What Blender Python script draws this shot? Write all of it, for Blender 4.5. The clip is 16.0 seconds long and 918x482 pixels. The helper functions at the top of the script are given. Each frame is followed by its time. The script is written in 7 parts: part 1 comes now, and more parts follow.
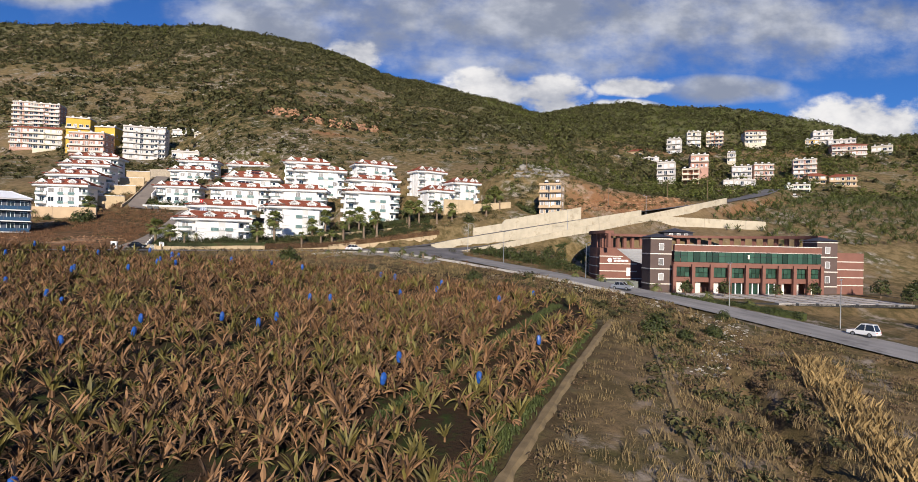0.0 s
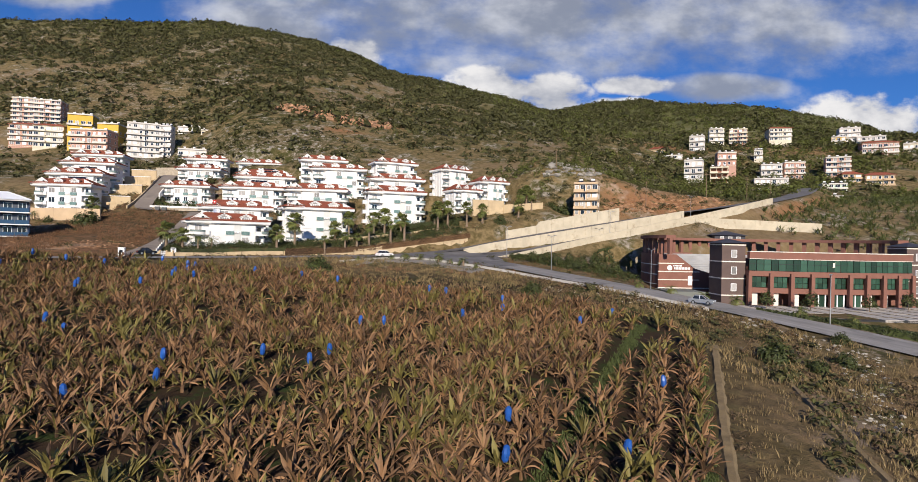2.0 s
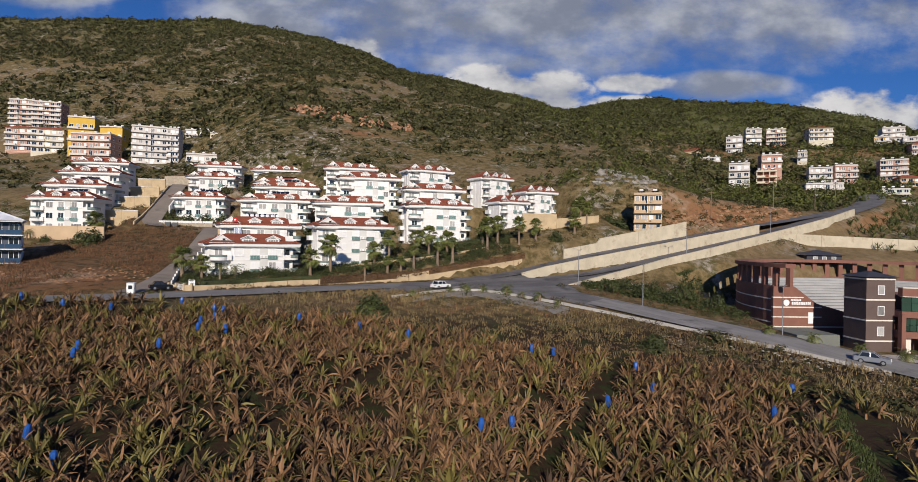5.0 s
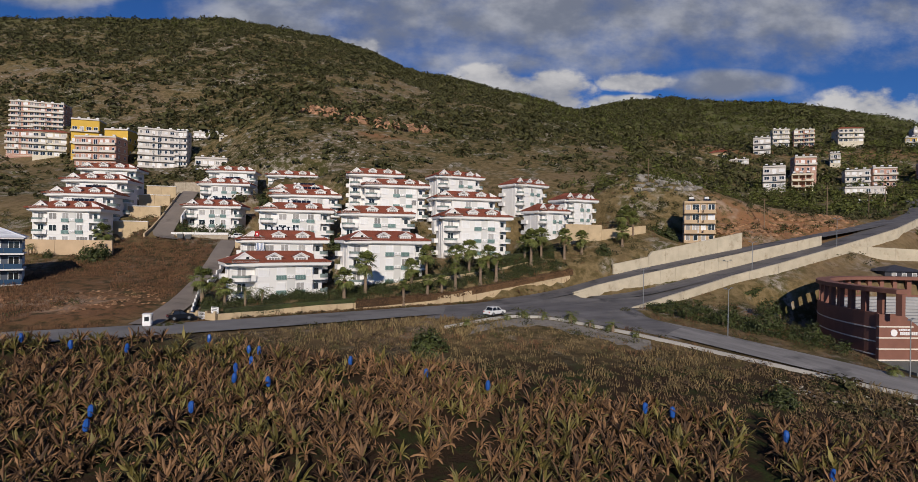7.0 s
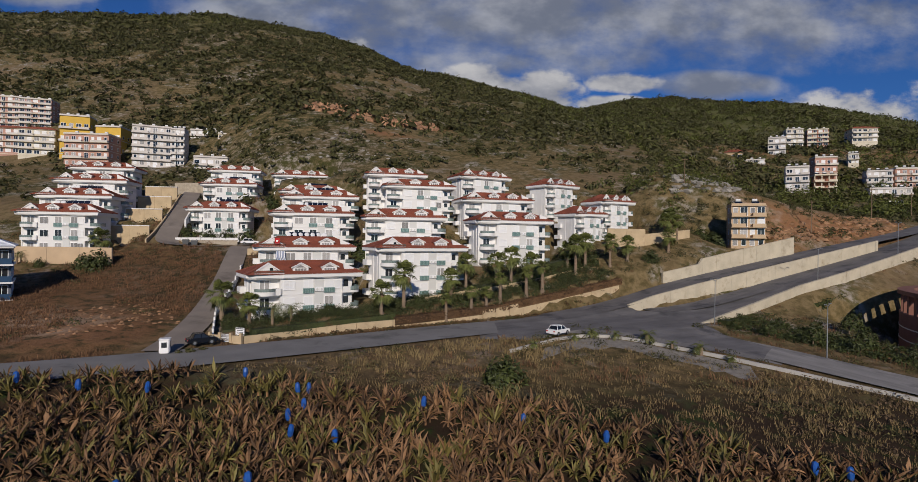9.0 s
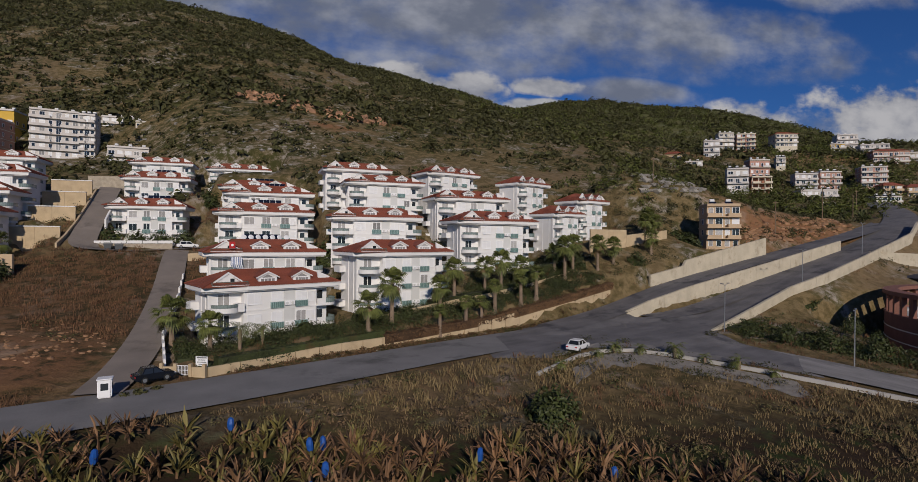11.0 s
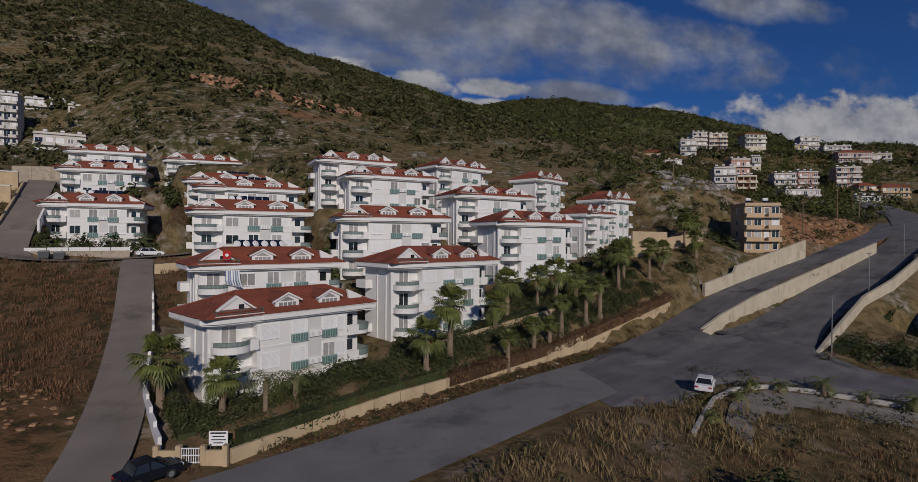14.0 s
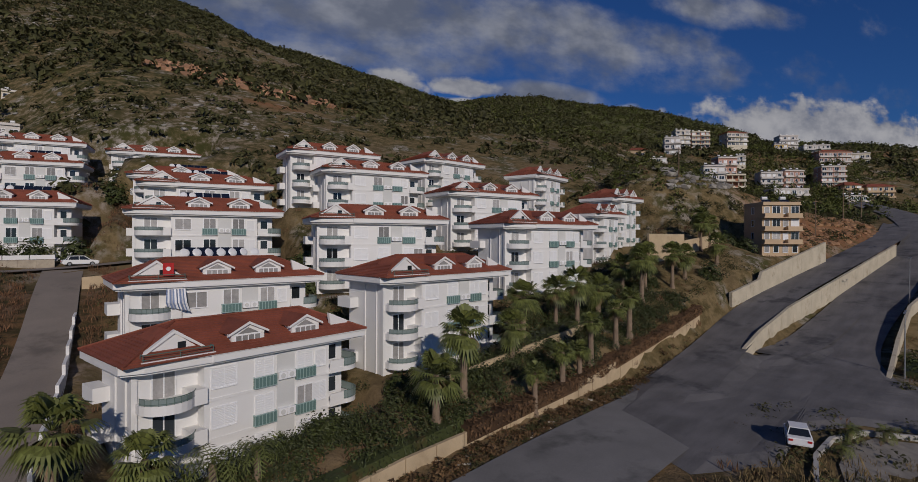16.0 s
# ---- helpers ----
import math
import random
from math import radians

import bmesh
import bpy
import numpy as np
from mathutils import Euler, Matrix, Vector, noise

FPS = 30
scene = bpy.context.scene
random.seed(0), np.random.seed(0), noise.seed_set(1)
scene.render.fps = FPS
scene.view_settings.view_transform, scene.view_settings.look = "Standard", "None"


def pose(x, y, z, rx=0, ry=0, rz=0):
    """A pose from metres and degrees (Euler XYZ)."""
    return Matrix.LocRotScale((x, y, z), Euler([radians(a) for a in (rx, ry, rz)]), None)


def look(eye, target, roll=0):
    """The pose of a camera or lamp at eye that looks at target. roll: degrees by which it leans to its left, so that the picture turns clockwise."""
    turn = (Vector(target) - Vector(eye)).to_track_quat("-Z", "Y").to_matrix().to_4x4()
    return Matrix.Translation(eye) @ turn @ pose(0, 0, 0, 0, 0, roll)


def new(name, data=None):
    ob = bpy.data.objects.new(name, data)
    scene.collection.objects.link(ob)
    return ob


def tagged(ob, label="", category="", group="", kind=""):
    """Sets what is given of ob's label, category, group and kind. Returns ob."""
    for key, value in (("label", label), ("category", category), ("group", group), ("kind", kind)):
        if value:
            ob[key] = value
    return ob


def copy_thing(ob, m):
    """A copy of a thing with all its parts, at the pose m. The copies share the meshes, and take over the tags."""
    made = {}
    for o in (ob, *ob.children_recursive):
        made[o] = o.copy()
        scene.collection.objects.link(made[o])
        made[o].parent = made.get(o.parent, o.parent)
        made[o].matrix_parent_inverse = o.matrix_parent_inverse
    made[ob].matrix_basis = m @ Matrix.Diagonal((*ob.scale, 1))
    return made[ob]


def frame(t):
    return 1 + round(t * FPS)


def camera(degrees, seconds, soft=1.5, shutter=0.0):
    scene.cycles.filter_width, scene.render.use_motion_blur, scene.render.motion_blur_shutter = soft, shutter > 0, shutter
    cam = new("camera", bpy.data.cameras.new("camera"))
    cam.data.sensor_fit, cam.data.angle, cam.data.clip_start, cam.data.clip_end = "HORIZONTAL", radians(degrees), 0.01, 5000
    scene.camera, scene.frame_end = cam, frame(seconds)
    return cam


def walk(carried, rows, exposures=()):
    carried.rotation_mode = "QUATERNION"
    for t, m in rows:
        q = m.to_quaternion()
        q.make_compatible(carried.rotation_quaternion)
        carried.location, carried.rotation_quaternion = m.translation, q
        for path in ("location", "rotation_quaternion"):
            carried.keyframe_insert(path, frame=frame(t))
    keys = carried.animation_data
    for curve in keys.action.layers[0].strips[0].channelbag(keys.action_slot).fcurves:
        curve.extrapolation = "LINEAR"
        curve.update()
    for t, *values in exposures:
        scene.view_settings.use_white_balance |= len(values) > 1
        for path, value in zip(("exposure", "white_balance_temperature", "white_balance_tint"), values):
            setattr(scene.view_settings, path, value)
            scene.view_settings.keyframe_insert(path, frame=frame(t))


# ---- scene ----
cam = camera(83.0, 16.0, 0.75)
METRES, EYE, TILT, LEAN, TURN = 122.0, 18.3, 0.0, 0.0, 0.0
ROWS = [
    (0.0, 0.0, 0.0, 0.0, -0.0, 0.22, -1.25),
    (0.5, -0.0191, 0.0238, 0.0005, 0.04, 0.17, -1.24),
    (1.0, -0.038, 0.0481, 0.0019, 0.07, 0.15, -1.23),
    (1.5, -0.0567, 0.0727, 0.0056, 0.09, 0.12, -1.23),
    (2.0, -0.0756, 0.0977, 0.0112, 0.1, 0.06, -1.22),
    (2.5, -0.0943, 0.1229, 0.0175, 0.12, 0.04, -1.19),
    (3.0, -0.1126, 0.1481, 0.0242, 0.15, 0.03, -1.15),
    (3.5, -0.1305, 0.1734, 0.0315, 0.16, 0.01, -1.16),
    (4.0, -0.1483, 0.1986, 0.0394, 0.19, -0.06, -1.11),
    (6.5, -0.2405, 0.3184, 0.0781, 0.4, -0.11, -0.95),
    (7.0, -0.2613, 0.341, 0.0836, 0.43, -0.13, -0.92),
    (7.5, -0.2822, 0.3632, 0.0885, 0.47, -0.14, -0.89),
    (8.0, -0.3035, 0.3853, 0.0909, 0.5, -0.13, -0.88),
    (10.5, -0.4107, 0.4997, 0.0971, -6.26, -0.13, -0.67),
    (11.0, -0.4304, 0.5254, 0.0981, -8.69, -0.12, -0.61),
    (11.5, -0.4494, 0.5518, 0.0989, -10.64, -0.1, -0.57),
    (12.0, -0.4673, 0.5786, 0.1, -11.84, -0.14, -0.57),
    (12.5, -0.4843, 0.6056, 0.1011, -12.43, -0.16, -0.54),
    (13.0, -0.5007, 0.6335, 0.1028, -12.82, -0.16, -0.52),
    (13.5, -0.5162, 0.6615, 0.1043, -13.14, -0.18, -0.5),
    (14.0, -0.5286, 0.6912, 0.1055, -14.46, -0.18, -0.4),
    (14.5, -0.5344, 0.7205, 0.1076, -14.97, -0.23, -0.39),
    (15.0, -0.5363, 0.749, 0.1093, -15.25, -0.24, -0.37),
    (15.5, -0.5349, 0.7781, 0.1108, -16.08, -0.25, -0.31),
    (16.0, -0.5314, 0.8066, 0.112, -17.52, -0.24, -0.26),
]
EXPOSURES = [(0.0, 0.26, 6450, 11), (4.0, 0.06, 6430, 11), (6.5, -0.36, 6400, 12), (8.0, -0.48, 6350, 12), (10.5, -0.72, 6280, 13), (13.0, -1.02, 6180, 14), (16.0, -1.12, 6120, 14)]
walk(cam, [(t, pose(0, 0, EYE, TILT, LEAN, TURN) @ pose(METRES * x, METRES * y, METRES * z, 90 + pitch, roll, yaw)) for t, x, y, z, yaw, pitch, roll in ROWS], EXPOSURES)

# ---- world, sun ----
SUN_EL, SUN_AZ = 23.5, 179.0   # degrees; azimuth clockwise from +y
world = bpy.data.worlds.new("world")
scene.world = world
world.use_nodes = True


def sky_nodes():
    nt = world.node_tree
    nt.nodes.clear()
    N, L = nt.nodes.new, nt.links.new
    out = N("ShaderNodeOutputWorld")
    bg = N("ShaderNodeBackground")
    sky = N("ShaderNodeTexSky")
    sky.sky_type, sky.sun_disc = "NISHITA", False
    sky.sun_elevation, sky.sun_rotation = radians(SUN_EL), radians(SUN_AZ)
    sky.air_density, sky.dust_density, sky.ozone_density = 1.0, 0.2, 3.0
    tc = N("ShaderNodeTexCoord")
    sep = N("ShaderNodeSeparateXYZ")
    L(tc.outputs["Generated"], sep.inputs[0])

    def op(kind, a, b=None, clamp=False):
        n = N("ShaderNodeMath")
        n.operation, n.use_clamp = kind, clamp
        for i, v in enumerate((a, b)):
            if isinstance(v, (int, float)):
                n.inputs[i].default_value = v
            elif v is not None:
                L(v, n.inputs[i])
        return n.outputs[0]

    def noise_(scale, detail, rough, seed, vec):
        no, mp = N("ShaderNodeTexNoise"), N("ShaderNodeMapping")
        no.inputs["Scale"].default_value, no.inputs["Detail"].default_value, no.inputs["Roughness"].default_value = scale, detail, rough
        mp.inputs["Location"].default_value = seed
        L(vec, mp.inputs[0]), L(mp.outputs[0], no.inputs["Vector"])
        return no.outputs["Fac"]

    def step(v, a, b, lo=0.0, hi=1.0):
        m = N("ShaderNodeMapRange")
        m.interpolation_type = "SMOOTHSTEP"
        m.inputs[1].default_value, m.inputs[2].default_value, m.inputs[3].default_value, m.inputs[4].default_value = a, b, lo, hi
        L(v, m.inputs[0])
        return m.outputs[0]

    def mix(f, a, b):
        m = N("ShaderNodeMix")
        m.data_type = "RGBA"
        L(f, m.inputs[0])
        for i, v in ((6, a), (7, b)):
            if isinstance(v, tuple):
                m.inputs[i].default_value = (*v, 1)
            else:
                L(v, m.inputs[i])
        return m.outputs[2]
    # tangent coordinates towards the hills: u across, v up
    ahead = op("MAXIMUM", sep.outputs[1], 0.12)
    u, v = op("DIVIDE", sep.outputs[0], ahead), op("DIVIDE", sep.outputs[2], ahead)
    flat = N("ShaderNodeCombineXYZ")
    L(u, flat.inputs[0]), L(op("MULTIPLY", v, 1.6), flat.inputs[1])

    def heap(u0, v0, a, b):
        du, dv = op("DIVIDE", op("SUBTRACT", u, u0), a), op("DIVIDE", op("SUBTRACT", v, v0), b)
        return op("SUBTRACT", 1.0, op("ADD", op("MULTIPLY", du, du), op("MULTIPLY", dv, dv)), True)

    def union(heaps):
        f = heap(*heaps[0])
        for h in heaps[1:]:
            f = op("MAXIMUM", f, heap(*h))
        return f
    n_sheet, n_heap, n_soft = noise_(4.6, 8, 0.6, (1.3, 4.7, 0.4), flat.outputs[0]), noise_(17.0, 9, 0.6, (5.1, 2.2, 0.9), flat.outputs[0]), noise_(8.0, 6, 0.55, (9.1, 0.2, 3.3), flat.outputs[0])
    sheet = union([(0.10, 0.42, 0.62, 0.13), (0.62, 0.42, 0.5, 0.10), (-0.34, 0.43, 0.30, 0.10), (0.05, 0.345, 0.22, 0.045), (0.5, 0.31, 0.16, 0.035), (-0.85, 0.48, 0.25, 0.05), (1.0, 0.55, 0.3, 0.05)])
    sheet = step(op("ADD", op("MULTIPLY", sheet, 0.95), op("MULTIPLY", op("SUBTRACT", n_sheet, 0.5), 2.4)), 0.05, 1.0)
    # elsewhere in the sky: loose cloud
    high = step(noise_(2.2, 6, 0.55, (2.0, 7.0, 1.0), tc.outputs["Generated"]), 0.60, 0.75)
    elsewhere = op("MAXIMUM", step(sep.outputs[1], 0.35, 0.1), step(sep.outputs[2], 0.5, 0.65))
    sheet = op("MAXIMUM", sheet, op("MULTIPLY", high, elsewhere))
    cumulus = union([(0.17, 0.285, 0.10, 0.062), (0.06, 0.295, 0.12, 0.055), (0.33, 0.308, 0.10, 0.026), (0.775, 0.215, 0.18, 0.105), (1.35, 0.27, 0.55, 0.13), (-0.21, 0.36, 0.07, 0.042), (0.32, 0.268, 0.12, 0.022)])
    body = op("ADD", cumulus, op("ADD", op("MULTIPLY", op("SUBTRACT", n_heap, 0.5), 1.3), op("MULTIPLY", op("SUBTRACT", n_soft, 0.5), 1.5)))
    cumulus = op("MULTIPLY", step(body, 0.22, 0.72), step(cumulus, 0.0, 0.25))
    # lit tops, grey undersides
    shade = step(op("ADD", op("MULTIPLY", n_soft, 0.9), op("MULTIPLY", n_heap, 0.4)), 0.45, 0.85)
    white = mix(shade, (5.6, 5.9, 6.8), (12.0, 11.8, 11.6))
    grey = mix(step(n_soft, 0.35, 0.68), (4.0, 4.35, 5.1), (8.8, 9.0, 9.4))
    tint = N("ShaderNodeMix")
    tint.data_type, tint.blend_type = "RGBA", "MULTIPLY"
    tint.inputs[0].default_value = 1.0
    L(sky.outputs[0], tint.inputs[6])
    tint.inputs[7].default_value = (0.37, 0.76, 1.40, 1)
    col = mix(op("MULTIPLY", sheet, 0.88), tint.outputs[2], grey)
    col = mix(cumulus, col, white)
    L(col, bg.inputs[0])
    bg.inputs[1].default_value = 0.062
    L(bg.outputs[0], out.inputs[0])


sky_nodes()
sun = new("sun", bpy.data.lights.new("sun", "SUN"))
sun.data.energy, sun.data.angle, sun.data.color = 5.0, radians(0.55), (1.0, 0.89, 0.74)
_e, _a = radians(SUN_EL), radians(SUN_AZ)
sun.matrix_world = look((math.sin(_a) * math.cos(_e), math.cos(_a) * math.cos(_e), math.sin(_e)), (0, 0, 0))

# ---- materials ----
MATS = {}


def mat(name, color, rough=0.8, metal=0.0, var=0.15, scale=1.0, bump=0.2, fine=12.0, island=0.0, obj=0.0, spec=0.4, dirt=None, alpha=None, trans=0.0):
    """A procedural surface: base colour, broad stains, fine grain and relief; island/obj: random tone per piece."""
    if name in MATS:
        return MATS[name]
    m = bpy.data.materials.new(name)
    m.use_nodes = True
    nt = m.node_tree
    N, L = nt.nodes.new, nt.links.new
    b = nt.nodes["Principled BSDF"]
    b.inputs["Roughness"].default_value, b.inputs["Metallic"].default_value = rough, metal
    b.inputs["Specular IOR Level"].default_value = spec
    geo = N("ShaderNodeNewGeometry")
    n1, n2 = N("ShaderNodeTexNoise"), N("ShaderNodeTexNoise")
    n1.inputs["Scale"].default_value, n1.inputs["Detail"].default_value = scale * 0.35, 5
    n2.inputs["Scale"].default_value, n2.inputs["Detail"].default_value = fine, 4
    L(geo.outputs["Position"], n1.inputs["Vector"]), L(geo.outputs["Position"], n2.inputs["Vector"])
    add = N("ShaderNodeMath")
    add.operation = "MULTIPLY_ADD"
    L(n2.outputs["Fac"], add.inputs[0])
    add.inputs[1].default_value = 0.5
    L(n1.outputs["Fac"], add.inputs[2])
    val = N("ShaderNodeMapRange")
    val.inputs[1].default_value, val.inputs[2].default_value = 0.45, 1.05
    val.inputs[3].default_value, val.inputs[4].default_value = 1 - var, 1 + var * 0.7
    L(add.outputs[0], val.inputs[0])
    fac = val.outputs[0]
    for amount, node, sock in ((island, geo, "Random Per Island"), (obj, N("ShaderNodeObjectInfo"), "Random")):
        if amount:
            r = N("ShaderNodeMapRange")
            r.inputs[3].default_value, r.inputs[4].default_value = 1 - amount, 1 + amount
            L(node.outputs[sock], r.inputs[0])
            mu = N("ShaderNodeMath")
            mu.operation = "MULTIPLY"
            L(fac, mu.inputs[0]), L(r.outputs[0], mu.inputs[1])
            fac = mu.outputs[0]
    hs = N("ShaderNodeMix")
    hs.data_type, hs.blend_type = "RGBA", "MULTIPLY"
    hs.inputs[0].default_value = 1.0
    hs.inputs[6].default_value = (*color, 1)
    cc = N("ShaderNodeCombineColor")
    for i in range(3):
        L(fac, cc.inputs[i])
    L(cc.outputs[0], hs.inputs[7])
    col = hs.outputs[2]
    if dirt:
        dm = N("ShaderNodeMix")
        dm.data_type = "RGBA"
        n3 = N("ShaderNodeTexNoise")
        n3.inputs["Scale"].default_value, n3.inputs["Detail"].default_value, n3.inputs["Roughness"].default_value = dirt[3], 6, 0.65
        L(geo.outputs["Position"], n3.inputs["Vector"])
        dr = N("ShaderNodeMapRange")
        dr.inputs[1].default_value, dr.inputs[2].default_value = dirt[4], dirt[5]
        L(n3.outputs["Fac"], dr.inputs[0])
        L(dr.outputs[0], dm.inputs[0]), L(col, dm.inputs[6])
        dm.inputs[7].default_value = (*dirt[:3], 1)
        col = dm.outputs[2]
    L(col, b.inputs["Base Color"])
    if bump:
        bp = N("ShaderNodeBump")
        bp.inputs["Strength"].default_value, bp.inputs["Distance"].default_value = bump, 0.05
        L(add.outputs[0], bp.inputs["Height"]), L(bp.outputs[0], b.inputs["Normal"])
    MATS[name] = m
    return m


M_WHITE = mat("white_plaster", (0.74, 0.73, 0.71), 0.85, var=0.05, scale=0.6, bump=0.06, dirt=(0.62, 0.60, 0.56, 0.25, 0.62, 0.9))
M_OLDWHITE = mat("aged_white_plaster", (0.60, 0.56, 0.52), 0.9, var=0.12, scale=0.8, bump=0.1, dirt=(0.40, 0.36, 0.32, 0.4, 0.55, 0.85))
M_PALE = mat("pale_grey_plaster", (0.60, 0.60, 0.58), 0.85, var=0.08, bump=0.06)
M_SHUTTER = mat("white_shutter", (0.78, 0.78, 0.78), 0.6, var=0.04, bump=0.05)
M_FRAME = mat("white_frame", (0.82, 0.82, 0.82), 0.45, var=0.03, bump=0)
M_GLASS = mat("dark_glass", (0.025, 0.03, 0.035), 0.08, var=0.2, scale=2, bump=0, spec=0.7, obj=0.5)
M_GREENGLASS = mat("green_glass", (0.034, 0.078, 0.054), 0.12, var=0.2, bump=0, spec=0.7, obj=0.5)
M_CLEAR = mat("pale_rail_glass", (0.22, 0.27, 0.26), 0.2, var=0.1, bump=0, spec=0.6)
M_RAIL = mat("teal_rail_glass", (0.13, 0.21, 0.195), 0.2, var=0.1, bump=0, spec=0.6)
M_DARKRAIL = mat("dark_green_rail", (0.10, 0.15, 0.13), 0.45, var=0.1, bump=0)
M_ROOF = mat("red_roof_tile", (0.235, 0.070, 0.040), 0.75, var=0.3, scale=1.5, fine=6, island=0.2, bump=0.3, dirt=(0.15, 0.058, 0.038, 0.8, 0.55, 0.8))
M_CURTAIN = mat("curtained_glass", (0.33, 0.32, 0.31), 0.25, var=0.25, scale=6, bump=0, obj=0.4)
M_ASPHALT = mat("worn_asphalt", (0.150, 0.142, 0.140), 0.85, var=0.3, scale=0.8, fine=9, bump=0.3, dirt=(0.062, 0.060, 0.064, 0.16, 0.54, 0.66))
M_SIDEROAD = mat("brownish_side_road", (0.225, 0.19, 0.16), 0.9, var=0.2, scale=0.8, fine=9, bump=0.25, dirt=(0.13, 0.11, 0.094, 0.2, 0.55, 0.7))
M_PALEROAD = mat("pale_dusty_asphalt", (0.26, 0.246, 0.232), 0.9, var=0.22, scale=0.8, fine=9, bump=0.25, dirt=(0.13, 0.125, 0.12, 0.16, 0.54, 0.68))
M_DUSTROAD = mat("dusty_grey_asphalt", (0.205, 0.196, 0.187), 0.9, var=0.22, scale=0.8, fine=9, bump=0.25, dirt=(0.11, 0.106, 0.10, 0.18, 0.54, 0.68))
M_CONCRETE = mat("cast_concrete", (0.50, 0.44, 0.33), 0.9, var=0.2, scale=1.2, bump=0.25, dirt=(0.26, 0.20, 0.13, 0.5, 0.55, 0.8))
M_KERB = mat("kerb_stone", (0.42, 0.40, 0.37), 0.9, var=0.2, bump=0.2)
M_STONE = mat("rubble_stone", (0.40, 0.34, 0.26), 0.9, var=0.3, scale=4, bump=0.5)
M_BRICK = mat("red_brick_cladding", (0.215, 0.098, 0.072), 0.85, var=0.15, scale=2, bump=0.2)
M_BROWN = mat("brown_brick_cladding", (0.115, 0.080, 0.070), 0.85, var=0.15, scale=2, bump=0.2)
M_BAND = mat("pale_stone_band", (0.72, 0.66, 0.58), 0.8, var=0.1)
M_SLATE = mat("dark_slate_roof", (0.045, 0.045, 0.055), 0.6, var=0.25, scale=3)
M_SEAT = mat("grey_seating_concrete", (0.34, 0.34, 0.34), 0.85, var=0.2)
M_METAL = mat("galvanised_metal", (0.35, 0.36, 0.37), 0.45, 0.7, var=0.1, bump=0)
M_TANK = mat("white_water_tank", (0.72, 0.72, 0.72), 0.4, var=0.06, bump=0)
M_PANEL = mat("solar_panel", (0.012, 0.016, 0.03), 0.15, var=0.1, bump=0, spec=0.7)
M_WOOD = mat("weathered_wood", (0.20, 0.14, 0.09), 0.85, var=0.3, scale=3)
M_TRUNK = mat("palm_trunk", (0.22, 0.16, 0.11), 0.95, var=0.35, scale=4, bump=0.6)
M_PALM = mat("palm_frond", (0.125, 0.140, 0.036), 0.55, var=0.25, island=0.4, bump=0)
M_DEADPALM = mat("dry_frond", (0.20, 0.14, 0.07), 0.8, var=0.25, island=0.3, bump=0)
M_LEAF = mat("evergreen_leaf", (0.048, 0.060, 0.014), 0.6, var=0.3, scale=2, island=0.45, bump=0)
M_OLIVE = mat("olive_scrub", (0.058, 0.057, 0.016), 0.75, var=0.35, scale=0.3, island=0.45, bump=0)
M_HEDGE = mat("hedge_leaf", (0.045, 0.055, 0.016), 0.65, var=0.4, scale=2, island=0.5, bump=0, dirt=(0.10, 0.05, 0.02, 0.6, 0.55, 0.75))
M_DRYHEDGE = mat("dry_creeper", (0.10, 0.055, 0.025), 0.8, var=0.35, scale=2, island=0.5, bump=0)
M_PINE = mat("pine_foliage", (0.088, 0.100, 0.018), 0.7, var=0.3, scale=0.2, island=0.4, bump=0)
M_BANANA_DRY = mat("withered_banana_leaf", (0.168, 0.092, 0.043), 0.75, var=0.35, scale=0.25, island=0.75, bump=0)
M_BANANA_OLIVE = mat("yellowing_banana_leaf", (0.145, 0.120, 0.032), 0.65, var=0.3, scale=0.3, island=0.4, bump=0)
M_GRASS = mat("dry_grass", (0.20, 0.145, 0.066), 0.85, var=0.3, scale=0.4, island=0.4, bump=0)
M_REED = mat("golden_reed", (0.30, 0.205, 0.085), 0.8, var=0.25, scale=0.4, island=0.35, bump=0)
M_BLUE = mat("blue_plastic_bag", (0.018, 0.085, 0.33), 0.35, var=0.2, scale=5, bump=0.2)
M_CAR = mat("white_car_paint", (0.78, 0.78, 0.78), 0.25, var=0.02, bump=0, spec=0.6)
M_SILVER = mat("silver_car_paint", (0.36, 0.38, 0.42), 0.3, 0.5, var=0.02, bump=0)
M_TYRE = mat("tyre_rubber", (0.02, 0.02, 0.02), 0.9, var=0.1)
M_LIGHTS = mat("red_tail_light", (0.4, 0.02, 0.02), 0.3, var=0.02, bump=0)
M_TANWALL = mat("tan_plaster", (0.53, 0.39, 0.25), 0.9, var=0.15, dirt=(0.46, 0.34, 0.22, 0.5, 0.6, 0.85))
M_PINK = mat("pink_plaster", (0.46, 0.27, 0.21), 0.9, var=0.15, dirt=(0.35, 0.27, 0.22, 0.5, 0.6, 0.85))
M_YELLOW = mat("yellow_plaster", (0.62, 0.40, 0.07), 0.9, var=0.12)
M_CREAM = mat("cream_plaster", (0.62, 0.56, 0.44), 0.9, var=0.12, dirt=(0.42, 0.37, 0.30, 0.4, 0.6, 0.85))
M_MINT = mat("mint_plaster", (0.52, 0.62, 0.50), 0.9, var=0.12)
M_REDWALL = mat("brick_infill", (0.36, 0.17, 0.11), 0.9, var=0.2)
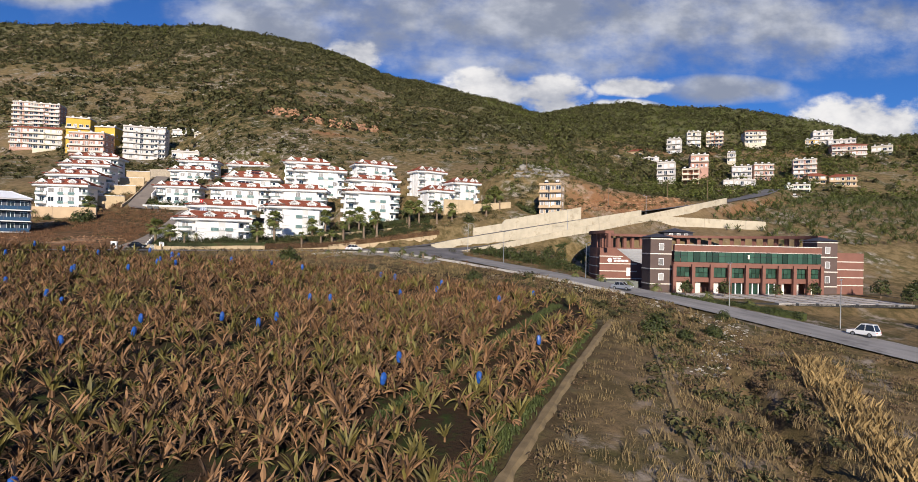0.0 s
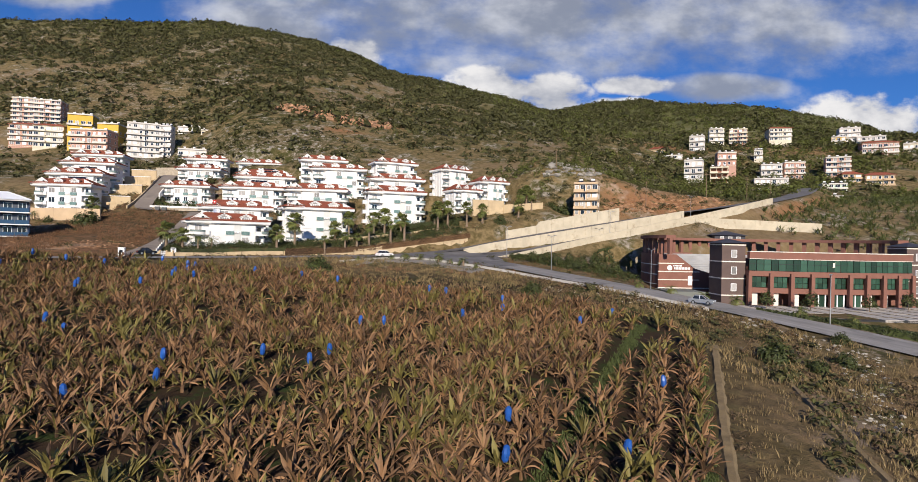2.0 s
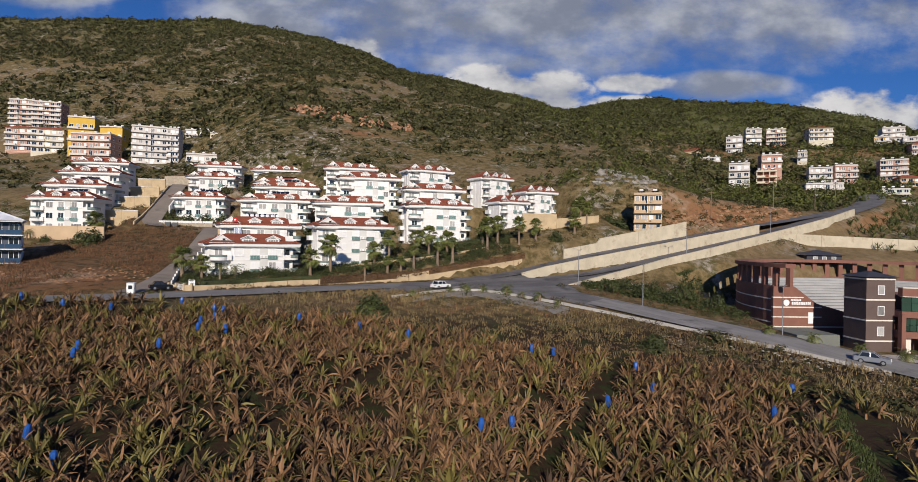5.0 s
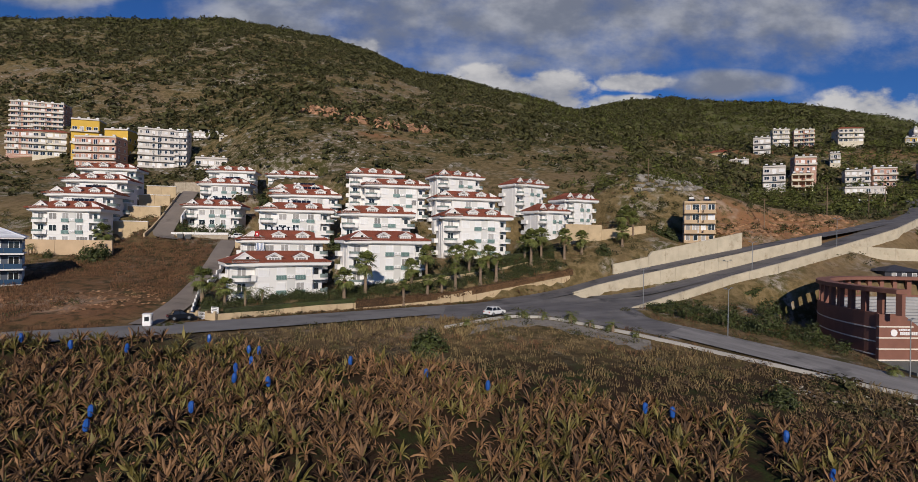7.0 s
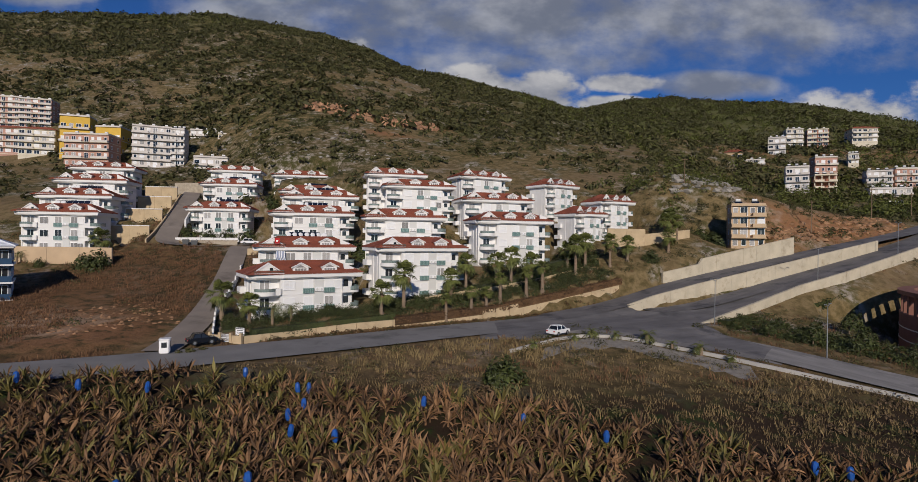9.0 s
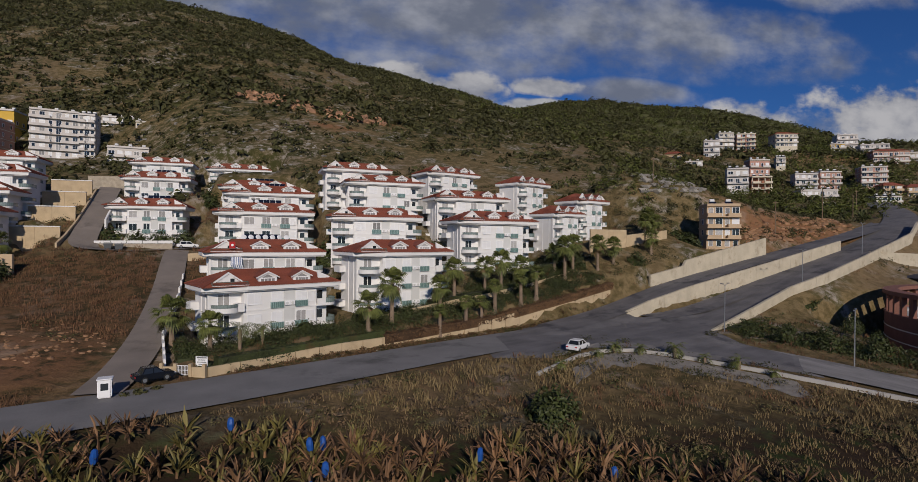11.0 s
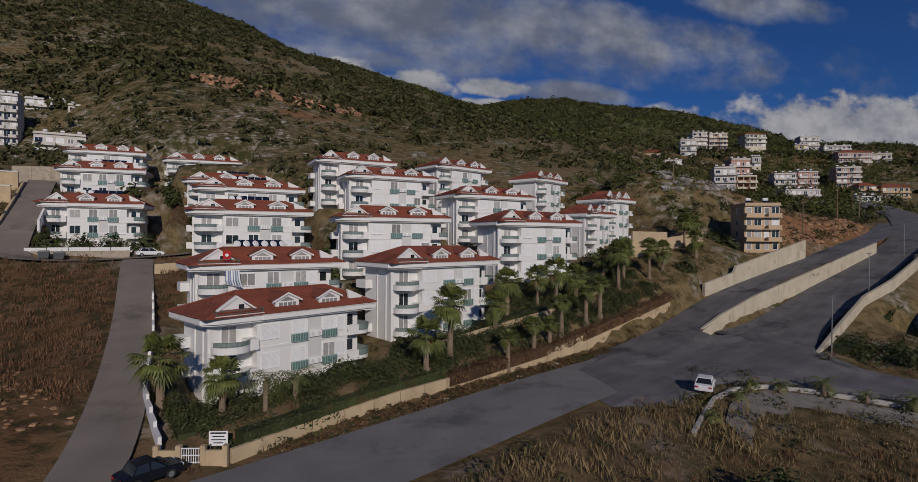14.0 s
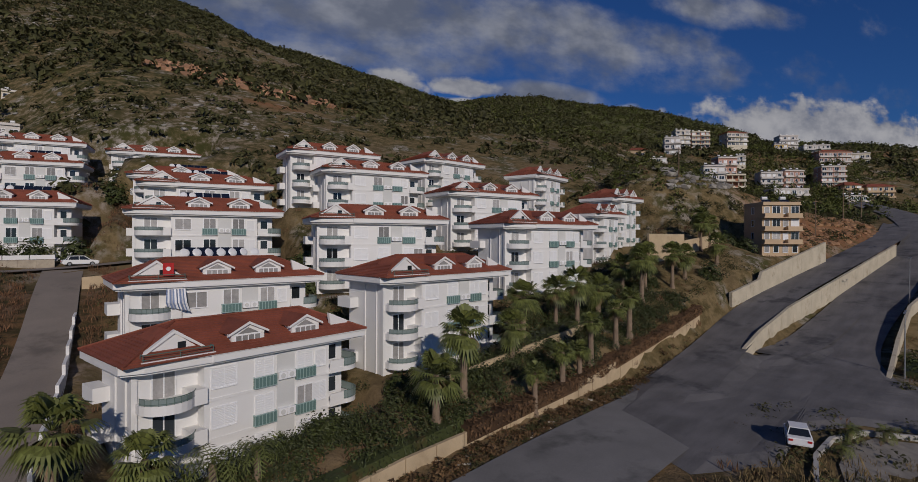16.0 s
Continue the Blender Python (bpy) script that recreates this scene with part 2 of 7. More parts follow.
M_BLUEGLASS = mat("blue_balcony_glass", (0.035, 0.075, 0.14), 0.12, var=0.1, bump=0, spec=0.7)
M_PLAZA = mat("plaza_paving", (0.42, 0.39, 0.36), 0.85, var=0.15, scale=2)
M_AWNING = mat("striped_awning", (0.20, 0.25, 0.38), 0.8, var=0.2)
M_FLAG = mat("red_flag", (0.45, 0.02, 0.02), 0.7, var=0.05)


def streaks(m, turn):
    """Long tyre and water marks along a road."""
    nt = m.node_tree
    b = nt.nodes["Principled BSDF"]
    src = b.inputs["Base Color"].links[0].from_socket
    geo, mp, no, rg, mx = (nt.nodes.new(k) for k in ("ShaderNodeNewGeometry", "ShaderNodeMapping", "ShaderNodeTexNoise", "ShaderNodeMapRange", "ShaderNodeMix"))
    mp.vector_type = "TEXTURE"
    mp.inputs["Rotation"].default_value = (0, 0, radians(turn))
    mp.inputs["Scale"].default_value = (9.0, 1.6, 9.0)
    no.inputs["Scale"].default_value, no.inputs["Detail"].default_value, no.inputs["Roughness"].default_value = 1.0, 5, 0.6
    rg.inputs[1].default_value, rg.inputs[2].default_value, rg.inputs[3].default_value, rg.inputs[4].default_value = 0.35, 0.68, 1.12, 0.80
    mx.data_type, mx.blend_type = "RGBA", "MULTIPLY"
    mx.inputs[0].default_value = 1.0
    nt.links.new(geo.outputs["Position"], mp.inputs[0]), nt.links.new(mp.outputs[0], no.inputs["Vector"]), nt.links.new(no.outputs["Fac"], rg.inputs[0])
    nt.links.new(src, mx.inputs[6]), nt.links.new(rg.outputs[0], mx.inputs[7]), nt.links.new(mx.outputs[2], b.inputs["Base Color"])


streaks(M_ASPHALT, 27), streaks(M_PALEROAD, -50)
M_STRAP = mat("dark_tar_joint", (0.03, 0.03, 0.03), 0.85, var=0.2)


# ---- mesh helpers ----
def box(bm, x0, y0, z0, x1, y1, z1):
    vs = [bm.verts.new(p) for p in ((x0, y0, z0), (x1, y0, z0), (x1, y1, z0), (x0, y1, z0), (x0, y0, z1), (x1, y0, z1), (x1, y1, z1), (x0, y1, z1))]
    for f in ((0, 3, 2, 1), (4, 5, 6, 7), (0, 1, 5, 4), (1, 2, 6, 5), (2, 3, 7, 6), (3, 0, 4, 7)):
        bm.faces.new([vs[i] for i in f])
    return vs


def prism(bm, outline, z0, z1):
    """An upright prism over a plan outline (counter-clockwise)."""
    a, b = [bm.verts.new((x, y, z0)) for x, y in outline], [bm.verts.new((x, y, z1)) for x, y in outline]
    bm.faces.new(list(reversed(a))), bm.faces.new(b)
    n = len(outline)
    for i in range(n):
        bm.faces.new((a[i], a[(i + 1) % n], b[(i + 1) % n], b[i]))


def extrude_y(bm, profile, y0, y1):
    """A profile in x, z drawn along y."""
    a, b = [bm.verts.new((x, y0, z)) for x, z in profile], [bm.verts.new((x, y1, z)) for x, z in profile]
    bm.faces.new(a), bm.faces.new(list(reversed(b)))
    n = len(profile)
    for i in range(n):
        bm.faces.new((b[i], b[(i + 1) % n], a[(i + 1) % n], a[i]))


def tube(bm, p, q, r0, r1=None, n=8):
    p, q = Vector(p), Vector(q)
    r1 = r0 if r1 is None else r1
    turn = (q - p).to_track_quat("Z", "Y").to_matrix()
    rings = []
    for c, r in ((p, r0), (q, r1)):
        rings.append([bm.verts.new(c + turn @ Vector((r * math.cos(k * 2 * math.pi / n), r * math.sin(k * 2 * math.pi / n), 0))) for k in range(n)])
    for k in range(n):
        bm.faces.new((rings[0][k], rings[0][(k + 1) % n], rings[1][(k + 1) % n], rings[1][k]))
    bm.faces.new(list(reversed(rings[0]))), bm.faces.new(rings[1])


def mesh_of(name, bm, material, smooth=False):
    me = bpy.data.meshes.new(name)
    bmesh.ops.recalc_face_normals(bm, faces=bm.faces[:])
    bm.to_mesh(me)
    bm.free()
    me.materials.append(material)
    if smooth:
        me.polygons.foreach_set("use_smooth", [True] * len(me.polygons))
    return me


def part(name, bm, material, parent=None, label="", at=None):
    me = bm if isinstance(bm, bpy.types.Mesh) else mesh_of(name, bm, material)
    ob = new(name, me)
    if parent is not None:
        ob.parent = parent
    if at is not None:
        ob.matrix_basis = at
    if label:
        tagged(ob, label)
    return ob


def thing(name, label, category, m=None, group="", kind=""):
    ob = new(name)
    ob.empty_display_size = 0.2
    if m is not None:
        ob.matrix_basis = m
    return tagged(ob, label, category, group, kind)


def soup(name, verts, faces, materials, index=None):
    """One mesh out of arrays, for foliage and ground cover."""
    me = bpy.data.meshes.new(name)
    me.from_pydata(verts, [], faces)
    for m in materials:
        me.materials.append(m)
    if index is not None:
        me.polygons.foreach_set("material_index", index)
    me.update()
    return me


# ---- the lie of the land ----
def smoothmax(a, b, k):
    h = np.clip(0.5 + 0.5 * (a - b) / k, 0, 1)
    return b + (a - b) * h + k * h * (1 - h)


def wave(x, y, s, seed):
    """Cheap rolling noise in -1..1."""
    x, y = x / s + seed * 1.7, y / s - seed * 2.3
    return (np.sin(x + 1.3 * np.sin(0.7 * y + seed)) * np.cos(0.9 * y + 1.1 * np.sin(0.8 * x)) + 0.5 * np.sin(2.3 * x + 0.6 * y + seed) * np.sin(1.9 * y - 0.8 * x)) / 1.5


ROADS = {  # centre line (x, y, z), half width
    "main_road": ([(150, -110, -10), (95, 2, -2), (75, 38, 2.2), (58.5, 66, 5.4), (50.5, 79, 7.0), (42.4, 90, 8.5), (34.0, 98, 9.9), (24, 105.5, 11.5), (12, 116, 13.2), (0, 127, 15.0), (-12, 138, 16.0)], 5.0),
    "valley_road": ([(-300, 40, 12.0), (-200, 66, 14.0), (-120, 95, 14.8), (-82, 110.8, 15.1), (-69, 118, 15.2), (-57, 125, 15.3), (-42, 134, 15.5), (-25, 142.5, 15.8), (-12, 147, 16.4), (-2, 150, 17.0)], 5.0, 3.5, 5.2),
    "upper_lane": ([(-24, 146, 16.1), (-10, 155, 17.2), (8, 164.8, 21.2), (32, 173.2, 25.6), (58, 182.4, 30.0), (80, 191, 33.3), (104, 205, 37.2)], 3.4, 0.2, 2.3),
    "ramp_road": ([(-8, 141, 16.0), (2, 147.5, 16.4), (12, 154, 17.6), (31, 162.2, 21.6), (50, 170.4, 25.6), (66, 177.5, 29.0), (82, 184.5, 32.6), (104, 200, 37.0), (125, 218, 41.0), (150, 250, 47.5)], 4.3),
    "ramp_apron": ([(-4.0, 151.6, 16.6), (4.5, 154.2, 17.1), (12.0, 157.2, 18.2), (30.0, 164.8, 21.6), (49.0, 173.0, 25.6), (65.0, 180.0, 29.0)], 2.8, 0.1, 1.2),
    "side_road": ([(-79.0, 118, 15.2), (-79.8, 126, 15.9), (-82.3, 138, 17.6), (-87.1, 156, 21.2), (-92.0, 172, 25.6), (-94.4, 180.5, 27.5)], 2.2),
    "terrace_road": ([(-82, 190, 29.0), (-92, 184.5, 27.9), (-100, 180, 27.4), (-106, 177.8, 27.4), (-111.8, 178.0, 28.0), (-115.0, 187.5, 32.2), (-118.2, 198, 36.6), (-122.4, 211, 41.5), (-124.4, 217, 43.4)], 2.45, 0.4, 3.0),
}
# apartment blocks of the white estate: x, y, eave height, turn
BLOCKS = [
    (-66.9, 141.5, 23.6, 33), (-70.9, 154.4, 27.9, 22), (-47.7, 153.7, 28.1, 28), (-53.3, 169.2, 34.7, 6), (-28.3, 166.8, 34.2, 18),
    (-30.6, 184.2, 40.1, 16), (-51.1, 188.7, 43.8, 12), (-57.8, 194.5, 47.5, 14), (-32.6, 201.4, 48.0, 27), (-10.5, 200.9, 45.8, 35),
    (-76.5, 178.6, 35.8, 12), (-79.0, 195.6, 41.2, 10), (-95.6, 232.8, 51.4, 10), (-106.5, 194.1, 37.4, 5), (-112.2, 214.0, 46.1, 7), (-117.5, 231.0, 52.5, 8),
    (-131.7, 170.1, 34.8, 8), (-135.0, 179.6, 39.3, 9), (-135.9, 186.6, 43.8, 8), (-146.7, 207.1, 49.7, 9),
    (-6.4, 184.7, 36.9, 30), (2.8, 192.0, 40.7, 28), (-84.6, 209.5, 43.9, 9),
]
# share of the full front length that each block has
FRONTAGE = [0.97, 0.955, 0.955, 0.945, 0.91, 0.955, 0.95, 0.84, 0.82, 0.65, 1.0, 1.04, 0.93, 0.85, 0.85, 0.87, 0.865, 0.87, 0.885, 0.905, 0.53, 0.58, 1.0]
PADS = [(x, y, z - 10.2, a, 9.6, 5.2) for x, y, z, a in BLOCKS] + [(63, 124, 8.7, 4.5, 30, 28), (31.5, 181.5, 28.6, 18, 5, 4.5), (-104.0, 184.6, 28.3, 12, 8.4, 4.4)]


def road_field(pts, x, y):
    """Distance to a centre line and its height there."""
    best, zz = np.full(x.shape, 1e9), np.zeros(x.shape)
    for (ax, ay, az), (bx, by, bz) in zip(pts, pts[1:]):
        dx, dy = bx - ax, by - ay
        u = np.clip(((x - ax) * dx + (y - ay) * dy) / (dx * dx + dy * dy), 0, 1)
        d = np.hypot(x - ax - u * dx, y - ay - u * dy)
        m = d < best
        best, zz = np.where(m, d, best), np.where(m, az + u * (bz - az), zz)
    return best, zz


def smooth(a, b, v):
    u = np.clip((v - a) / (b - a), 0, 1)
    return u * u * (3 - 2 * u)


def land(x, y):
    x, y = np.asarray(x, float), np.asarray(y, float)
    yl = np.maximum(y, -250)
    low = 0.115 * yl - np.where(x > 0, 0.055, 0.022) * np.clip(x, -250, 120)
    r = x / np.maximum(y, 60)
    steep = np.interp(r, [-0.5, -0.3, -0.16, 0, 0.15, 0.3, 0.37, 0.58, 0.7, 0.9, 1.4], [0.55, 0.50, 0.42, 0.36, 0.31, 0.32, 0.33, 0.31, 0.27, 0.22, 0.12])
    crest = np.interp(r, [-1.5, -0.5, -0.16, 0.03, 0.2, 0.37, 0.58, 0.7, 0.885, 1.4], [640, 660, 690, 690, 680, 650, 600, 550, 480, 420])
    face = 38 + 0.42 * (np.minimum(y, 230) - 200) + steep * (np.clip(y, 230, None) - 230) - 0.42 * np.maximum(0, y - crest)
    valley = np.interp(y, [-250, 120, 140, 153, 176, 205, 257, 300, 352, 416, 650], [-135, 5, 13, 20, 28, 36, 46, 57, 83, 107, 197]) - 60 * np.clip(r - 0.55, 0, 0.6) * smooth(380, 480, y) + 34 * np.clip(r - 0.56, 0, 0.35) * smooth(430, 340, y) * smooth(250, 310, y) - 0.42 * np.maximum(0, y - crest)
    w = smooth(0.14, 0.33, r)
    face = face * (1 - w) + valley * w
    gully = np.interp(y, [-250, 150, 200, 232, 280, 300, 340, 660], [-151, 17, 38, 46, 60, 76, 100, 287]) - 0.42 * np.maximum(0, y - crest)
    w = smooth(-0.41, -0.54, r)
    face = face * (1 - w) + gully * w
    z = smoothmax(low, face, 4.0)
    far = smooth(230, 420, y)
    z = z + wave(x, y, 45, 1.0) * 4.0 * far + wave(x, y, 17, 2.0) * 1.6 * far + wave(x, y, 7, 3.0) * (0.12 + 0.5 * far)
    for px, py, pz, a, hx, hy in PADS:
        c, s = math.cos(radians(a)), math.sin(radians(a))
        u, v = (x - px) * c + (y - py) * s, -(x - px) * s + (y - py) * c
        v = v - hy if hy < 10 else v
        d = np.hypot(np.maximum(np.abs(u) - hx, 0), np.maximum(np.abs(v) - hy, 0))
        w = 1 - smooth(0.5, 4.5, d)
        z = z * (1 - w) + pz * w
    d, _ = road_field([(22.5, 25, 0), (26.5, 38, 0), (31.0, 56, 0)], x, y)
    z = z - 2.6 * (1 - smooth(0.7, 2.2, d))
    d, _ = road_field([(22, 210, 0), (58, 205, 0), (90, 208, 0)], x, y)
    z = z + 8.0 * (1 - smooth(2.0, 15.0, d)) * np.interp(x, [20, 45, 95], [1.0, 0.8, 0.05])
    for pts, half, *edge in ROADS.values():
        d, rz = road_field(pts, x, y)
        near, far_ = edge or (1.2, 6.0)
        w = 1 - smooth(half + near, half + far_, d)
        z = z * (1 - w) + (rz - 0.25) * w
    return z


def SCRUBBY(x, y):
    """Where the scrub on the slopes grows thick."""
    return 0.575 + 0.75 * wave(x, y, 42, 6.0) + 0.55 * wave(x, y, 15, 7.0) + 0.25 * smooth(420, 600, y)


def ROCKY(x, y):
    """Where bare limestone shows on the slopes."""
    return (0.9 * wave(x, y, 34, 8.0) + 0.7 * wave(x, y, 11, 5.0) - 0.15) * (x / np.maximum(y, 60) < 0.15)


def ground_at(x, y):
    return float(land(np.array([x]), np.array([y]))[0])


def terrain():
    def axis(parts):
        out = []
        for a, b, n in parts:
            out += list(np.linspace(a, b, n, endpoint=False))
        return np.array(out + [parts[-1][1]])
    xs = axis([(-2500, -700, 12), (-700, -180, 75), (-180, 130, 190), (130, 560, 70), (560, 2500, 14)])
    ys = axis([(-2500, -60, 16), (-60, 250, 180), (250, 720, 95), (720, 1500, 16)])
    X, Y = np.meshgrid(xs, ys)
    Z = land(X, Y)
    nx, ny = len(xs), len(ys)
    verts = np.stack([X.ravel(), Y.ravel(), Z.ravel()], 1)
    i = np.arange(nx * ny).reshape(ny, nx)
    faces = np.stack([i[:-1, :-1].ravel(), i[:-1, 1:].ravel(), i[1:, 1:].ravel(), i[1:, :-1].ravel()], 1)
    me = bpy.data.meshes.new("ground")
    me.from_pydata(verts.tolist(), [], faces.tolist())
    me.polygons.foreach_set("use_smooth", [True] * len(me.polygons))
    # kinds of ground: tilled soil toned with plant shade, bare orange earth, forest
    x, y = verts[:, 0], verts[:, 1]
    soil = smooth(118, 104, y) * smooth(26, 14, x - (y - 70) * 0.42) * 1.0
    gx, gy = np.gradient(Z, xs, axis=1).ravel(), np.gradient(Z, ys, axis=0).ravel()
    cut = smooth(0.55, 0.95, np.hypot(gx, gy)) * smooth(235, 200, y) * smooth(36, 44, x) * smooth(176, 184, y)
    ledge = np.zeros(len(x))
    for cx, cy, sx, sy in ((-110, 318, 13, 6), (-95, 314, 12, 6), (-80, 308, 11, 6), (-66, 313, 10, 6), (-55, 316, 8, 6), (-72, 284, 9, 4)):
        ledge = np.maximum(ledge, np.exp(-((x - cx) / sx) ** 2 - ((y - cy) / sy) ** 2) * 1.5)
    bank = np.exp(-((x - 62) / 30) ** 2 - ((y - 193) / 9) ** 2) * 1.3 * smooth(36, 46, x)
    plot = 1.15 * np.exp(-((x + 101) / 17) ** 2 - ((y - 126) / 9) ** 2) + 0.45 * np.exp(-((x + 125) / 25) ** 2 - ((y - 145) / 12) ** 2)
    track = np.exp(-((y - 352 + (x - 140) * 0.1) / 8) ** 2) * smooth(80, 130, x) * 0.6
    orange = np.clip(np.maximum.reduce([cut * 0.8, ledge, bank, plot, track]), 0, 1)
    forest = smooth(350, 470, y) * smooth(-0.05, 0.12, x / np.maximum(y, 60)) + smooth(520, 640, y) * 0.7
    scrub = np.clip(SCRUBBY(x, y), 0, 1) * smooth(205, 235, y)
    rocky = np.clip(ROCKY(x, y), 0, 1) * smooth(215, 250, y)
    weeds = np.maximum(smooth(-82, -86, x) * smooth(-135, -118, x) * smooth(108, 114, y) * smooth(177, 171, y), 0.35 * smooth(136, 126, y) * smooth(-90, -80, x) * smooth(-12, 60, y))
    for name, data in (("soil", soil), ("orange", orange), ("forest", np.clip(forest, 0, 1)), ("scrub", scrub), ("rocky", rocky), ("weeds", weeds)):
        at = me.attributes.new(name, "FLOAT", "POINT")
        at.data.foreach_set("value", data.astype(np.float32))
    me.materials.append(ground_material())
    return tagged(new("ground", me), "sloping ground of dry scrub, bare rock and orange earth", "ground", kind="structure")


def ground_material():
    m = bpy.data.materials.new("hillside_ground")
    m.use_nodes = True
    nt = m.node_tree
    N, L = nt.nodes.new, nt.links.new
    b = nt.nodes["Principled BSDF"]
    b.inputs["Roughness"].default_value, b.inputs["Specular IOR Level"].default_value = 0.95, 0.15
    geo = N("ShaderNodeNewGeometry")

    def noise_(scale, detail=6, rough=0.6):
        n = N("ShaderNodeTexNoise")
        n.inputs["Scale"].default_value, n.inputs["Detail"].default_value, n.inputs["Roughness"].default_value = scale, detail, rough
        L(geo.outputs["Position"], n.inputs["Vector"])
        return n.outputs["Fac"]

    def rng(v, a, c):
        n = N("ShaderNodeMapRange")
        n.interpolation_type = "SMOOTHSTEP"
        n.inputs[1].default_value, n.inputs[2].default_value = a, c
        L(v, n.inputs[0])
        return n.outputs[0]

    def mix(f, a, c):
        n = N("ShaderNodeMix")
        n.data_type = "RGBA"
        if isinstance(f, float):
            n.inputs[0].default_value = f
        else:
            L(f, n.inputs[0])
        for i, v in ((6, a), (7, c)):
            if isinstance(v, tuple):
                n.inputs[i].default_value = (*v, 1)
            else:
                L(v, n.inputs[i])
        return n.outputs[2]

    def attr(name):
        n = N("ShaderNodeAttribute")
        n.attribute_name = name
        return n.outputs["Fac"]

    def mul(a, c):
        n = N("ShaderNodeMath")
        n.operation, n.use_clamp = "MULTIPLY", True
        L(a, n.inputs[0])
        if isinstance(c, float):
            n.inputs[1].default_value = c
        else:
            L(c, n.inputs[1])
        return n.outputs[0]
    n_big, n_mid, n_small, n_fine = noise_(0.02), noise_(0.09), noise_(0.45, 6, 0.7), noise_(3.0, 4)
    grass = mix(rng(n_small, 0.35, 0.65), (0.092, 0.070, 0.028), (0.205, 0.150, 0.075))
    grass = mix(mul(rng(n_mid, 0.50, 0.62), 0.6), grass, (0.052, 0.062, 0.020))
    rock = mix(rng(n_small, 0.35, 0.7), (0.14, 0.118, 0.092), (0.34, 0.30, 0.25))
    col = mix(mul(rng(n_mid, 0.50, 0.62), rng(n_small, 0.44, 0.58)), grass, rock)
    col = mix(mul(rng(n_big, 0.48, 0.60), 0.45), col, (0.19, 0.13, 0.078))
    earth = mix(rng(n_small, 0.3, 0.7), (0.33, 0.155, 0.072), (0.19, 0.098, 0.052))
    earth = mix(mul(rng(n_mid, 0.5, 0.65), 0.55), earth, (0.40, 0.31, 0.22))
    col = mix(mul(attr("rocky"), rng(n_small, 0.46, 0.60)), col, rock)
    col = mix(mul(attr("scrub"), rng(n_small, 0.66, 0.34)), col, (0.044, 0.046, 0.014))
    col = mix(mul(attr("weeds"), 0.85), col, mix(rng(n_small, 0.42, 0.60), (0.040, 0.032, 0.014), (0.130, 0.070, 0.032)))
    om = N("ShaderNodeMath")
    om.operation, om.use_clamp = "MULTIPLY", True
    L(attr("orange"), om.inputs[0]), L(rng(n_small, 0.34, 0.54), om.inputs[1])
    col = mix(om.outputs[0], col, earth)
    col = mix(mul(attr("forest"), 0.7), col, (0.075, 0.088, 0.028))
    # tilled soil, near-black: its colour carries the shade between the banana plants
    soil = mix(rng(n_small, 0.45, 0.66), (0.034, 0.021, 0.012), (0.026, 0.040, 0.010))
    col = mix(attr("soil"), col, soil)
    L(col, b.inputs["Base Color"])
    bp = N("ShaderNodeBump")
    bp.inputs["Strength"].default_value, bp.inputs["Distance"].default_value = 0.7, 0.6
    L(n_small, bp.inputs["Height"])
    bp2 = N("ShaderNodeBump")
    bp2.inputs["Strength"].default_value, bp2.inputs["Distance"].default_value = 0.5, 0.08
    L(n_fine, bp2.inputs["Height"]), L(bp.outputs[0], bp2.inputs["Normal"]), L(bp2.outputs[0], b.inputs["Normal"])
    return m


terrain()


def densify(pts, step=2.0):
    out = []
    for a, b in zip(pts, pts[1:]):
        n = max(1, int(math.dist(a, b) / step))
        out += [tuple(a[k] + (b[k] - a[k]) * i / n for k in range(len(a))) for i in range(n)]
    return out + [pts[-1]]


def rounded(pts, passes=3):
    for _ in range(passes):
        new_pts = [pts[0]]
        for a, b in zip(pts, pts[1:]):
            new_pts += [tuple(a[k] * 0.75 + b[k] * 0.25 for k in range(3)), tuple(a[k] * 0.25 + b[k] * 0.75 for k in range(3))]
        pts = new_pts + [pts[-1]]
    return pts


def road_strip(name, pts, half, lift, material, label):
    pts = [Vector(p) for p in rounded(pts, 2)]
    bm = bmesh.new()
    rows = []
    for i, p in enumerate(pts):
        d = (pts[min(i + 1, len(pts) - 1)] - pts[max(i - 1, 0)]).xy.normalized()
        nrm = Vector((-d.y, d.x, 0))
        rows.append([bm.verts.new(p + nrm * half * k + Vector((0, 0, lift - (0.02 * k * k)))) for k in (1, 0.5, 0, -0.5, -1)])
    for a, b in zip(rows, rows[1:]):
        for k in range(4):
            bm.faces.new((a[k], a[k + 1], b[k + 1], b[k]))
    return tagged(part(name, bm, material), label, "road", kind="structure")


for n_, (key, (pts_, half_, *_)) in enumerate(ROADS.items()):
    road_strip(key, pts_[:-2] if key == "valley_road" else pts_, half_, 0.02 + 0.012 * n_, M_PALEROAD if key == "main_road" else M_DUSTROAD if key == "valley_road" else M_SIDEROAD if key in ("side_road", "terrace_road") else M_ASPHALT, "worn grey asphalt road with dark patches")


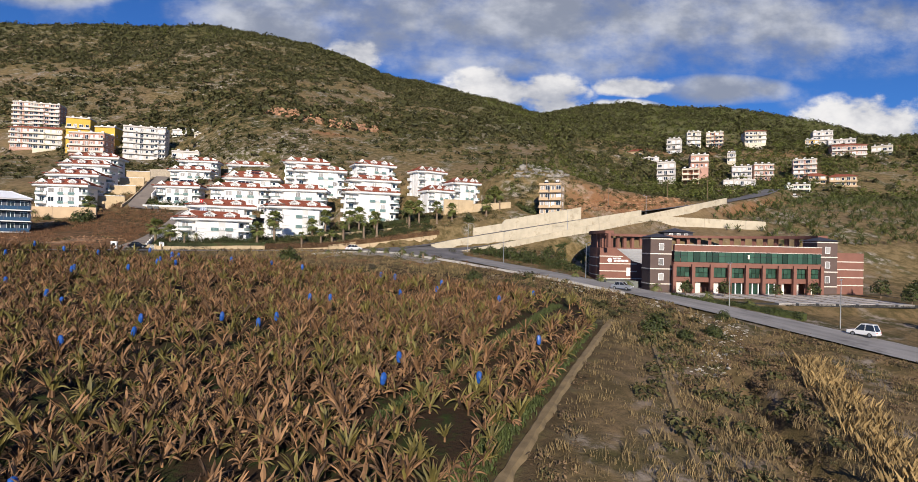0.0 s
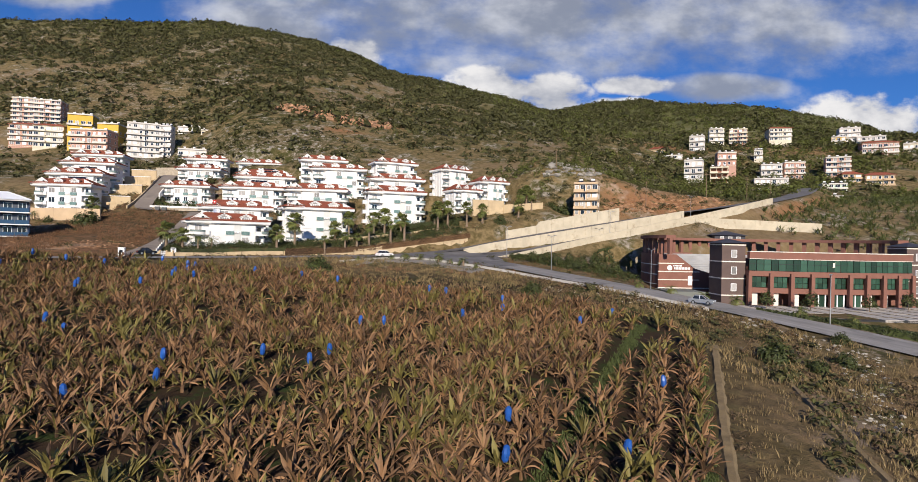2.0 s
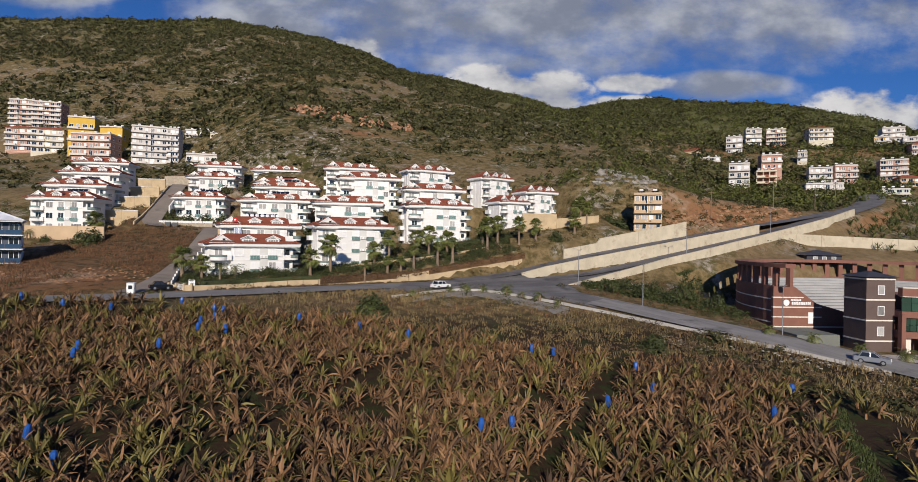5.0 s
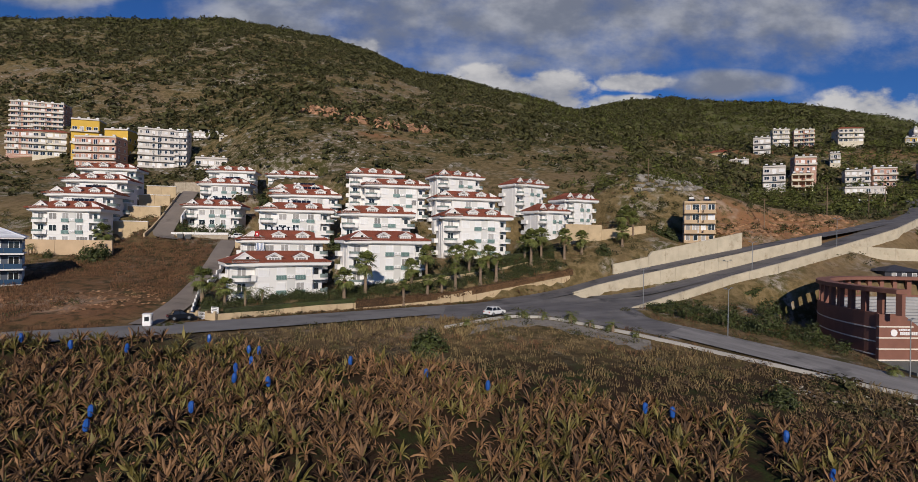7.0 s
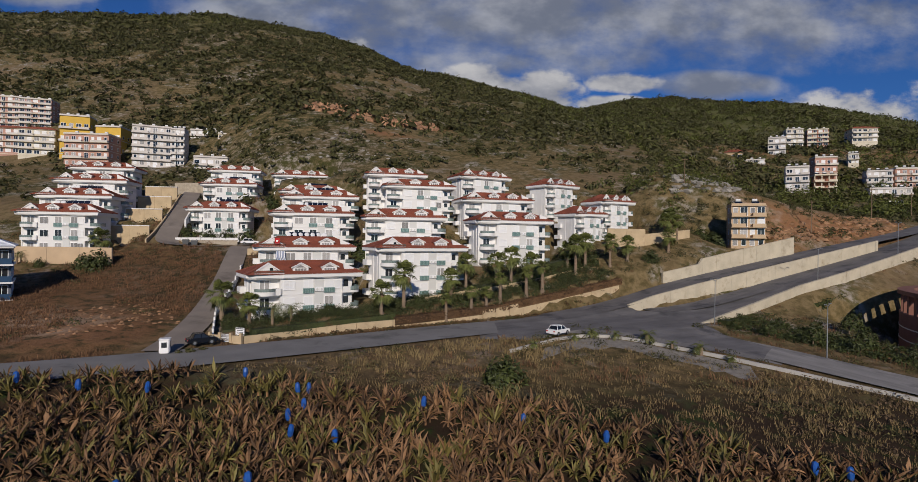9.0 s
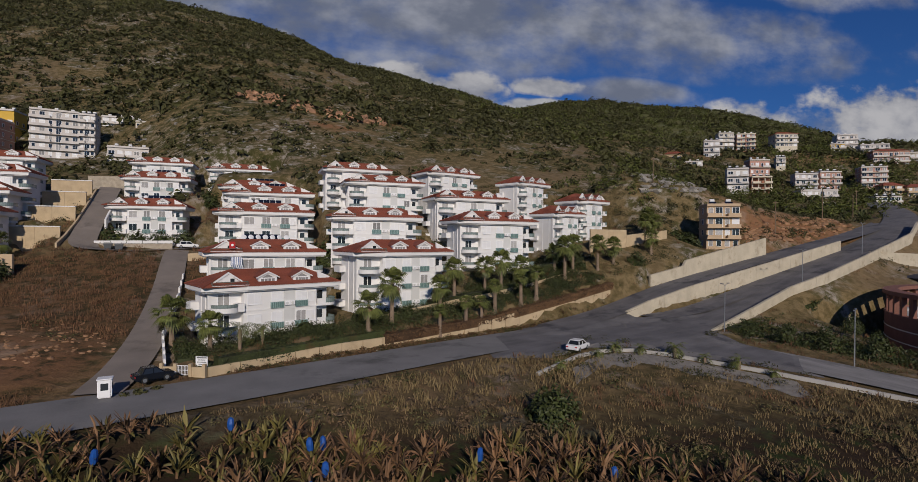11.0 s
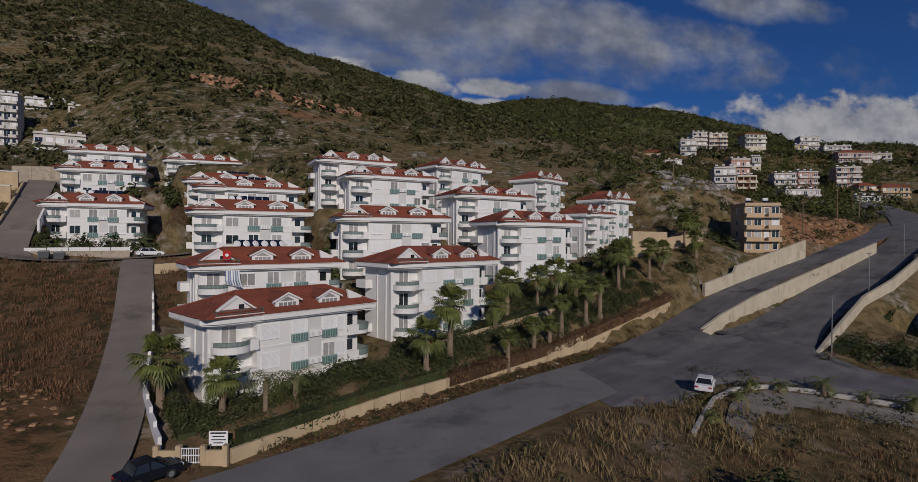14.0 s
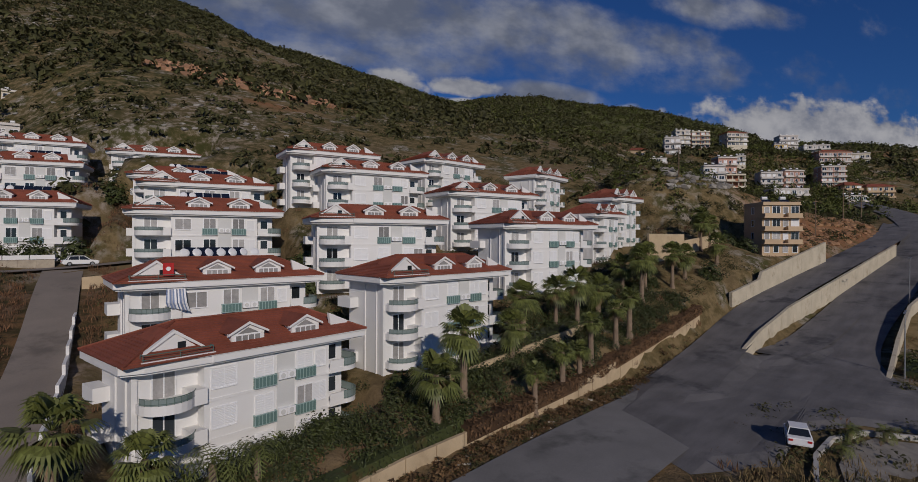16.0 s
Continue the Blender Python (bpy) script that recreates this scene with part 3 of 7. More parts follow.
def ribbon_wall(name, pts, thick, label, material=M_CONCRETE, step=4.0, joint=0.02):
    """A wall along plan points (x, y, bottom, top), cast in panels."""
    root = thing(name, label, "wall", kind="structure")
    pts = densify(pts, step)
    for a, b in zip(pts, pts[1:]):
        d = Vector((b[0] - a[0], b[1] - a[1], 0))
        d.normalize()
        nrm = Vector((-d.y, d.x, 0)) * thick / 2
        bm = bmesh.new()
        lift = random.uniform(-0.02, 0.02)
        out = []
        for p, sgn in ((a, 1), (b, -1)):
            c = Vector((p[0], p[1], 0)) + d * joint * sgn
            out.append([bm.verts.new((*(c + nrm * s).xy, z + (lift if z == p[3] else 0))) for s, z in ((1, p[2]), (-1, p[2]), (-1, p[3]), (1, p[3]))])
        for k in range(4):
            bm.faces.new((out[0][k], out[0][(k + 1) % 4], out[1][(k + 1) % 4], out[1][k]))
        bm.faces.new(list(reversed(out[0]))), bm.faces.new(out[1])
        part("wall_panel", bm, material, root)
    return root


ribbon_wall("wall_ramp_upper", [(4.4, 167.2, 19.2, 23.2), (14, 170.5, 20.8, 25.0), (15, 170.9, 21.2, 26.3), (42.0, 179.8, 26.0, 31.6)], 0.5, "cream cast concrete retaining wall with stepped top beside the road")
ribbon_wall("wall_ramp_middle", [(-8.2, 152.4, 16, 17.7), (-2, 155.6, 16.3, 19.2), (10, 161.2, 17.0, 21.4), (34.2, 169.6, 22.0, 25.8), (62.7, 179.4, 28, 31.1)], 0.45, "cream cast concrete wall between two road lanes")
ribbon_wall("wall_ramp_lower", [(0, 140.2, 13.8, 16.1), (13, 147.4, 14.5, 18.7), (27, 154.6, 17, 21.8), (38.7, 158.3, 19.4, 24.3), (52, 164, 22, 27.1), (66, 170.2, 25, 30.1), (80, 176.3, 28.5, 33.2), (97, 189, 33, 36.8)], 0.45, "cream cast concrete retaining wall below the ramp road")


# ---- white estate: one block, then copies ----
def shared(name, bm, material, smooth=False):
    return mesh_of(name, bm, material, smooth)


def window_meshes():
    """Meshes that all windows share: frame, glass, closed shutter."""
    out = {}
    for key, (w, h, bars) in {"wide": (1.9, 1.45, 2), "door": (1.5, 2.2, 2), "slim": (0.95, 1.3, 1)}.items():
        bm = bmesh.new()
        t = 0.09
        box(bm, -w / 2 - t, -0.06, -t, -w / 2, 0.05, h + t), box(bm, w / 2, -0.06, -t, w / 2 + t, 0.05, h + t)
        box(bm, -w / 2, -0.06, h, w / 2, 0.05, h + t), box(bm, -w / 2, -0.10, -t, w / 2, 0.05, 0)
        for k in range(1, bars):
            x = -w / 2 + w * k / bars
            box(bm, x - 0.04, -0.05, 0, x + 0.04, 0.05, h)
        out[key, "frame"] = shared("window_frame", bm, M_FRAME)
        bm = bmesh.new()
        box(bm, -w / 2, 0.0, 0, w / 2, 0.04, h)
        out[key, "pane"] = shared("pane", bm, M_GLASS)
        out[key, "curtain"] = out[key, "pane"].copy()
        out[key, "curtain"].materials[0] = M_CURTAIN
        bm = bmesh.new()
        n = 12
        side = [(0.03, 0.0)]
        for k in range(n):
            side += [(-0.03, h * k / n), (-0.045, h * (k + 0.8) / n), (-0.02, h * (k + 0.9) / n)]
        side += [(-0.03, h), (0.03, h)]
        ends = [[bm.verts.new((x, y, z)) for y, z in side] for x in (-w / 2, w / 2)]
        m = len(side)
        for k in range(m):
            bm.faces.new((ends[0][k], ends[0][(k + 1) % m], ends[1][(k + 1) % m], ends[1][k]))
        out[key, "shutter"] = shared("shutter", bm, M_SHUTTER)
    return out


WIN = window_meshes()


def window(parent, key, fill, m, name="window"):
    fr = part(name, WIN[key, "frame"], None, parent, at=m)
    part("shutter" if fill == "shutter" else "pane", WIN[key, fill], None, fr)
    return fr


def arc_plan(cx, cy, r, a0, a1, n, back):
    pts = [(cx + r * math.cos(radians(a0 + (a1 - a0) * k / n)), cy + r * math.sin(radians(a0 + (a1 - a0) * k / n))) for k in range(n + 1)]
    return pts + back


def rail_arc(bm, pts, z0, z1):
    """Posts and bars of a balcony rail along plan points."""
    for p, q in zip(pts, pts[1:]):
        tube(bm, (*p, z1), (*q, z1), 0.035, n=5)
        tube(bm, (*p, z0 + 0.12), (*q, z0 + 0.12), 0.02, n=4)
    for p in pts:
        tube(bm, (*p, z0), (*p, z1), 0.025, n=4)


def pane_strip(bm, pts, z0, z1):
    rows = []
    for p in pts:
        rows.append([bm.verts.new((p[0] + o, p[1] + o, z)) for o, z in ((0, z0), (0, z1), (0.012, z1), (0.012, z0))])
    for a, b in zip(rows, rows[1:]):
        for k in range(4):
            bm.faces.new((a[k], a[(k + 1) % 4], b[(k + 1) % 4], b[k]))
    bm.faces.new(rows[0]), bm.faces.new(list(reversed(rows[-1])))


def tile_slope(bm, corners, rows, cols=1):
    """Lapped tile courses over a four-cornered roof plane: lower left, lower right, upper right, upper left."""
    a, b, c, d = (Vector(p) for p in corners)
    nrm = (b - a).cross(d - a).normalized()
    low = [bm.verts.new(v - nrm * 0.05) for v in (a, b)]
    for i in range(rows):
        t0, t1 = i / rows, (i + 1) / rows
        up = [bm.verts.new(v + nrm * 0.07) for v in (a.lerp(d, t0), b.lerp(c, t0))]
        top = [bm.verts.new(v + nrm * 0.01) for v in (a.lerp(d, t1), b.lerp(c, t1))]
        bm.faces.new((low[0], low[1], up[1], up[0])), bm.faces.new((up[0], up[1], top[1], top[0]))
        low = top


def hip_roof(root, x0, x1, y0, y1, z, h, rl, rr, ry, material, rows=16, name="roof_slope"):
    """Four tiled slopes and the ridge tiles, each a part."""
    for q in ([(x0, y0, z), (x1, y0, z), (rr, ry, z + h), (rl, ry, z + h)], [(x1, y1, z), (x0, y1, z), (rl, ry, z + h), (rr, ry, z + h)],
              [(x0, y1, z), (x0, y0, z), (rl, ry, z + h), (rl, ry + 0.01, z + h)], [(x1, y0, z), (x1, y1, z), (rr, ry + 0.01, z + h), (rr, ry, z + h)]):
        bm = bmesh.new()
        tile_slope(bm, q, rows)
        part(name, bm, material, root)
    for p, q in (((rl, ry), (rr, ry)), ((x0, y0), (rl, ry)), ((x1, y0), (rr, ry)), ((x0, y1), (rl, ry)), ((x1, y1), (rr, ry))):
        bm = bmesh.new()
        tube(bm, (*p, z + (h + 0.06 if p == (rl, ry) else 0.08)), (*q, z + h + 0.06), 0.10, n=6)
        part("ridge_tile", bm, material, root)


def apartment_block(fills, name="apartment_block"):
    """Local frame: x along the front, y to the back, z = 0 at the eaves; the walls go 13 m down."""
    root = thing(name, "white plastered apartment block with red tiled hip roof and rounded balconies", "apartment block", group="white estate blocks")
    DEEP = 8.1
    bm = bmesh.new()
    prism(bm, [(-9.0, 1.9), (-4.6, 1.9), (-4.6, 0.8), (6.6, 0.8), (6.6, 1.9), (8.9, 1.9), (8.9, DEEP), (-9.0, DEEP)], -13, -0.3)
    wall = part("wall", bm, M_WHITE, root)
    bm = bmesh.new()
    box(bm, 1.35, 0.72, -12, 3.0, 0.80, -0.45)
    part("grey_panel", bm, M_PALE, root, "pale grey plaster panel")
    # framed panel on the short side, pilaster at the corner
    bm = bmesh.new()
    box(bm, -9.12, 3.0, -11, -9.0, 3.15, -0.8), box(bm, -9.12, 5.0, -11, -9.0, 5.15, -0.8), box(bm, -9.12, 3.15, -0.95, -9.0, 5.0, -0.8)
    box(bm, -9.15, 1.75, -12, -8.75, 2.1, -0.3)
    part("pilaster", bm, M_WHITE, root)
    # eaves: thick fascia with a step at the bay
    bm = bmesh.new()
    outline = [(-10.2, 1.0), (-8.8, 0.35), (-4.4, 0.1), (-4.3, 0.0), (10.2, 0.0), (10.2, DEEP + 0.9), (-10.2, DEEP + 0.9)]
    prism(bm, outline, -0.62, -0.02)
    prism(bm, [(-10.0, 1.2), (-8.7, 0.6), (-4.4, 0.3), (10.0, 0.25), (10.0, DEEP + 0.7), (-10.0, DEEP + 0.7)], -0.80, -0.62)
    part("fascia", bm, M_WHITE, root)
    bm = bmesh.new()
    prism(bm, [(-10.32, 0.92), (-8.8, 0.22), (-4.4, -0.06), (10.32, -0.10), (10.32, 0.02), (-4.4, 0.06), (-8.8, 0.34), (-10.3, 1.04)], -0.10, 0.02)
    part("gutter", bm, M_PALE, root)
    # floor bands
    bm = bmesh.new()
    for k in (1, 2, 3):
        z = -0.55 - 2.95 * k
        box(bm, -4.68, 0.74, z - 0.14, 6.66, 0.80, z + 0.06)
    part("floor_band", bm, M_WHITE, root)
    # roof
    H, yb = 2.0, DEEP + 0.9
    rl, rr, ry = -5.2, 6.0, 4.5
    hip_roof(root, -10.3, 10.3, -0.1, yb, 0, H, rl, rr, ry, M_ROOF)
    # white parapet wedge on the short hip
    bm = bmesh.new()
    extrude_y(bm, [(7.2, 0.15), (10.1, 0.02), (10.1, 0.35), (6.9, 1.7)], 1.2, 1.5)
    part("parapet", bm, M_WHITE, root)

    def dormer(x):
        d = part("dormer", WD["cheek"], None, root, at=pose(x, 0.9, 0.34) @ Matrix.Diagonal((0.92, 0.9, 0.86, 1)))
        part("gable_trim", WD["trim"], None, d)
        part("dormer_roof", WD["roof"], None, d)
        part("sash", WD["frame"], None, d)
        part("pane", WD["pane"], None, d)
    dormer(-1.1), dormer(4.2)
    # pedimented roof terrace over the bay
    g = part("gable", WD["gable"], None, root, "white roof terrace pediment", at=pose(-6.6, 0.55, 0.22) @ Matrix.Diagonal((1.25, 1.0, 1.12, 1)))
    part("gable_roof", WD["groof"], None, g)
    part("gable_trim", WD["gtrim"], None, g)
    part("terrace_rail", WD["grail"], None, g)
    part("pane", WD["gpane"], None, g)
    it = iter(fills * 8)
    for k in range(3):
        fl = -0.55 - 2.95 * (k + 1) + 0.06
        # bay balcony
        b = part("balcony", BALC["slab"], None, root, at=pose(0, 0, fl))
        part("balcony_rail", BALC["rail"], None, b)
        part("rail_glass", BALC["glass"], None, b)
        window(root, "door", ("curtain", "pane")[k % 2], pose(-7.0, 1.88, fl + 0.08))
        b = part("balcony", BALC["slab2"], None, root, at=pose(0, 0, fl))
        part("balcony_rail", BALC["rail2"], None, b)
        part("rail_glass", BALC["glass2"], None, b)
        window(root, "slim", "pane", pose(7.7, 1.88, fl + 0.8))
        window(root, "wide", next(it), pose(-3.1, 0.78, fl + 0.75))
        window(root, "door", next(it), pose(0.25, 0.78, fl + 0.1))
        part("rail_glass", BALC["fglass"], None, part("french_balcony", BALC["french"], None, root, at=pose(0.25, 0.8, fl)))
        window(root, "door", next(it), pose(4.05, 0.78, fl + 0.1))
        part("rail_glass", BALC["fglass"], None, part("french_balcony", BALC["french"], None, root, at=pose(4.05, 0.8, fl)))
        window(root, "wide" if k else "slim", next(it), pose(5.65, 0.78, fl + 0.75) if not k else pose(5.55, 0.78, fl + 0.75) @ Matrix.Diagonal((0.72, 1, 1, 1)))
        for x in (1.75, 2.55):
            a = part("air_conditioner", BALC["ac"], None, root, at=pose(x, 0.72, fl + 0.35))
            part("fan_grille", BALC["fan"], None, a)
        # small balcony on the short side
        b = part("side_balcony", BALC["side"], None, root, at=pose(-9.0, 7.6, fl))
    return root


def dormer_meshes():
    d = {}
    W, Hh = 1.5, 0.85
    bm = bmesh.new()
    box(bm, -W, 0, -0.3, W, 2.6, Hh)
    extrude_y(bm, [(-W, Hh), (W, Hh), (0, Hh + 0.72)], 0.03, 3.6)
    d["cheek"] = shared("dormer", bm, M_WHITE)
    bm = bmesh.new()
    for s in (-1, 1):
        extrude_y(bm, [(s * (W + 0.35), Hh - 0.18), (s * (W + 0.35), Hh + 0.02), (0, Hh + 0.98), (0, Hh + 0.74)][::s], -0.25, 0.06)
    box(bm, -W - 0.1, -0.12, -0.42, W + 0.1, 0.05, -0.22)
    d["trim"] = shared("gable_trim", bm, M_WHITE)
    bm = bmesh.new()
    for s in (-1, 1):
        extrude_y(bm, [(s * (W + 0.32), Hh - 0.02), (s * (W + 0.32), Hh + 0.05), (0, Hh + 0.99), (0, Hh + 0.90)][::s], -0.2, 3.9)
    d["roof"] = shared("dormer_roof", bm, M_ROOF)
    bm = bmesh.new()
    for k in range(5):
        x = -1.15 + 2.3 * k / 4
        box(bm, x - 0.04, -0.05, 0.02, x + 0.04, 0.02, 0.62)
    box(bm, -1.19, -0.05, -0.06, 1.19, 0.02, 0.02), box(bm, -1.19, -0.05, 0.60, 1.19, 0.02, 0.68)
    d["frame"] = shared("sash", bm, M_FRAME)
    bm = bmesh.new()
    box(bm, -1.15, -0.02, 0.02, 1.15, 0.01, 0.60)
    extrude_y(bm, [(-0.95, 0.76), (0.95, 0.76), (0, 1.28)], -0.015, 0.01)
    d["pane"] = shared("pane", bm, M_CURTAIN)
    bm = bmesh.new()
    extrude_y(bm, [(-1.75, -0.1), (1.75, -0.1), (0.15, 1.22), (-0.15, 1.22)], 0.6, 0.8)
    box(bm, -2.0, -0.5, -0.22, 2.0, 0.6, -0.05)
    d["gable"] = shared("gable", bm, M_WHITE)
    bm = bmesh.new()
    for s in (-1, 1):
        extrude_y(bm, [(s * 2.15, -0.22), (s * 2.15, -0.06), (0, 1.52), (0, 1.30)][::s], 0.45, 0.80)
    d["gtrim"] = shared("gable_trim", bm, M_WHITE)
    bm = bmesh.new()
    extrude_y(bm, [(-2.0, -0.15), (2.0, -0.15), (0, 1.44)], 0.76, 4.2)
    d["groof"] = shared("gable_roof", bm, M_ROOF)
    bm = bmesh.new()
    rail_arc(bm, [(-1.9, 0.1), (-1.9, -0.4), (0, -0.5), (1.9, -0.4), (1.9, 0.1)], -0.05, 0.35)
    d["grail"] = shared("terrace_rail", bm, M_DARKRAIL)
    bm = bmesh.new()
    box(bm, 0.2, 0.56, -0.05, 0.65, 0.61, 0.72)
    d["gpane"] = shared("pane", bm, M_GLASS)
    return d


def balcony_meshes():
    d = {}
    plan = arc_plan(-7.0, 1.6, 1.95, 195, 335, 10, [(-5.2, 2.2), (-8.9, 2.2)])
    bm = bmesh.new()
    prism(bm, plan, -0.12, 0.55)
    box(bm, -5.75, 0.35, -0.12, -4.55, 1.95, 1.0)
    d["slab"] = shared("balcony", bm, M_WHITE)
    bm = bmesh.new()
    rail_arc(bm, plan[:11], 0.55, 1.02)
    d["rail"] = shared("balcony_rail", bm, M_DARKRAIL)
    bm = bmesh.new()
    pane_strip(bm, plan[:11], 0.58, 0.98)
    d["glass"] = shared("rail_glass", bm, M_CLEAR)
    plan = [(6.65, 1.95), (6.65, 0.5)] + arc_plan(8.6, 1.9, 1.55, 250, 360, 8, []) + [(10.15, 3.6), (8.85, 3.6), (8.85, 1.95)]
    bm = bmesh.new()
    prism(bm, plan, -0.15, 0.25)
    box(bm, 6.62, 0.5, 0.2, 8.1, 0.66, 0.95)
    d["slab2"] = shared("balcony", bm, M_WHITE)
    bm = bmesh.new()
    rail_arc(bm, plan[2:12], 0.25, 1.0)
    d["rail2"] = shared("balcony_rail", bm, M_DARKRAIL)
    bm = bmesh.new()
    pane_strip(bm, plan[2:12], 0.3, 0.96)
    d["glass2"] = shared("rail_glass", bm, M_CLEAR)
    bm = bmesh.new()
    for z0, z1 in ((0.02, 0.08), (0.84, 0.92)):
        prism(bm, [(-0.98, 0), (-0.98, -0.32), (0.98, -0.32), (0.98, 0), (0.93, 0), (0.93, -0.27), (-0.93, -0.27), (-0.93, 0)], z0, z1)
    for k in range(7):
        x = -0.96 + 1.92 * k / 6
        box(bm, x - 0.025, -0.32, 0.08, x + 0.025, -0.27, 0.84)
    d["french"] = shared("french_balcony", bm, mat("teal_rail_metal", (0.30, 0.41, 0.39), 0.5, var=0.1, bump=0))
    bm = bmesh.new()
    prism(bm, [(-0.95, 0), (-0.95, -0.30), (0.95, -0.30), (0.95, 0), (0.93, 0), (0.93, -0.285), (-0.93, -0.285), (-0.93, 0)], 0.08, 0.84)
    d["fglass"] = shared("rail_glass", bm, M_RAIL)
    bm = bmesh.new()
    box(bm, -0.38, -0.3, 0, 0.38, 0.05, 0.58)
    d["ac"] = shared("air_conditioner", bm, M_FRAME)
    bm = bmesh.new()
    tube(bm, (0, -0.30, 0.29), (0, -0.32, 0.29), 0.22, n=12)
    d["fan"] = shared("fan_grille", bm, M_PALE)
    bm = bmesh.new()
    box(bm, -1.1, -1.2, -0.15, 0.02, 1.2, 0.95)
    d["side"] = shared("side_balcony", bm, M_WHITE)
    return d


WD, BALC = dormer_meshes(), balcony_meshes()
S, C, P = "shutter", "curtain", "pane"
kinds = [apartment_block([S, S, S, S, S, S, C, S, S]), apartment_block([C, C, C, S, P, P, C, S, C]), apartment_block([S, C, S, S, S, S])]
used = set()
for n_, (x, y, z, a) in enumerate(BLOCKS):
    k_ = 0 if n_ in (0, 2, 4) else 1 if n_ in (1, 10, 11, 13, 14, 16, 17, 22) else 2
    m_ = pose(x, y, z, 0, 0, a)
    m_ = m_ @ Matrix.Diagonal((FRONTAGE[n_], 1, 1, 1))
    if k_ in used:
        copy_thing(kinds[k_], m_).matrix_basis = m_
    else:
        kinds[k_].matrix_basis = m_
        used.add(k_)


# ---- other houses ----
def house(w, d, storeys, wall, m, label, roof="flat", balc=True, per=None, down=4.0, tanks=3, glass="pane", open_frame=False, name="house", storey=2.9):
    """A plain block house: z = 0 at the ground, front along y = 0, centred on x."""
    root = thing(name, label, "house", m, "houses on the hillside")
    H = storeys * storey
    bm = bmesh.new()
    if open_frame:
        for x in np.linspace(-w / 2, w / 2 - 0.35, 4):
            b2 = bmesh.new()
            box(b2, x, 0, -down, x + 0.35, 0.35, H)
            part("column", b2, M_CREAM, root)
        box(bm, -w / 2 + 0.3, d * 0.35, -down, w / 2 - 0.3, d - 0.4, H)
    else:
        box(bm, -w / 2, 0, -down, w / 2, d, H)
    part("wall", bm, wall, root)
    for k in range(storeys + 1):
        bm = bmesh.new()
        z = k * storey
        over = 1.15 if (balc and 0 < k) or k == storeys else 0.12
        if k == storeys:
            over = 0.5
        box(bm, -w / 2 - 0.12, -over, z - 0.14, w / 2 + 0.12, d + 0.12, z + 0.06)
        part("floor_slab", bm, M_OLDWHITE if wall in (M_OLDWHITE, M_YELLOW) else M_TANWALL if wall is M_TANWALL else M_CREAM, root)
        if balc and 0 < k < storeys:
            for a, b in ((-w / 2, -w * 0.08), (w * 0.12, w / 2)):
                bm = bmesh.new()
                prism(bm, [(a, 0), (a, -1.12), (b, -1.12), (b, 0), (b - 0.08, 0), (b - 0.08, -1.04), (a + 0.08, -1.04), (a + 0.08, 0)], z + 0.06, z + 0.85)
                part("balcony_parapet", bm, M_TANWALL if wall is M_TANWALL else M_OLDWHITE if wall != M_REDWALL else M_CREAM, root)
    n = per or max(3, int(w / 2.4))
    if not open_frame:
        for k in range(storeys):
            for i in range(n):
                x = -w / 2 + w * (i + 0.5) / n
                key = "door" if balc and k and i % 2 else "slim" if n > w / 2.6 else "wide"
                fill = random.choice((glass, glass, "curtain", "shutter"))
                window(root, key, fill, pose(x, -0.01, k * storey + (0.12 if key == "door" else 0.85)))
            for s, rz in ((-1, -90), (1, 90)):
                for i in range(max(1, int(d / 4))):
                    y = d * (i + 0.5) / max(1, int(d / 4))
                    window(root, "slim", random.choice((glass, "curtain")), pose(s * (w / 2 + 0.01), y, k * storey + 0.9, 0, 0, rz))
    if roof == "hip":
        hip_roof(root, -w / 2 - 0.7, w / 2 + 0.7, -0.7, d + 0.7, H + 0.06, 1.7, -w / 4, w / 4, d / 2, M_ROOF, 8)
    else:
        bm = bmesh.new()
        prism(bm, [(-w / 2, d), (-w / 2, -0.4), (w / 2, -0.4), (w / 2, d), (w / 2 - 0.15, d), (w / 2 - 0.15, -0.25), (-w / 2 + 0.15, -0.25), (-w / 2 + 0.15, d)], H + 0.06, H + 0.55)
        part("roof_parapet", bm, M_TANWALL if wall is M_TANWALL else M_OLDWHITE if wall != M_REDWALL else M_CREAM, root)
        for i in range(tanks):
            bm = bmesh.new()
            x = -w / 2 + w * (i + 0.5) / max(tanks, 1)
            tube(bm, (x - 0.55, d * 0.4, H + 1.5), (x + 0.55, d * 0.4, H + 1.5), 0.38, n=10)
            for s in (-0.45, 0.45):
                box(bm, x + s - 0.04, d * 0.4 - 0.04, H, x + s + 0.04, d * 0.4 + 0.04, H + 1.2)
            t_ = part("water_tank", bm, M_TANK, root, "white rooftop water tank")
            bm = bmesh.new()
            vs = [bm.verts.new(p) for p in ((x - 0.9, d * 0.4 - 1.7, H + 0.3), (x + 0.9, d * 0.4 - 1.7, H + 0.3), (x + 0.9, d * 0.4 - 0.5, H + 1.2), (x - 0.9, d * 0.4 - 0.5, H + 1.2))]
            ws = [bm.verts.new(v.co + Vector((0, 0.04, -0.05))) for v in vs]
            bm.faces.new(vs), bm.faces.new(list(reversed(ws)))
            for j in range(4):
                bm.faces.new((vs[j], ws[j], ws[(j + 1) % 4], vs[(j + 1) % 4]))
            part("solar_panel", bm, M_PANEL, t_)
    return root


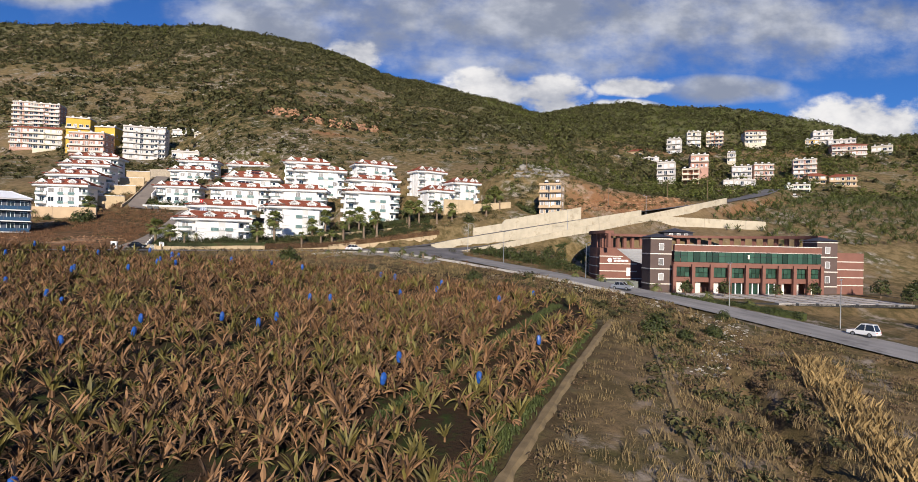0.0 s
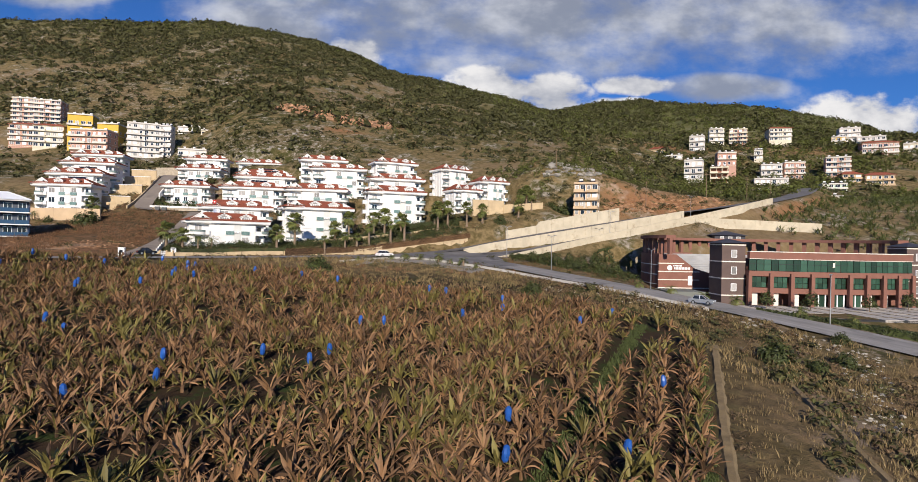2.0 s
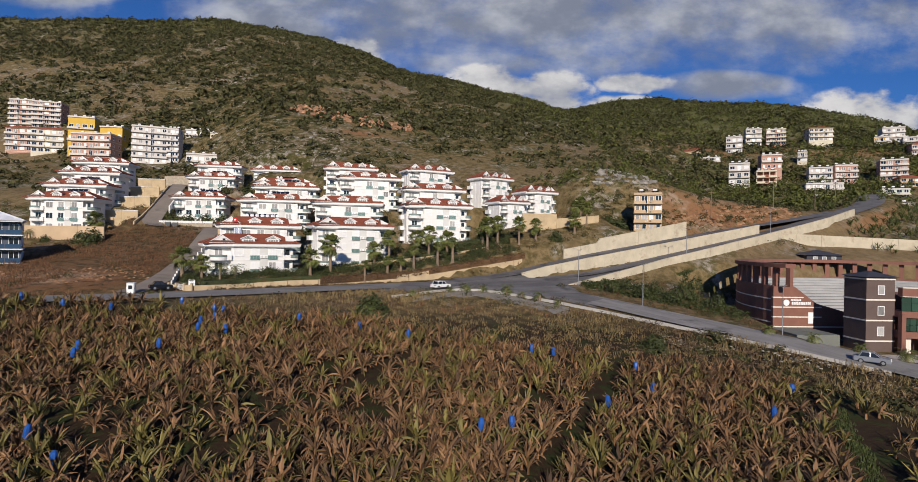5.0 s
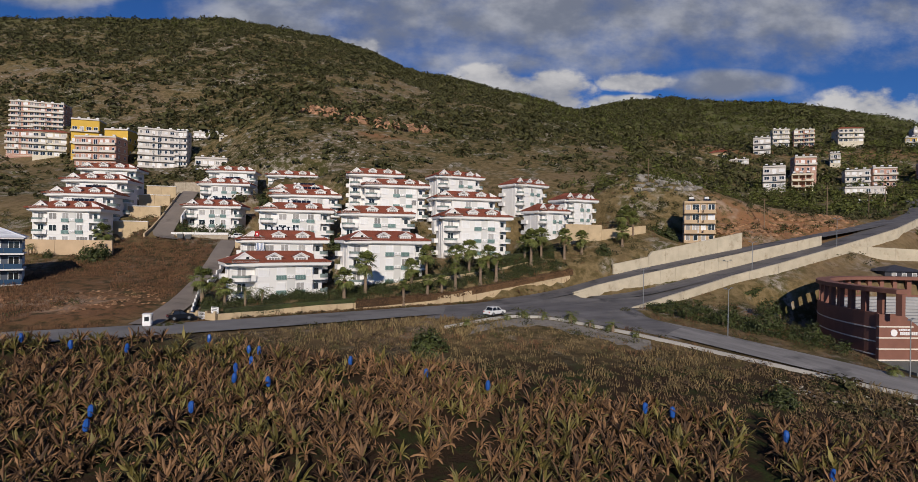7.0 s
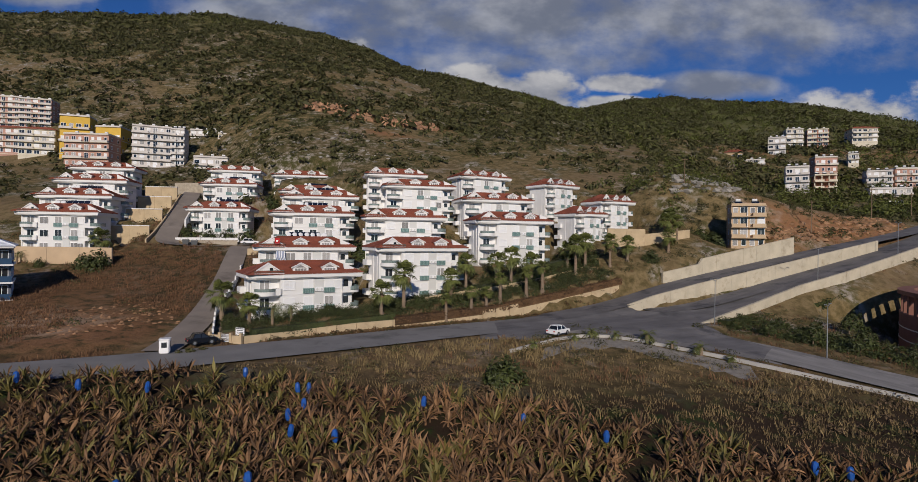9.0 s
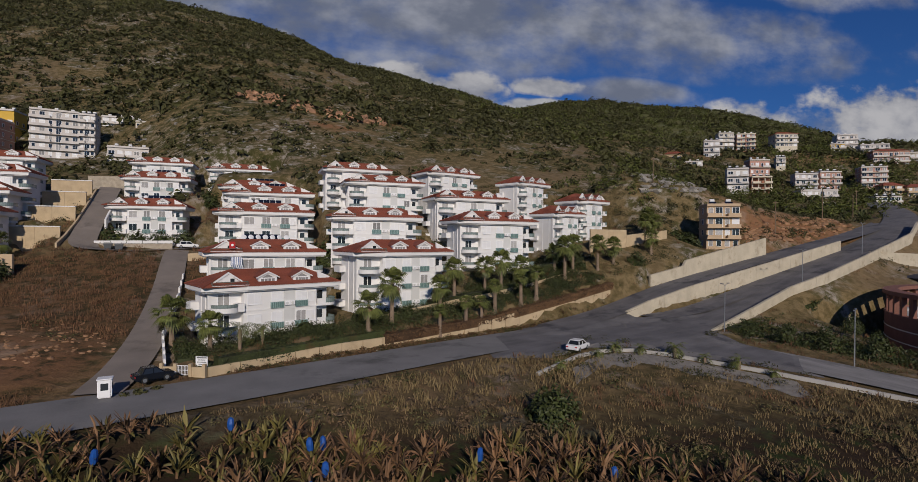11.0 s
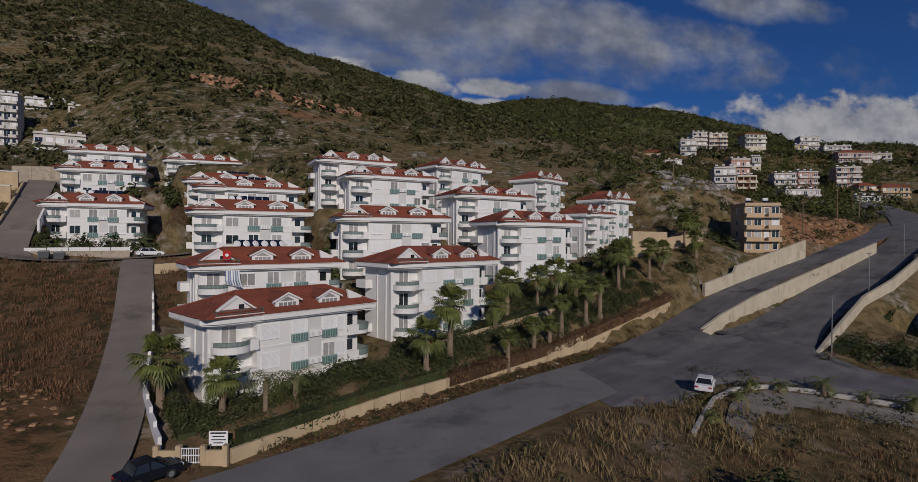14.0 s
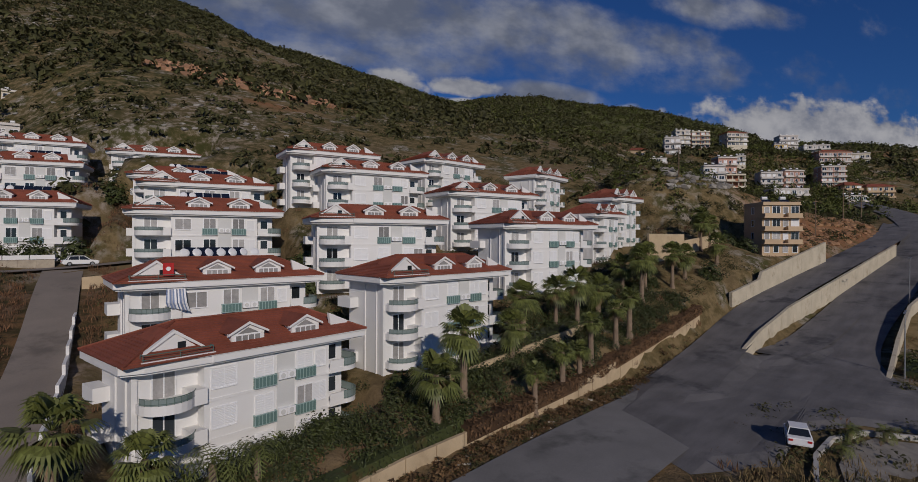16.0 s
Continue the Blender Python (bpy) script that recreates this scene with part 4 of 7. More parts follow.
# ---- theatre hall beyond the road ----
def theatre():
    root = thing("theatre_hall", "brick theatre hall with green glazing and open seating ring", "theatre", pose(62.6, 113.5, 8.7, 0, 0, 3.5))
    # local: x along the front, y to the back, z = 0 at the forecourt; towers at both ends

    def tower(x0):
        bm = bmesh.new()
        box(bm, x0, 0, -1, x0 + 4.7, 4.4, 11.8)
        t = part("tower", bm, M_BROWN, root)
        for k in range(4):
            bm = bmesh.new()
            z = 1.6 + 3.25 * k
            box(bm, x0 - 0.06, -0.06, z, x0 + 4.76, 4.46, z + 0.22)
            part("stone_band", bm, M_BAND, t)
        for k in range(3):
            window(t, "slim", "curtain", pose(x0 + 2.4, -0.03, 2.6 + 3.25 * k))
        bm = bmesh.new()
        e = 0.5
        c = (x0 + 2.35, 2.2, 12.7)
        q = [(x0 - e, -e, 11.8), (x0 + 4.7 + e, -e, 11.8), (x0 + 4.7 + e, 4.4 + e, 11.8), (x0 - e, 4.4 + e, 11.8)]
        vs = [bm.verts.new(p) for p in q]
        top = bm.verts.new(c)
        bm.faces.new(list(reversed(vs)))
        for k in range(4):
            bm.faces.new((vs[k], vs[(k + 1) % 4], top))
        part("tower_roof", bm, M_SLATE, t)
    tower(-21.2), tower(16.5)
    # bowed front
    n = 9
    R = 62.0
    half = 16.5
    cy = math.sqrt(R * R - half * half) - 1.0

    def front(x):
        return cy - math.sqrt(R * R - x * x) + 0.0

    def strip(z0, z1, off, material, name, par, label="", x0=-half, x1=half, deep=0.5, k=16):
        bm = bmesh.new()
        xs = [x0 + (x1 - x0) * i / k for i in range(k + 1)]
        prism(bm, [(x, front(x) - off) for x in xs] + [(x, front(x) - off + deep) for x in reversed(xs)], z0, z1)
        return part(name, bm, material, par, label)
    body = strip(-1, 8.9, -3.0, M_BRICK, "wall", root, deep=6)
    strip(8.9, 10.2, 0.35, M_BRICK, "cornice", root, deep=0.8)
    strip(10.2, 10.35, 0.45, M_BAND, "coping", root, deep=1.2)
    strip(5.6, 6.6, 0.3, M_BRICK, "spandrel", root, deep=4)
    strip(2.4, 3.4, 0.0, M_BRICK, "spandrel", root, deep=4)
    strip(8.85, 8.95, 0.4, M_BAND, "stone_band", root)
    for i in range(26):
        w = 2 * half / 26
        strip(6.65, 8.8, 0.2, M_GREENGLASS, "glass_pane", root, x0=-half + i * w + 0.05, x1=-half + (i + 1) * w - 0.05, deep=0.1, k=1)
    strip(7.9, 7.98, 0.26, M_STRAP, "glazing_bar", root, deep=0.08)
    bay = 2 * half / n
    for i in range(n + 1):
        x = -half + i * bay
        bm = bmesh.new()
        y = front(x) - 0.7
        box(bm, x - 0.35, y, -1, x + 0.35, y + 0.7, 6.2)
        part("column", bm, M_BRICK, root)
    for i in range(n):
        x0, x1 = -half + i * bay + 0.5, -half + (i + 1) * bay - 0.5
        for j in range(3):
            a, b = x0 + (x1 - x0) * j / 3 + 0.04, x0 + (x1 - x0) * (j + 1) / 3 - 0.04
            strip(3.5, 4.4, -0.1, M_GREENGLASS, "glass_pane", root, x0=a, x1=b, deep=0.1, k=1)
            strip(4.46, 5.55, -0.1, M_GREENGLASS, "glass_pane", root, x0=a, x1=b, deep=0.1, k=1)
        mat_ = M_BAND if i in (0, 1, 2, 6, 7, 8) else M_GREENGLASS
        strip(0.0, 2.4, -0.6, mat_, "ground_floor_panel", root, x0=x0, x1=x0 + (x1 - x0) * (0.55 if mat_ is M_BAND else 1.0), deep=0.15, k=1)
        if mat_ is M_GREENGLASS:
            for e in (x0, (x0 + x1) / 2, x1):
                strip(0.0, 2.4, -0.45, M_FRAME, "door_frame", root, x0=e - 0.12, x1=e + 0.12, deep=0.1, k=1)
    # pale emblem plate over the entrance
    strip(7.5, 8.4, 0.32, M_BAND, "emblem_plate", root, x0=-1.6, x1=-1.2, deep=0.06, k=1)
    # seating ring
    cxr, cyr = 0.0, 15.0

    def ring(r0, r1, z0, z1, a0, a1, material, name, k=40, label=""):
        bm = bmesh.new()
        an = [radians(a0 + (a1 - a0) * i / k) for i in range(k + 1)]
        prism(bm, [(cxr + r1 * math.cos(t), cyr + r1 * math.sin(t)) for t in an] + [(cxr + r0 * math.cos(t), cyr + r0 * math.sin(t)) for t in reversed(an)], z0, z1)
        return part(name, bm, material, root, label)
    for i in range(14):
        ring(11 + i * 1.15, 11 + (i + 1) * 1.15, 1.0, 2.2 + i * 0.52, 2, 184 - 8, M_SEAT, "seating_step")
    ring(27.2, 28.4, -1, 9.3, -4, 186, M_BRICK, "ring_wall")
    for k in range(3):
        ring(28.4, 28.46, 2.6 + 2.1 * k, 2.8 + 2.1 * k, -6, 186, M_BAND, "stone_band")
    ring(26.4, 28.7, 12.6, 13.3, -6, 192, M_BRICK, "pergola_beam")
    for i in range(34):
        t = radians(-6 + 198 * i / 33)
        x, y = cxr + 27.8 * math.cos(t), cyr + 27.8 * math.sin(t)
        bm = bmesh.new()
        box(bm, -0.35, -0.45, 9.3, 0.35, 0.45, 12.6)
        part("pergola_post", bm, M_BRICK, root, at=pose(x, y, 0, 0, 0, math.degrees(t)))
    # wing walls that follow the seats
    bm = bmesh.new()
    extrude_y(bm, [(-28.4, -1), (-13.0, -1), (-13.0, 4.2), (-20.4, 6.2), (-24.5, 9.2), (-28.4, 9.2)], 11.6, 12.2)
    wing = part("wing_wall", bm, M_BRICK, root)
    for k in range(4):
        bm = bmesh.new()
        box(bm, -28.46, 11.53, 1.9 + 1.75 * k, -13.2 if k < 1 else -19.4 if k < 3 else -22.8, 12.0, 2.1 + 1.75 * k)
        part("stone_band", bm, M_BAND, wing)
    bm = bmesh.new()
    for j, (x0, x1, z) in enumerate(((-25.2, -23.2, 6.6), (-25.0, -21.4, 5.95))):
        nbar = 7 + 4 * j
        for i in range(nbar):
            w = (x1 - x0) / nbar
            box(bm, x0 + i * w, 11.52, z, x0 + (i + 0.72) * w, 11.6, z + (0.32 if j == 0 else 0.5))
    part("sign_lettering", bm, M_FRAME, wing, "pale raised sign lettering")
    bm = bmesh.new()
    tube(bm, (-26.0, 11.6, 6.3), (-26.0, 11.5, 6.3), 0.55, n=20)
    part("sign_emblem", bm, M_FRAME, wing, "round pale emblem")
    bm = bmesh.new()
    box(bm, -21.9, 11.5, 2.6, -21.0, 11.62, 4.6)
    part("door", bm, M_FRAME, wing, "white metal door")
    bm = bmesh.new()
    box(bm, 22.0, 1.0, -1, 28.2, 1.6, 9.2)
    wing2 = part("wing_wall", bm, M_BRICK, root)
    for k in range(4):
        bm = bmesh.new()
        box(bm, 22.0, 0.94, 1.9 + 1.75 * k, 28.26, 1.4, 2.1 + 1.75 * k)
        part("stone_band", bm, M_BAND, wing2)
    # terrace plinth in front of the wing
    bm = bmesh.new()
    box(bm, -29.5, 4.0, -1.0, -22.1, 11.5, 1.9)
    part("plinth", bm, mat("green_grey_render", (0.16, 0.17, 0.155), 0.9), root)
    # lantern tower behind
    bm = bmesh.new()
    box(bm, 2.6, 44.6, -1, 11.6, 49.6, 14.3)
    lt = part("lantern", bm, M_SLATE, root, "dark slate lantern tower")
    for i in range(3):
        window(lt, "slim", "curtain", pose(4.7 + i * 2.4, 44.55, 12.6))
    bm = bmesh.new()
    q = [(2.0, 44.0, 14.3), (12.2, 44.0, 14.3), (12.2, 50.2, 14.3), (2.0, 50.2, 14.3)]
    vs = [bm.verts.new(p) for p in q]
    top = bm.verts.new((7.1, 47.1, 15.7))
    bm.faces.new(list(reversed(vs)))
    for k in range(4):
        bm.faces.new((vs[k], vs[(k + 1) % 4], top))
    part("lantern_roof", bm, M_SLATE, lt)


theatre()


# ---- banana field ----
def in_poly(x, y, poly):
    inside = np.zeros(x.shape, bool)
    for (x0, y0), (x1, y1) in zip(poly, poly[1:] + poly[:1]):
        hit = ((y0 > y) != (y1 > y)) & (x < (x1 - x0) * (y - y0) / (y1 - y0 + 1e-9) + x0)
        inside ^= hit
    return inside


FIELD = [(-150, 80), (-118, 90), (-90, 103), (-66, 109), (-45, 106), (-32, 104), (-20, 97.5), (0, 92.5), (12, 90), (19, 86), (20, 72), (3, 33), (-15, -8), (-150, -8)]


def banana_plant(rng, dry, size, few=False):
    """Verts, faces and material slots of one plant: a short stem and a rosette of ragged plume-like blades."""
    V, F, I = [], [], []
    h = size * rng.uniform(0.85, 1.1)
    for k in range(5):
        a = 2 * math.pi * k / 5
        V += [(0.13 * math.cos(a), 0.13 * math.sin(a), -0.3), (0.07 * math.cos(a), 0.07 * math.sin(a), h * 0.36)]
    for k in range(5):
        F.append((2 * k, 2 * ((k + 1) % 5), 2 * ((k + 1) % 5) + 1, 2 * k + 1)), I.append(0)
    for k in range(6 if few else rng.randint(13, 15)):
        a = k * 2.4 + rng.uniform(-0.5, 0.5)
        hang = rng.random() < 0.38
        ln = h * (rng.uniform(0.5, 0.7) if hang else rng.uniform(0.62, 0.86))
        e = rng.uniform(0.2, 0.8) if hang else rng.uniform(0.85, 1.45)
        wd = rng.uniform(0.07, 0.125) * (2.0 if few else 1)
        droop = rng.uniform(1.2, 2.0) if hang else rng.uniform(0.2, 0.9)
        c, s = math.cos(a), math.sin(a)
        twist = rng.uniform(-0.7, 0.7)
        p = Vector((c * 0.06, s * 0.06, h * rng.uniform(0.18, 0.36)))
        mi = 0 if dry and rng.random() < 0.85 else 1
        n = 3 if few else 5
        base = len(V)
        for j in range(n + 1):
            way = Vector((c * math.cos(e), s * math.cos(e), math.sin(e)))
            side = Vector((-s, c, 0)) * math.cos(twist) + way.cross(Vector((-s, c, 0))) * math.sin(twist)
            w = wd * (0.25, 0.8, 1.0, 0.95, 0.7, 0.12)[j if not few else (0, 2, 4, 5)[j]]
            V += [tuple(p + side * w * rng.uniform(0.35, 1.5) - Vector((0, 0, 0.6 * w))), tuple(p), tuple(p - side * w * rng.uniform(0.35, 1.5) - Vector((0, 0, 0.6 * w)))]
            p = p + way * ln / n
            e -= droop / n
        for j in range(n):
            i = base + 3 * j
            F += [(i, i + 1, i + 4, i + 3), (i + 1, i + 2, i + 5, i + 4)]
            I += [mi, mi]
    return np.array(V), F, I


def scatter(name, kinds, spots, materials, label, category):
    """Many small plants as one mesh: kinds of (verts, faces, slots); spots of x, y, z, turn, scale, kind."""
    VV, FF, II, base = [], [], [], 0
    for x, y, z, a, s, k in spots:
        V, F, I = kinds[k]
        c, sn = math.cos(a) * s, math.sin(a) * s
        W = np.empty_like(V)
        W[:, 0], W[:, 1], W[:, 2] = V[:, 0] * c - V[:, 1] * sn + x, V[:, 0] * sn + V[:, 1] * c + y, V[:, 2] * s + z
        VV.append(W)
        FF += [tuple(i + base for i in f) for f in F]
        II += I
        base += len(V)
    me = soup(name, np.concatenate(VV).tolist(), FF, materials, II)
    return tagged(new(name, me), label, category, kind="stuff")


def banana_field():
    rng = random.Random(5)
    kinds_ = [banana_plant(rng, True, 2.0) for _ in range(7)] + [banana_plant(rng, False, 1.9) for _ in range(3)]
    spots = []
    d = Vector((0.40, 0.917))
    n = Vector((0.917, -0.40))
    for r in range(-147, 68):
        for k in range(-20, 140):
            p = Vector((-20, 50)) + n * (r * 1.1) + d * ((k - 60) * 1.1) + Vector((rng.uniform(-0.4, 0.4), rng.uniform(-0.5, 0.5)))
            spots.append((p.x, p.y, r, k))
    P_ = np.array([(s[0], s[1]) for s in spots])
    ROW = np.array([s[2] for s in spots])
    ok = in_poly(P_[:, 0], P_[:, 1], FIELD) & (P_[:, 1] > 24) & (P_[:, 0] > -0.92 * P_[:, 1] - 12)
    gap = wave(P_[:, 0], P_[:, 1], 9, 4.0)
    # cart tracks along the rows, a few rows left out beside the edge
    across = 0.885 * P_[:, 0] - 0.465 * P_[:, 1] + 0.5 * wave(P_[:, 0], P_[:, 1], 14, 6.0)
    off = np.abs((across + 24 + 10.85) % 21.7 - 10.85)
    path = off < 0.8 + 0.5 * wave(P_[:, 0], P_[:, 1], 6, 1.0)
    edge = P_[:, 0] * 0.93 - P_[:, 1] * 0.36
    strips = edge > -19 + 2 * wave(P_[:, 0], P_[:, 1], 20, 3.0)
    path |= (ROW % 3 == 1) & strips
    keep = ok & ~path & (gap < 0.9) & (wave(P_[:, 0] * 0.7 + P_[:, 1] * 0.6, P_[:, 1] * 0.75 - P_[:, 0] * 0.66, 3.6, 2.0) < 0.62)
    Z = land(P_[:, 0], P_[:, 1])
    out = []
    for i in np.nonzero(keep)[0]:
        if rng.random() < 0.06 or (gap[i] > 0.35 and rng.random() < 0.5):
            continue
        green = rng.random() < (0.18 if gap[i] < 0.2 else 0.4)
        for _ in range(1):
            off = 0.0
            out.append((P_[i, 0] + n.x * off + d.x * off * 0.6, P_[i, 1] + n.y * off + d.y * off * 0.6, Z[i], rng.uniform(0, 6.28), rng.uniform(0.65, 1.3), rng.randint(7, 9) if green else rng.randint(0, 6)))
    scatter("banana_plants", kinds_, out, [M_BANANA_DRY, M_BANANA_OLIVE], "withered brown banana plants in rows on tilled soil", "banana field")
    # the rest of the plantation, behind and beside
    plain = [banana_plant(rng, True, 2.15, True) for _ in range(4)] + [banana_plant(rng, False, 2.0, True)]
    rest = in_poly(P_[:, 0], P_[:, 1], FIELD) & ~ok & ~path & (np.arange(len(spots)) % 2 == 0)
    more = [(P_[i, 0], P_[i, 1], Z[i], rng.uniform(0, 6.28), rng.uniform(0.9, 1.3), rng.randint(0, 4)) for i in np.nonzero(rest)[0]]
    scatter("banana_rows", plain, more, [M_BANANA_DRY, M_BANANA_OLIVE], "withered banana plants in the rest of the plantation", "banana field")
    return out


BANANAS = banana_field()


# houses on the slopes
house(11.6, 9.0, 6, M_PINK, pose(-263.3, 311.4, 81.3, 0, 0, 9), "pinkish plastered apartment house with flat roof", storey=2.65, down=9)
house(13.7, 9.0, 6, M_PINK, pose(-249.3, 311.4, 81.6, 0, 0, 15), "pinkish plastered apartment house with flat roof", storey=2.43, down=9)
house(11.7, 9.0, 4, M_PINK, pose(-242.9, 286.5, 65.3, 0, 0, 11), "pinkish plastered apartment house with red tiled hip roof", roof="hip", storey=2.87, down=9)
house(14.0, 9.0, 4, M_CREAM, pose(-228.6, 286.5, 64.6, 0, 0, 16), "cream plastered apartment house with red tiled hip roof", roof="hip", storey=2.95, down=9)
house(11.5, 9.0, 3, M_YELLOW, pose(-211.8, 286.5, 65.5, 0, 0, 17), "bright yellow plastered house with flat roof", storey=5.71, down=9)
house(10.6, 8.5, 2, M_YELLOW, pose(-197.0, 286.5, 66.1, 0, 0, 5), "bright yellow plastered house with flat roof", storey=5.96, down=9)
house(17.6, 9.0, 4, M_PINK, pose(-194.7, 269.5, 58.0, 0, 0, 4), "pinkish plastered apartment house with flat roof", storey=3.33, down=9)
house(14.8, 9.0, 7, M_OLDWHITE, pose(-171.8, 276.6, 56.0, 0, 0, 21), "white plastered apartment house with flat roof", storey=2.91, down=9)
house(5.4, 5.5, 7, M_OLDWHITE, pose(-162.4, 279.6, 57.2, 0, 0, 9), "white plastered apartment house with flat roof", storey=2.68, down=9)
house(11.8, 9.0, 3, M_OLDWHITE, pose(-161.8, 301.6, 72.0, 0, 0, 9), "white plastered house with flat roof", storey=2.73, down=9)
house(8.8, 7.0, 2, M_CREAM, pose(-149.3, 299.6, 71.9, 0, 0, 24), "cream plastered house with flat roof", storey=3.09, down=9)
house(13.3, 9.0, 2, M_OLDWHITE, pose(-145.3, 273.6, 56.1, 0, 0, 13), "white plastered house with flat roof", storey=3.55, down=9)
house(8.7, 6.1, 3, M_OLDWHITE, pose(141.9, 346.2, 80.7, 0, 0, -30), "white plastered house with flat roof", storey=3.30, down=9)
house(9.0, 6.3, 4, M_CREAM, pose(162.0, 361.2, 88.1, 0, 0, -18), "cream plastered apartment house with flat roof", storey=2.70, down=9)
house(10.9, 7.6, 4, M_REDWALL, pose(177.8, 363.8, 89.2, 0, 0, -25), "unplastered red brick apartment house with flat roof", storey=2.60, down=9)
house(13.6, 9.0, 3, M_CREAM, pose(205.7, 362.6, 92.2, 0, 0, -12), "cream plastered house with red tiled hip roof", roof="hip", storey=2.86, down=9)
house(9.4, 6.6, 1, M_TANWALL, pose(115.5, 343.3, 77.5, 0, 0, -35), "tan plastered house with red tiled hip roof", roof="hip", storey=4.01, down=9)
house(11.9, 8.3, 2, M_OLDWHITE, pose(121.7, 335.2, 70.9, 0, 0, -22), "white plastered house with flat roof", storey=2.48, down=9)
house(9.0, 6.3, 3, M_OLDWHITE, pose(112.2, 283.7, 54.5, 0, 0, -28), "white plastered house with flat roof", storey=3.41, down=9)
house(9.7, 6.8, 2, M_PINK, pose(140.2, 304.5, 65.5, 0, 0, -15), "pinkish plastered house with flat roof", storey=3.67, down=9)
house(8.7, 6.1, 3, M_REDWALL, pose(127.2, 286.7, 52.9, 0, 0, -20), "unplastered red brick house with open concrete floors", open_frame=True, storey=2.94, down=9)
house(4.6, 5.5, 2, M_CREAM, pose(169.3, 324.5, 72.7, 0, 0, -30), "cream plastered house with flat roof", storey=2.69, down=9)
house(10.2, 7.1, 3, M_OLDWHITE, pose(162.0, 298.7, 57.1, 0, 0, -25), "white plastered house with flat roof", storey=2.85, down=9)
house(10.1, 7.1, 3, M_PINK, pose(172.4, 295.0, 57.3, 0, 0, -14), "pinkish plastered house with flat roof", storey=3.08, down=9)
house(15.3, 9.0, 2, M_OLDWHITE, pose(149.0, 276.9, 49.4, 0, 0, -20), "white plastered house with flat roof", storey=2.77, down=9)
house(8.1, 5.7, 2, M_YELLOW, pose(249.6, 369.0, 91.0, 0, 0, -33), "bright yellow plastered house with flat roof", storey=3.01, down=9)
house(12.0, 8.4, 4, M_OLDWHITE, pose(258.1, 370.2, 90.8, 0, 0, -24), "white plastered apartment house with flat roof", storey=3.20, down=9)
house(7.3, 5.5, 2, M_MINT, pose(236.0, 352.5, 83.2, 0, 0, -18), "pale mint plastered house with flat roof", storey=2.46, down=9)
house(15.2, 9.0, 3, M_OLDWHITE, pose(255.6, 348.2, 85.0, 0, 0, -30), "white plastered house with flat roof", storey=2.72, down=9)
house(18.6, 9.0, 3, M_PINK, pose(246.5, 329.4, 76.0, 0, 0, -22), "pinkish plastered house with red tiled hip roof", roof="hip", storey=3.21, down=9)
house(10.7, 7.5, 3, M_CREAM, pose(267.9, 330.0, 75.4, 0, 0, -40), "cream plastered house with flat roof", storey=3.43, down=9)
house(11.2, 7.8, 4, M_PINK, pose(192.6, 290.2, 58.4, 0, 0, -28), "pinkish plastered apartment house with flat roof", storey=2.64, down=9)
house(8.6, 6.0, 2, M_TANWALL, pose(192.9, 280.7, 54.1, 0, 0, -15), "tan plastered house with red tiled hip roof", roof="hip", storey=2.33, down=9)
house(12.0, 8.4, 3, M_TANWALL, pose(202.8, 274.9, 49.8, 0, 0, -26), "tan plastered house with red tiled hip roof", roof="hip", storey=2.68, down=9)
house(10.5, 7.3, 2, M_MINT, pose(172.7, 265.0, 46.9, 0, 0, -20), "pale mint plastered house with flat roof", storey=2.30, down=9)
house(14.0, 9.0, 1, M_OLDWHITE, pose(147.4, 236.1, 38.2, 0, 0, -24), "white plastered house with flat roof", storey=4.16, down=9)
house(5.9, 5.5, 1, M_CREAM, pose(132.4, 254.0, 43.4, 0, 0, -30), "cream plastered house with flat roof", storey=2.60, down=9)


# blue glazed block at the edge of the plot
def glazed_block():
    root = thing("glazed_apartment_block", "apartment block with blue glass balconies and white slabs", "apartment block", pose(-121.8, 134.4, 18.6, 0, 0, 38))
    bm = bmesh.new()
    box(bm, -8, 1.6, -3, 8, 11, 9.0)
    part("wall", bm, mat("grey_blue_render", (0.075, 0.09, 0.12), 0.7), root)
    for k in range(4):
        bm = bmesh.new()
        box(bm, -8.3, 0, 2.95 * k - 0.16, 8.3, 11.2, 2.95 * k + 0.12)
        part("floor_slab", bm, M_WHITE, root)
        if k < 3:
            for i in range(6):
                bm = bmesh.new()
                box(bm, -8.1 + i * 2.72, 0.05, 2.95 * k + 0.12, -8.1 + i * 2.72 + 2.62, 0.1, 2.95 * k + 1.1)
                part("balcony_glass", bm, M_BLUEGLASS, root)
                window(root, "door", "pane", pose(-6.8 + i * 2.72, 1.58, 2.95 * k + 0.14))
            for i in range(3):
                window(root, "wide", "pane", pose(8.02, 3.2 + i * 2.8, 2.95 * k + 0.8, 0, 0, 90))
    hip_roof(root, -8.6, 8.6, -0.2, 11.4, 9, 2.0, -4, 4, 5.5, mat("white_sheet_roof", (0.68, 0.70, 0.74), 0.5, var=0.08), 8)


glazed_block()


# tan four-storey house above the ramp
house(7.6, 7.4, 4, M_TANWALL, pose(31.5, 181.2, 28.6, 0, 0, -20), "tan plastered house of four storeys with balconies", storey=2.7, down=7, per=4, tanks=2)


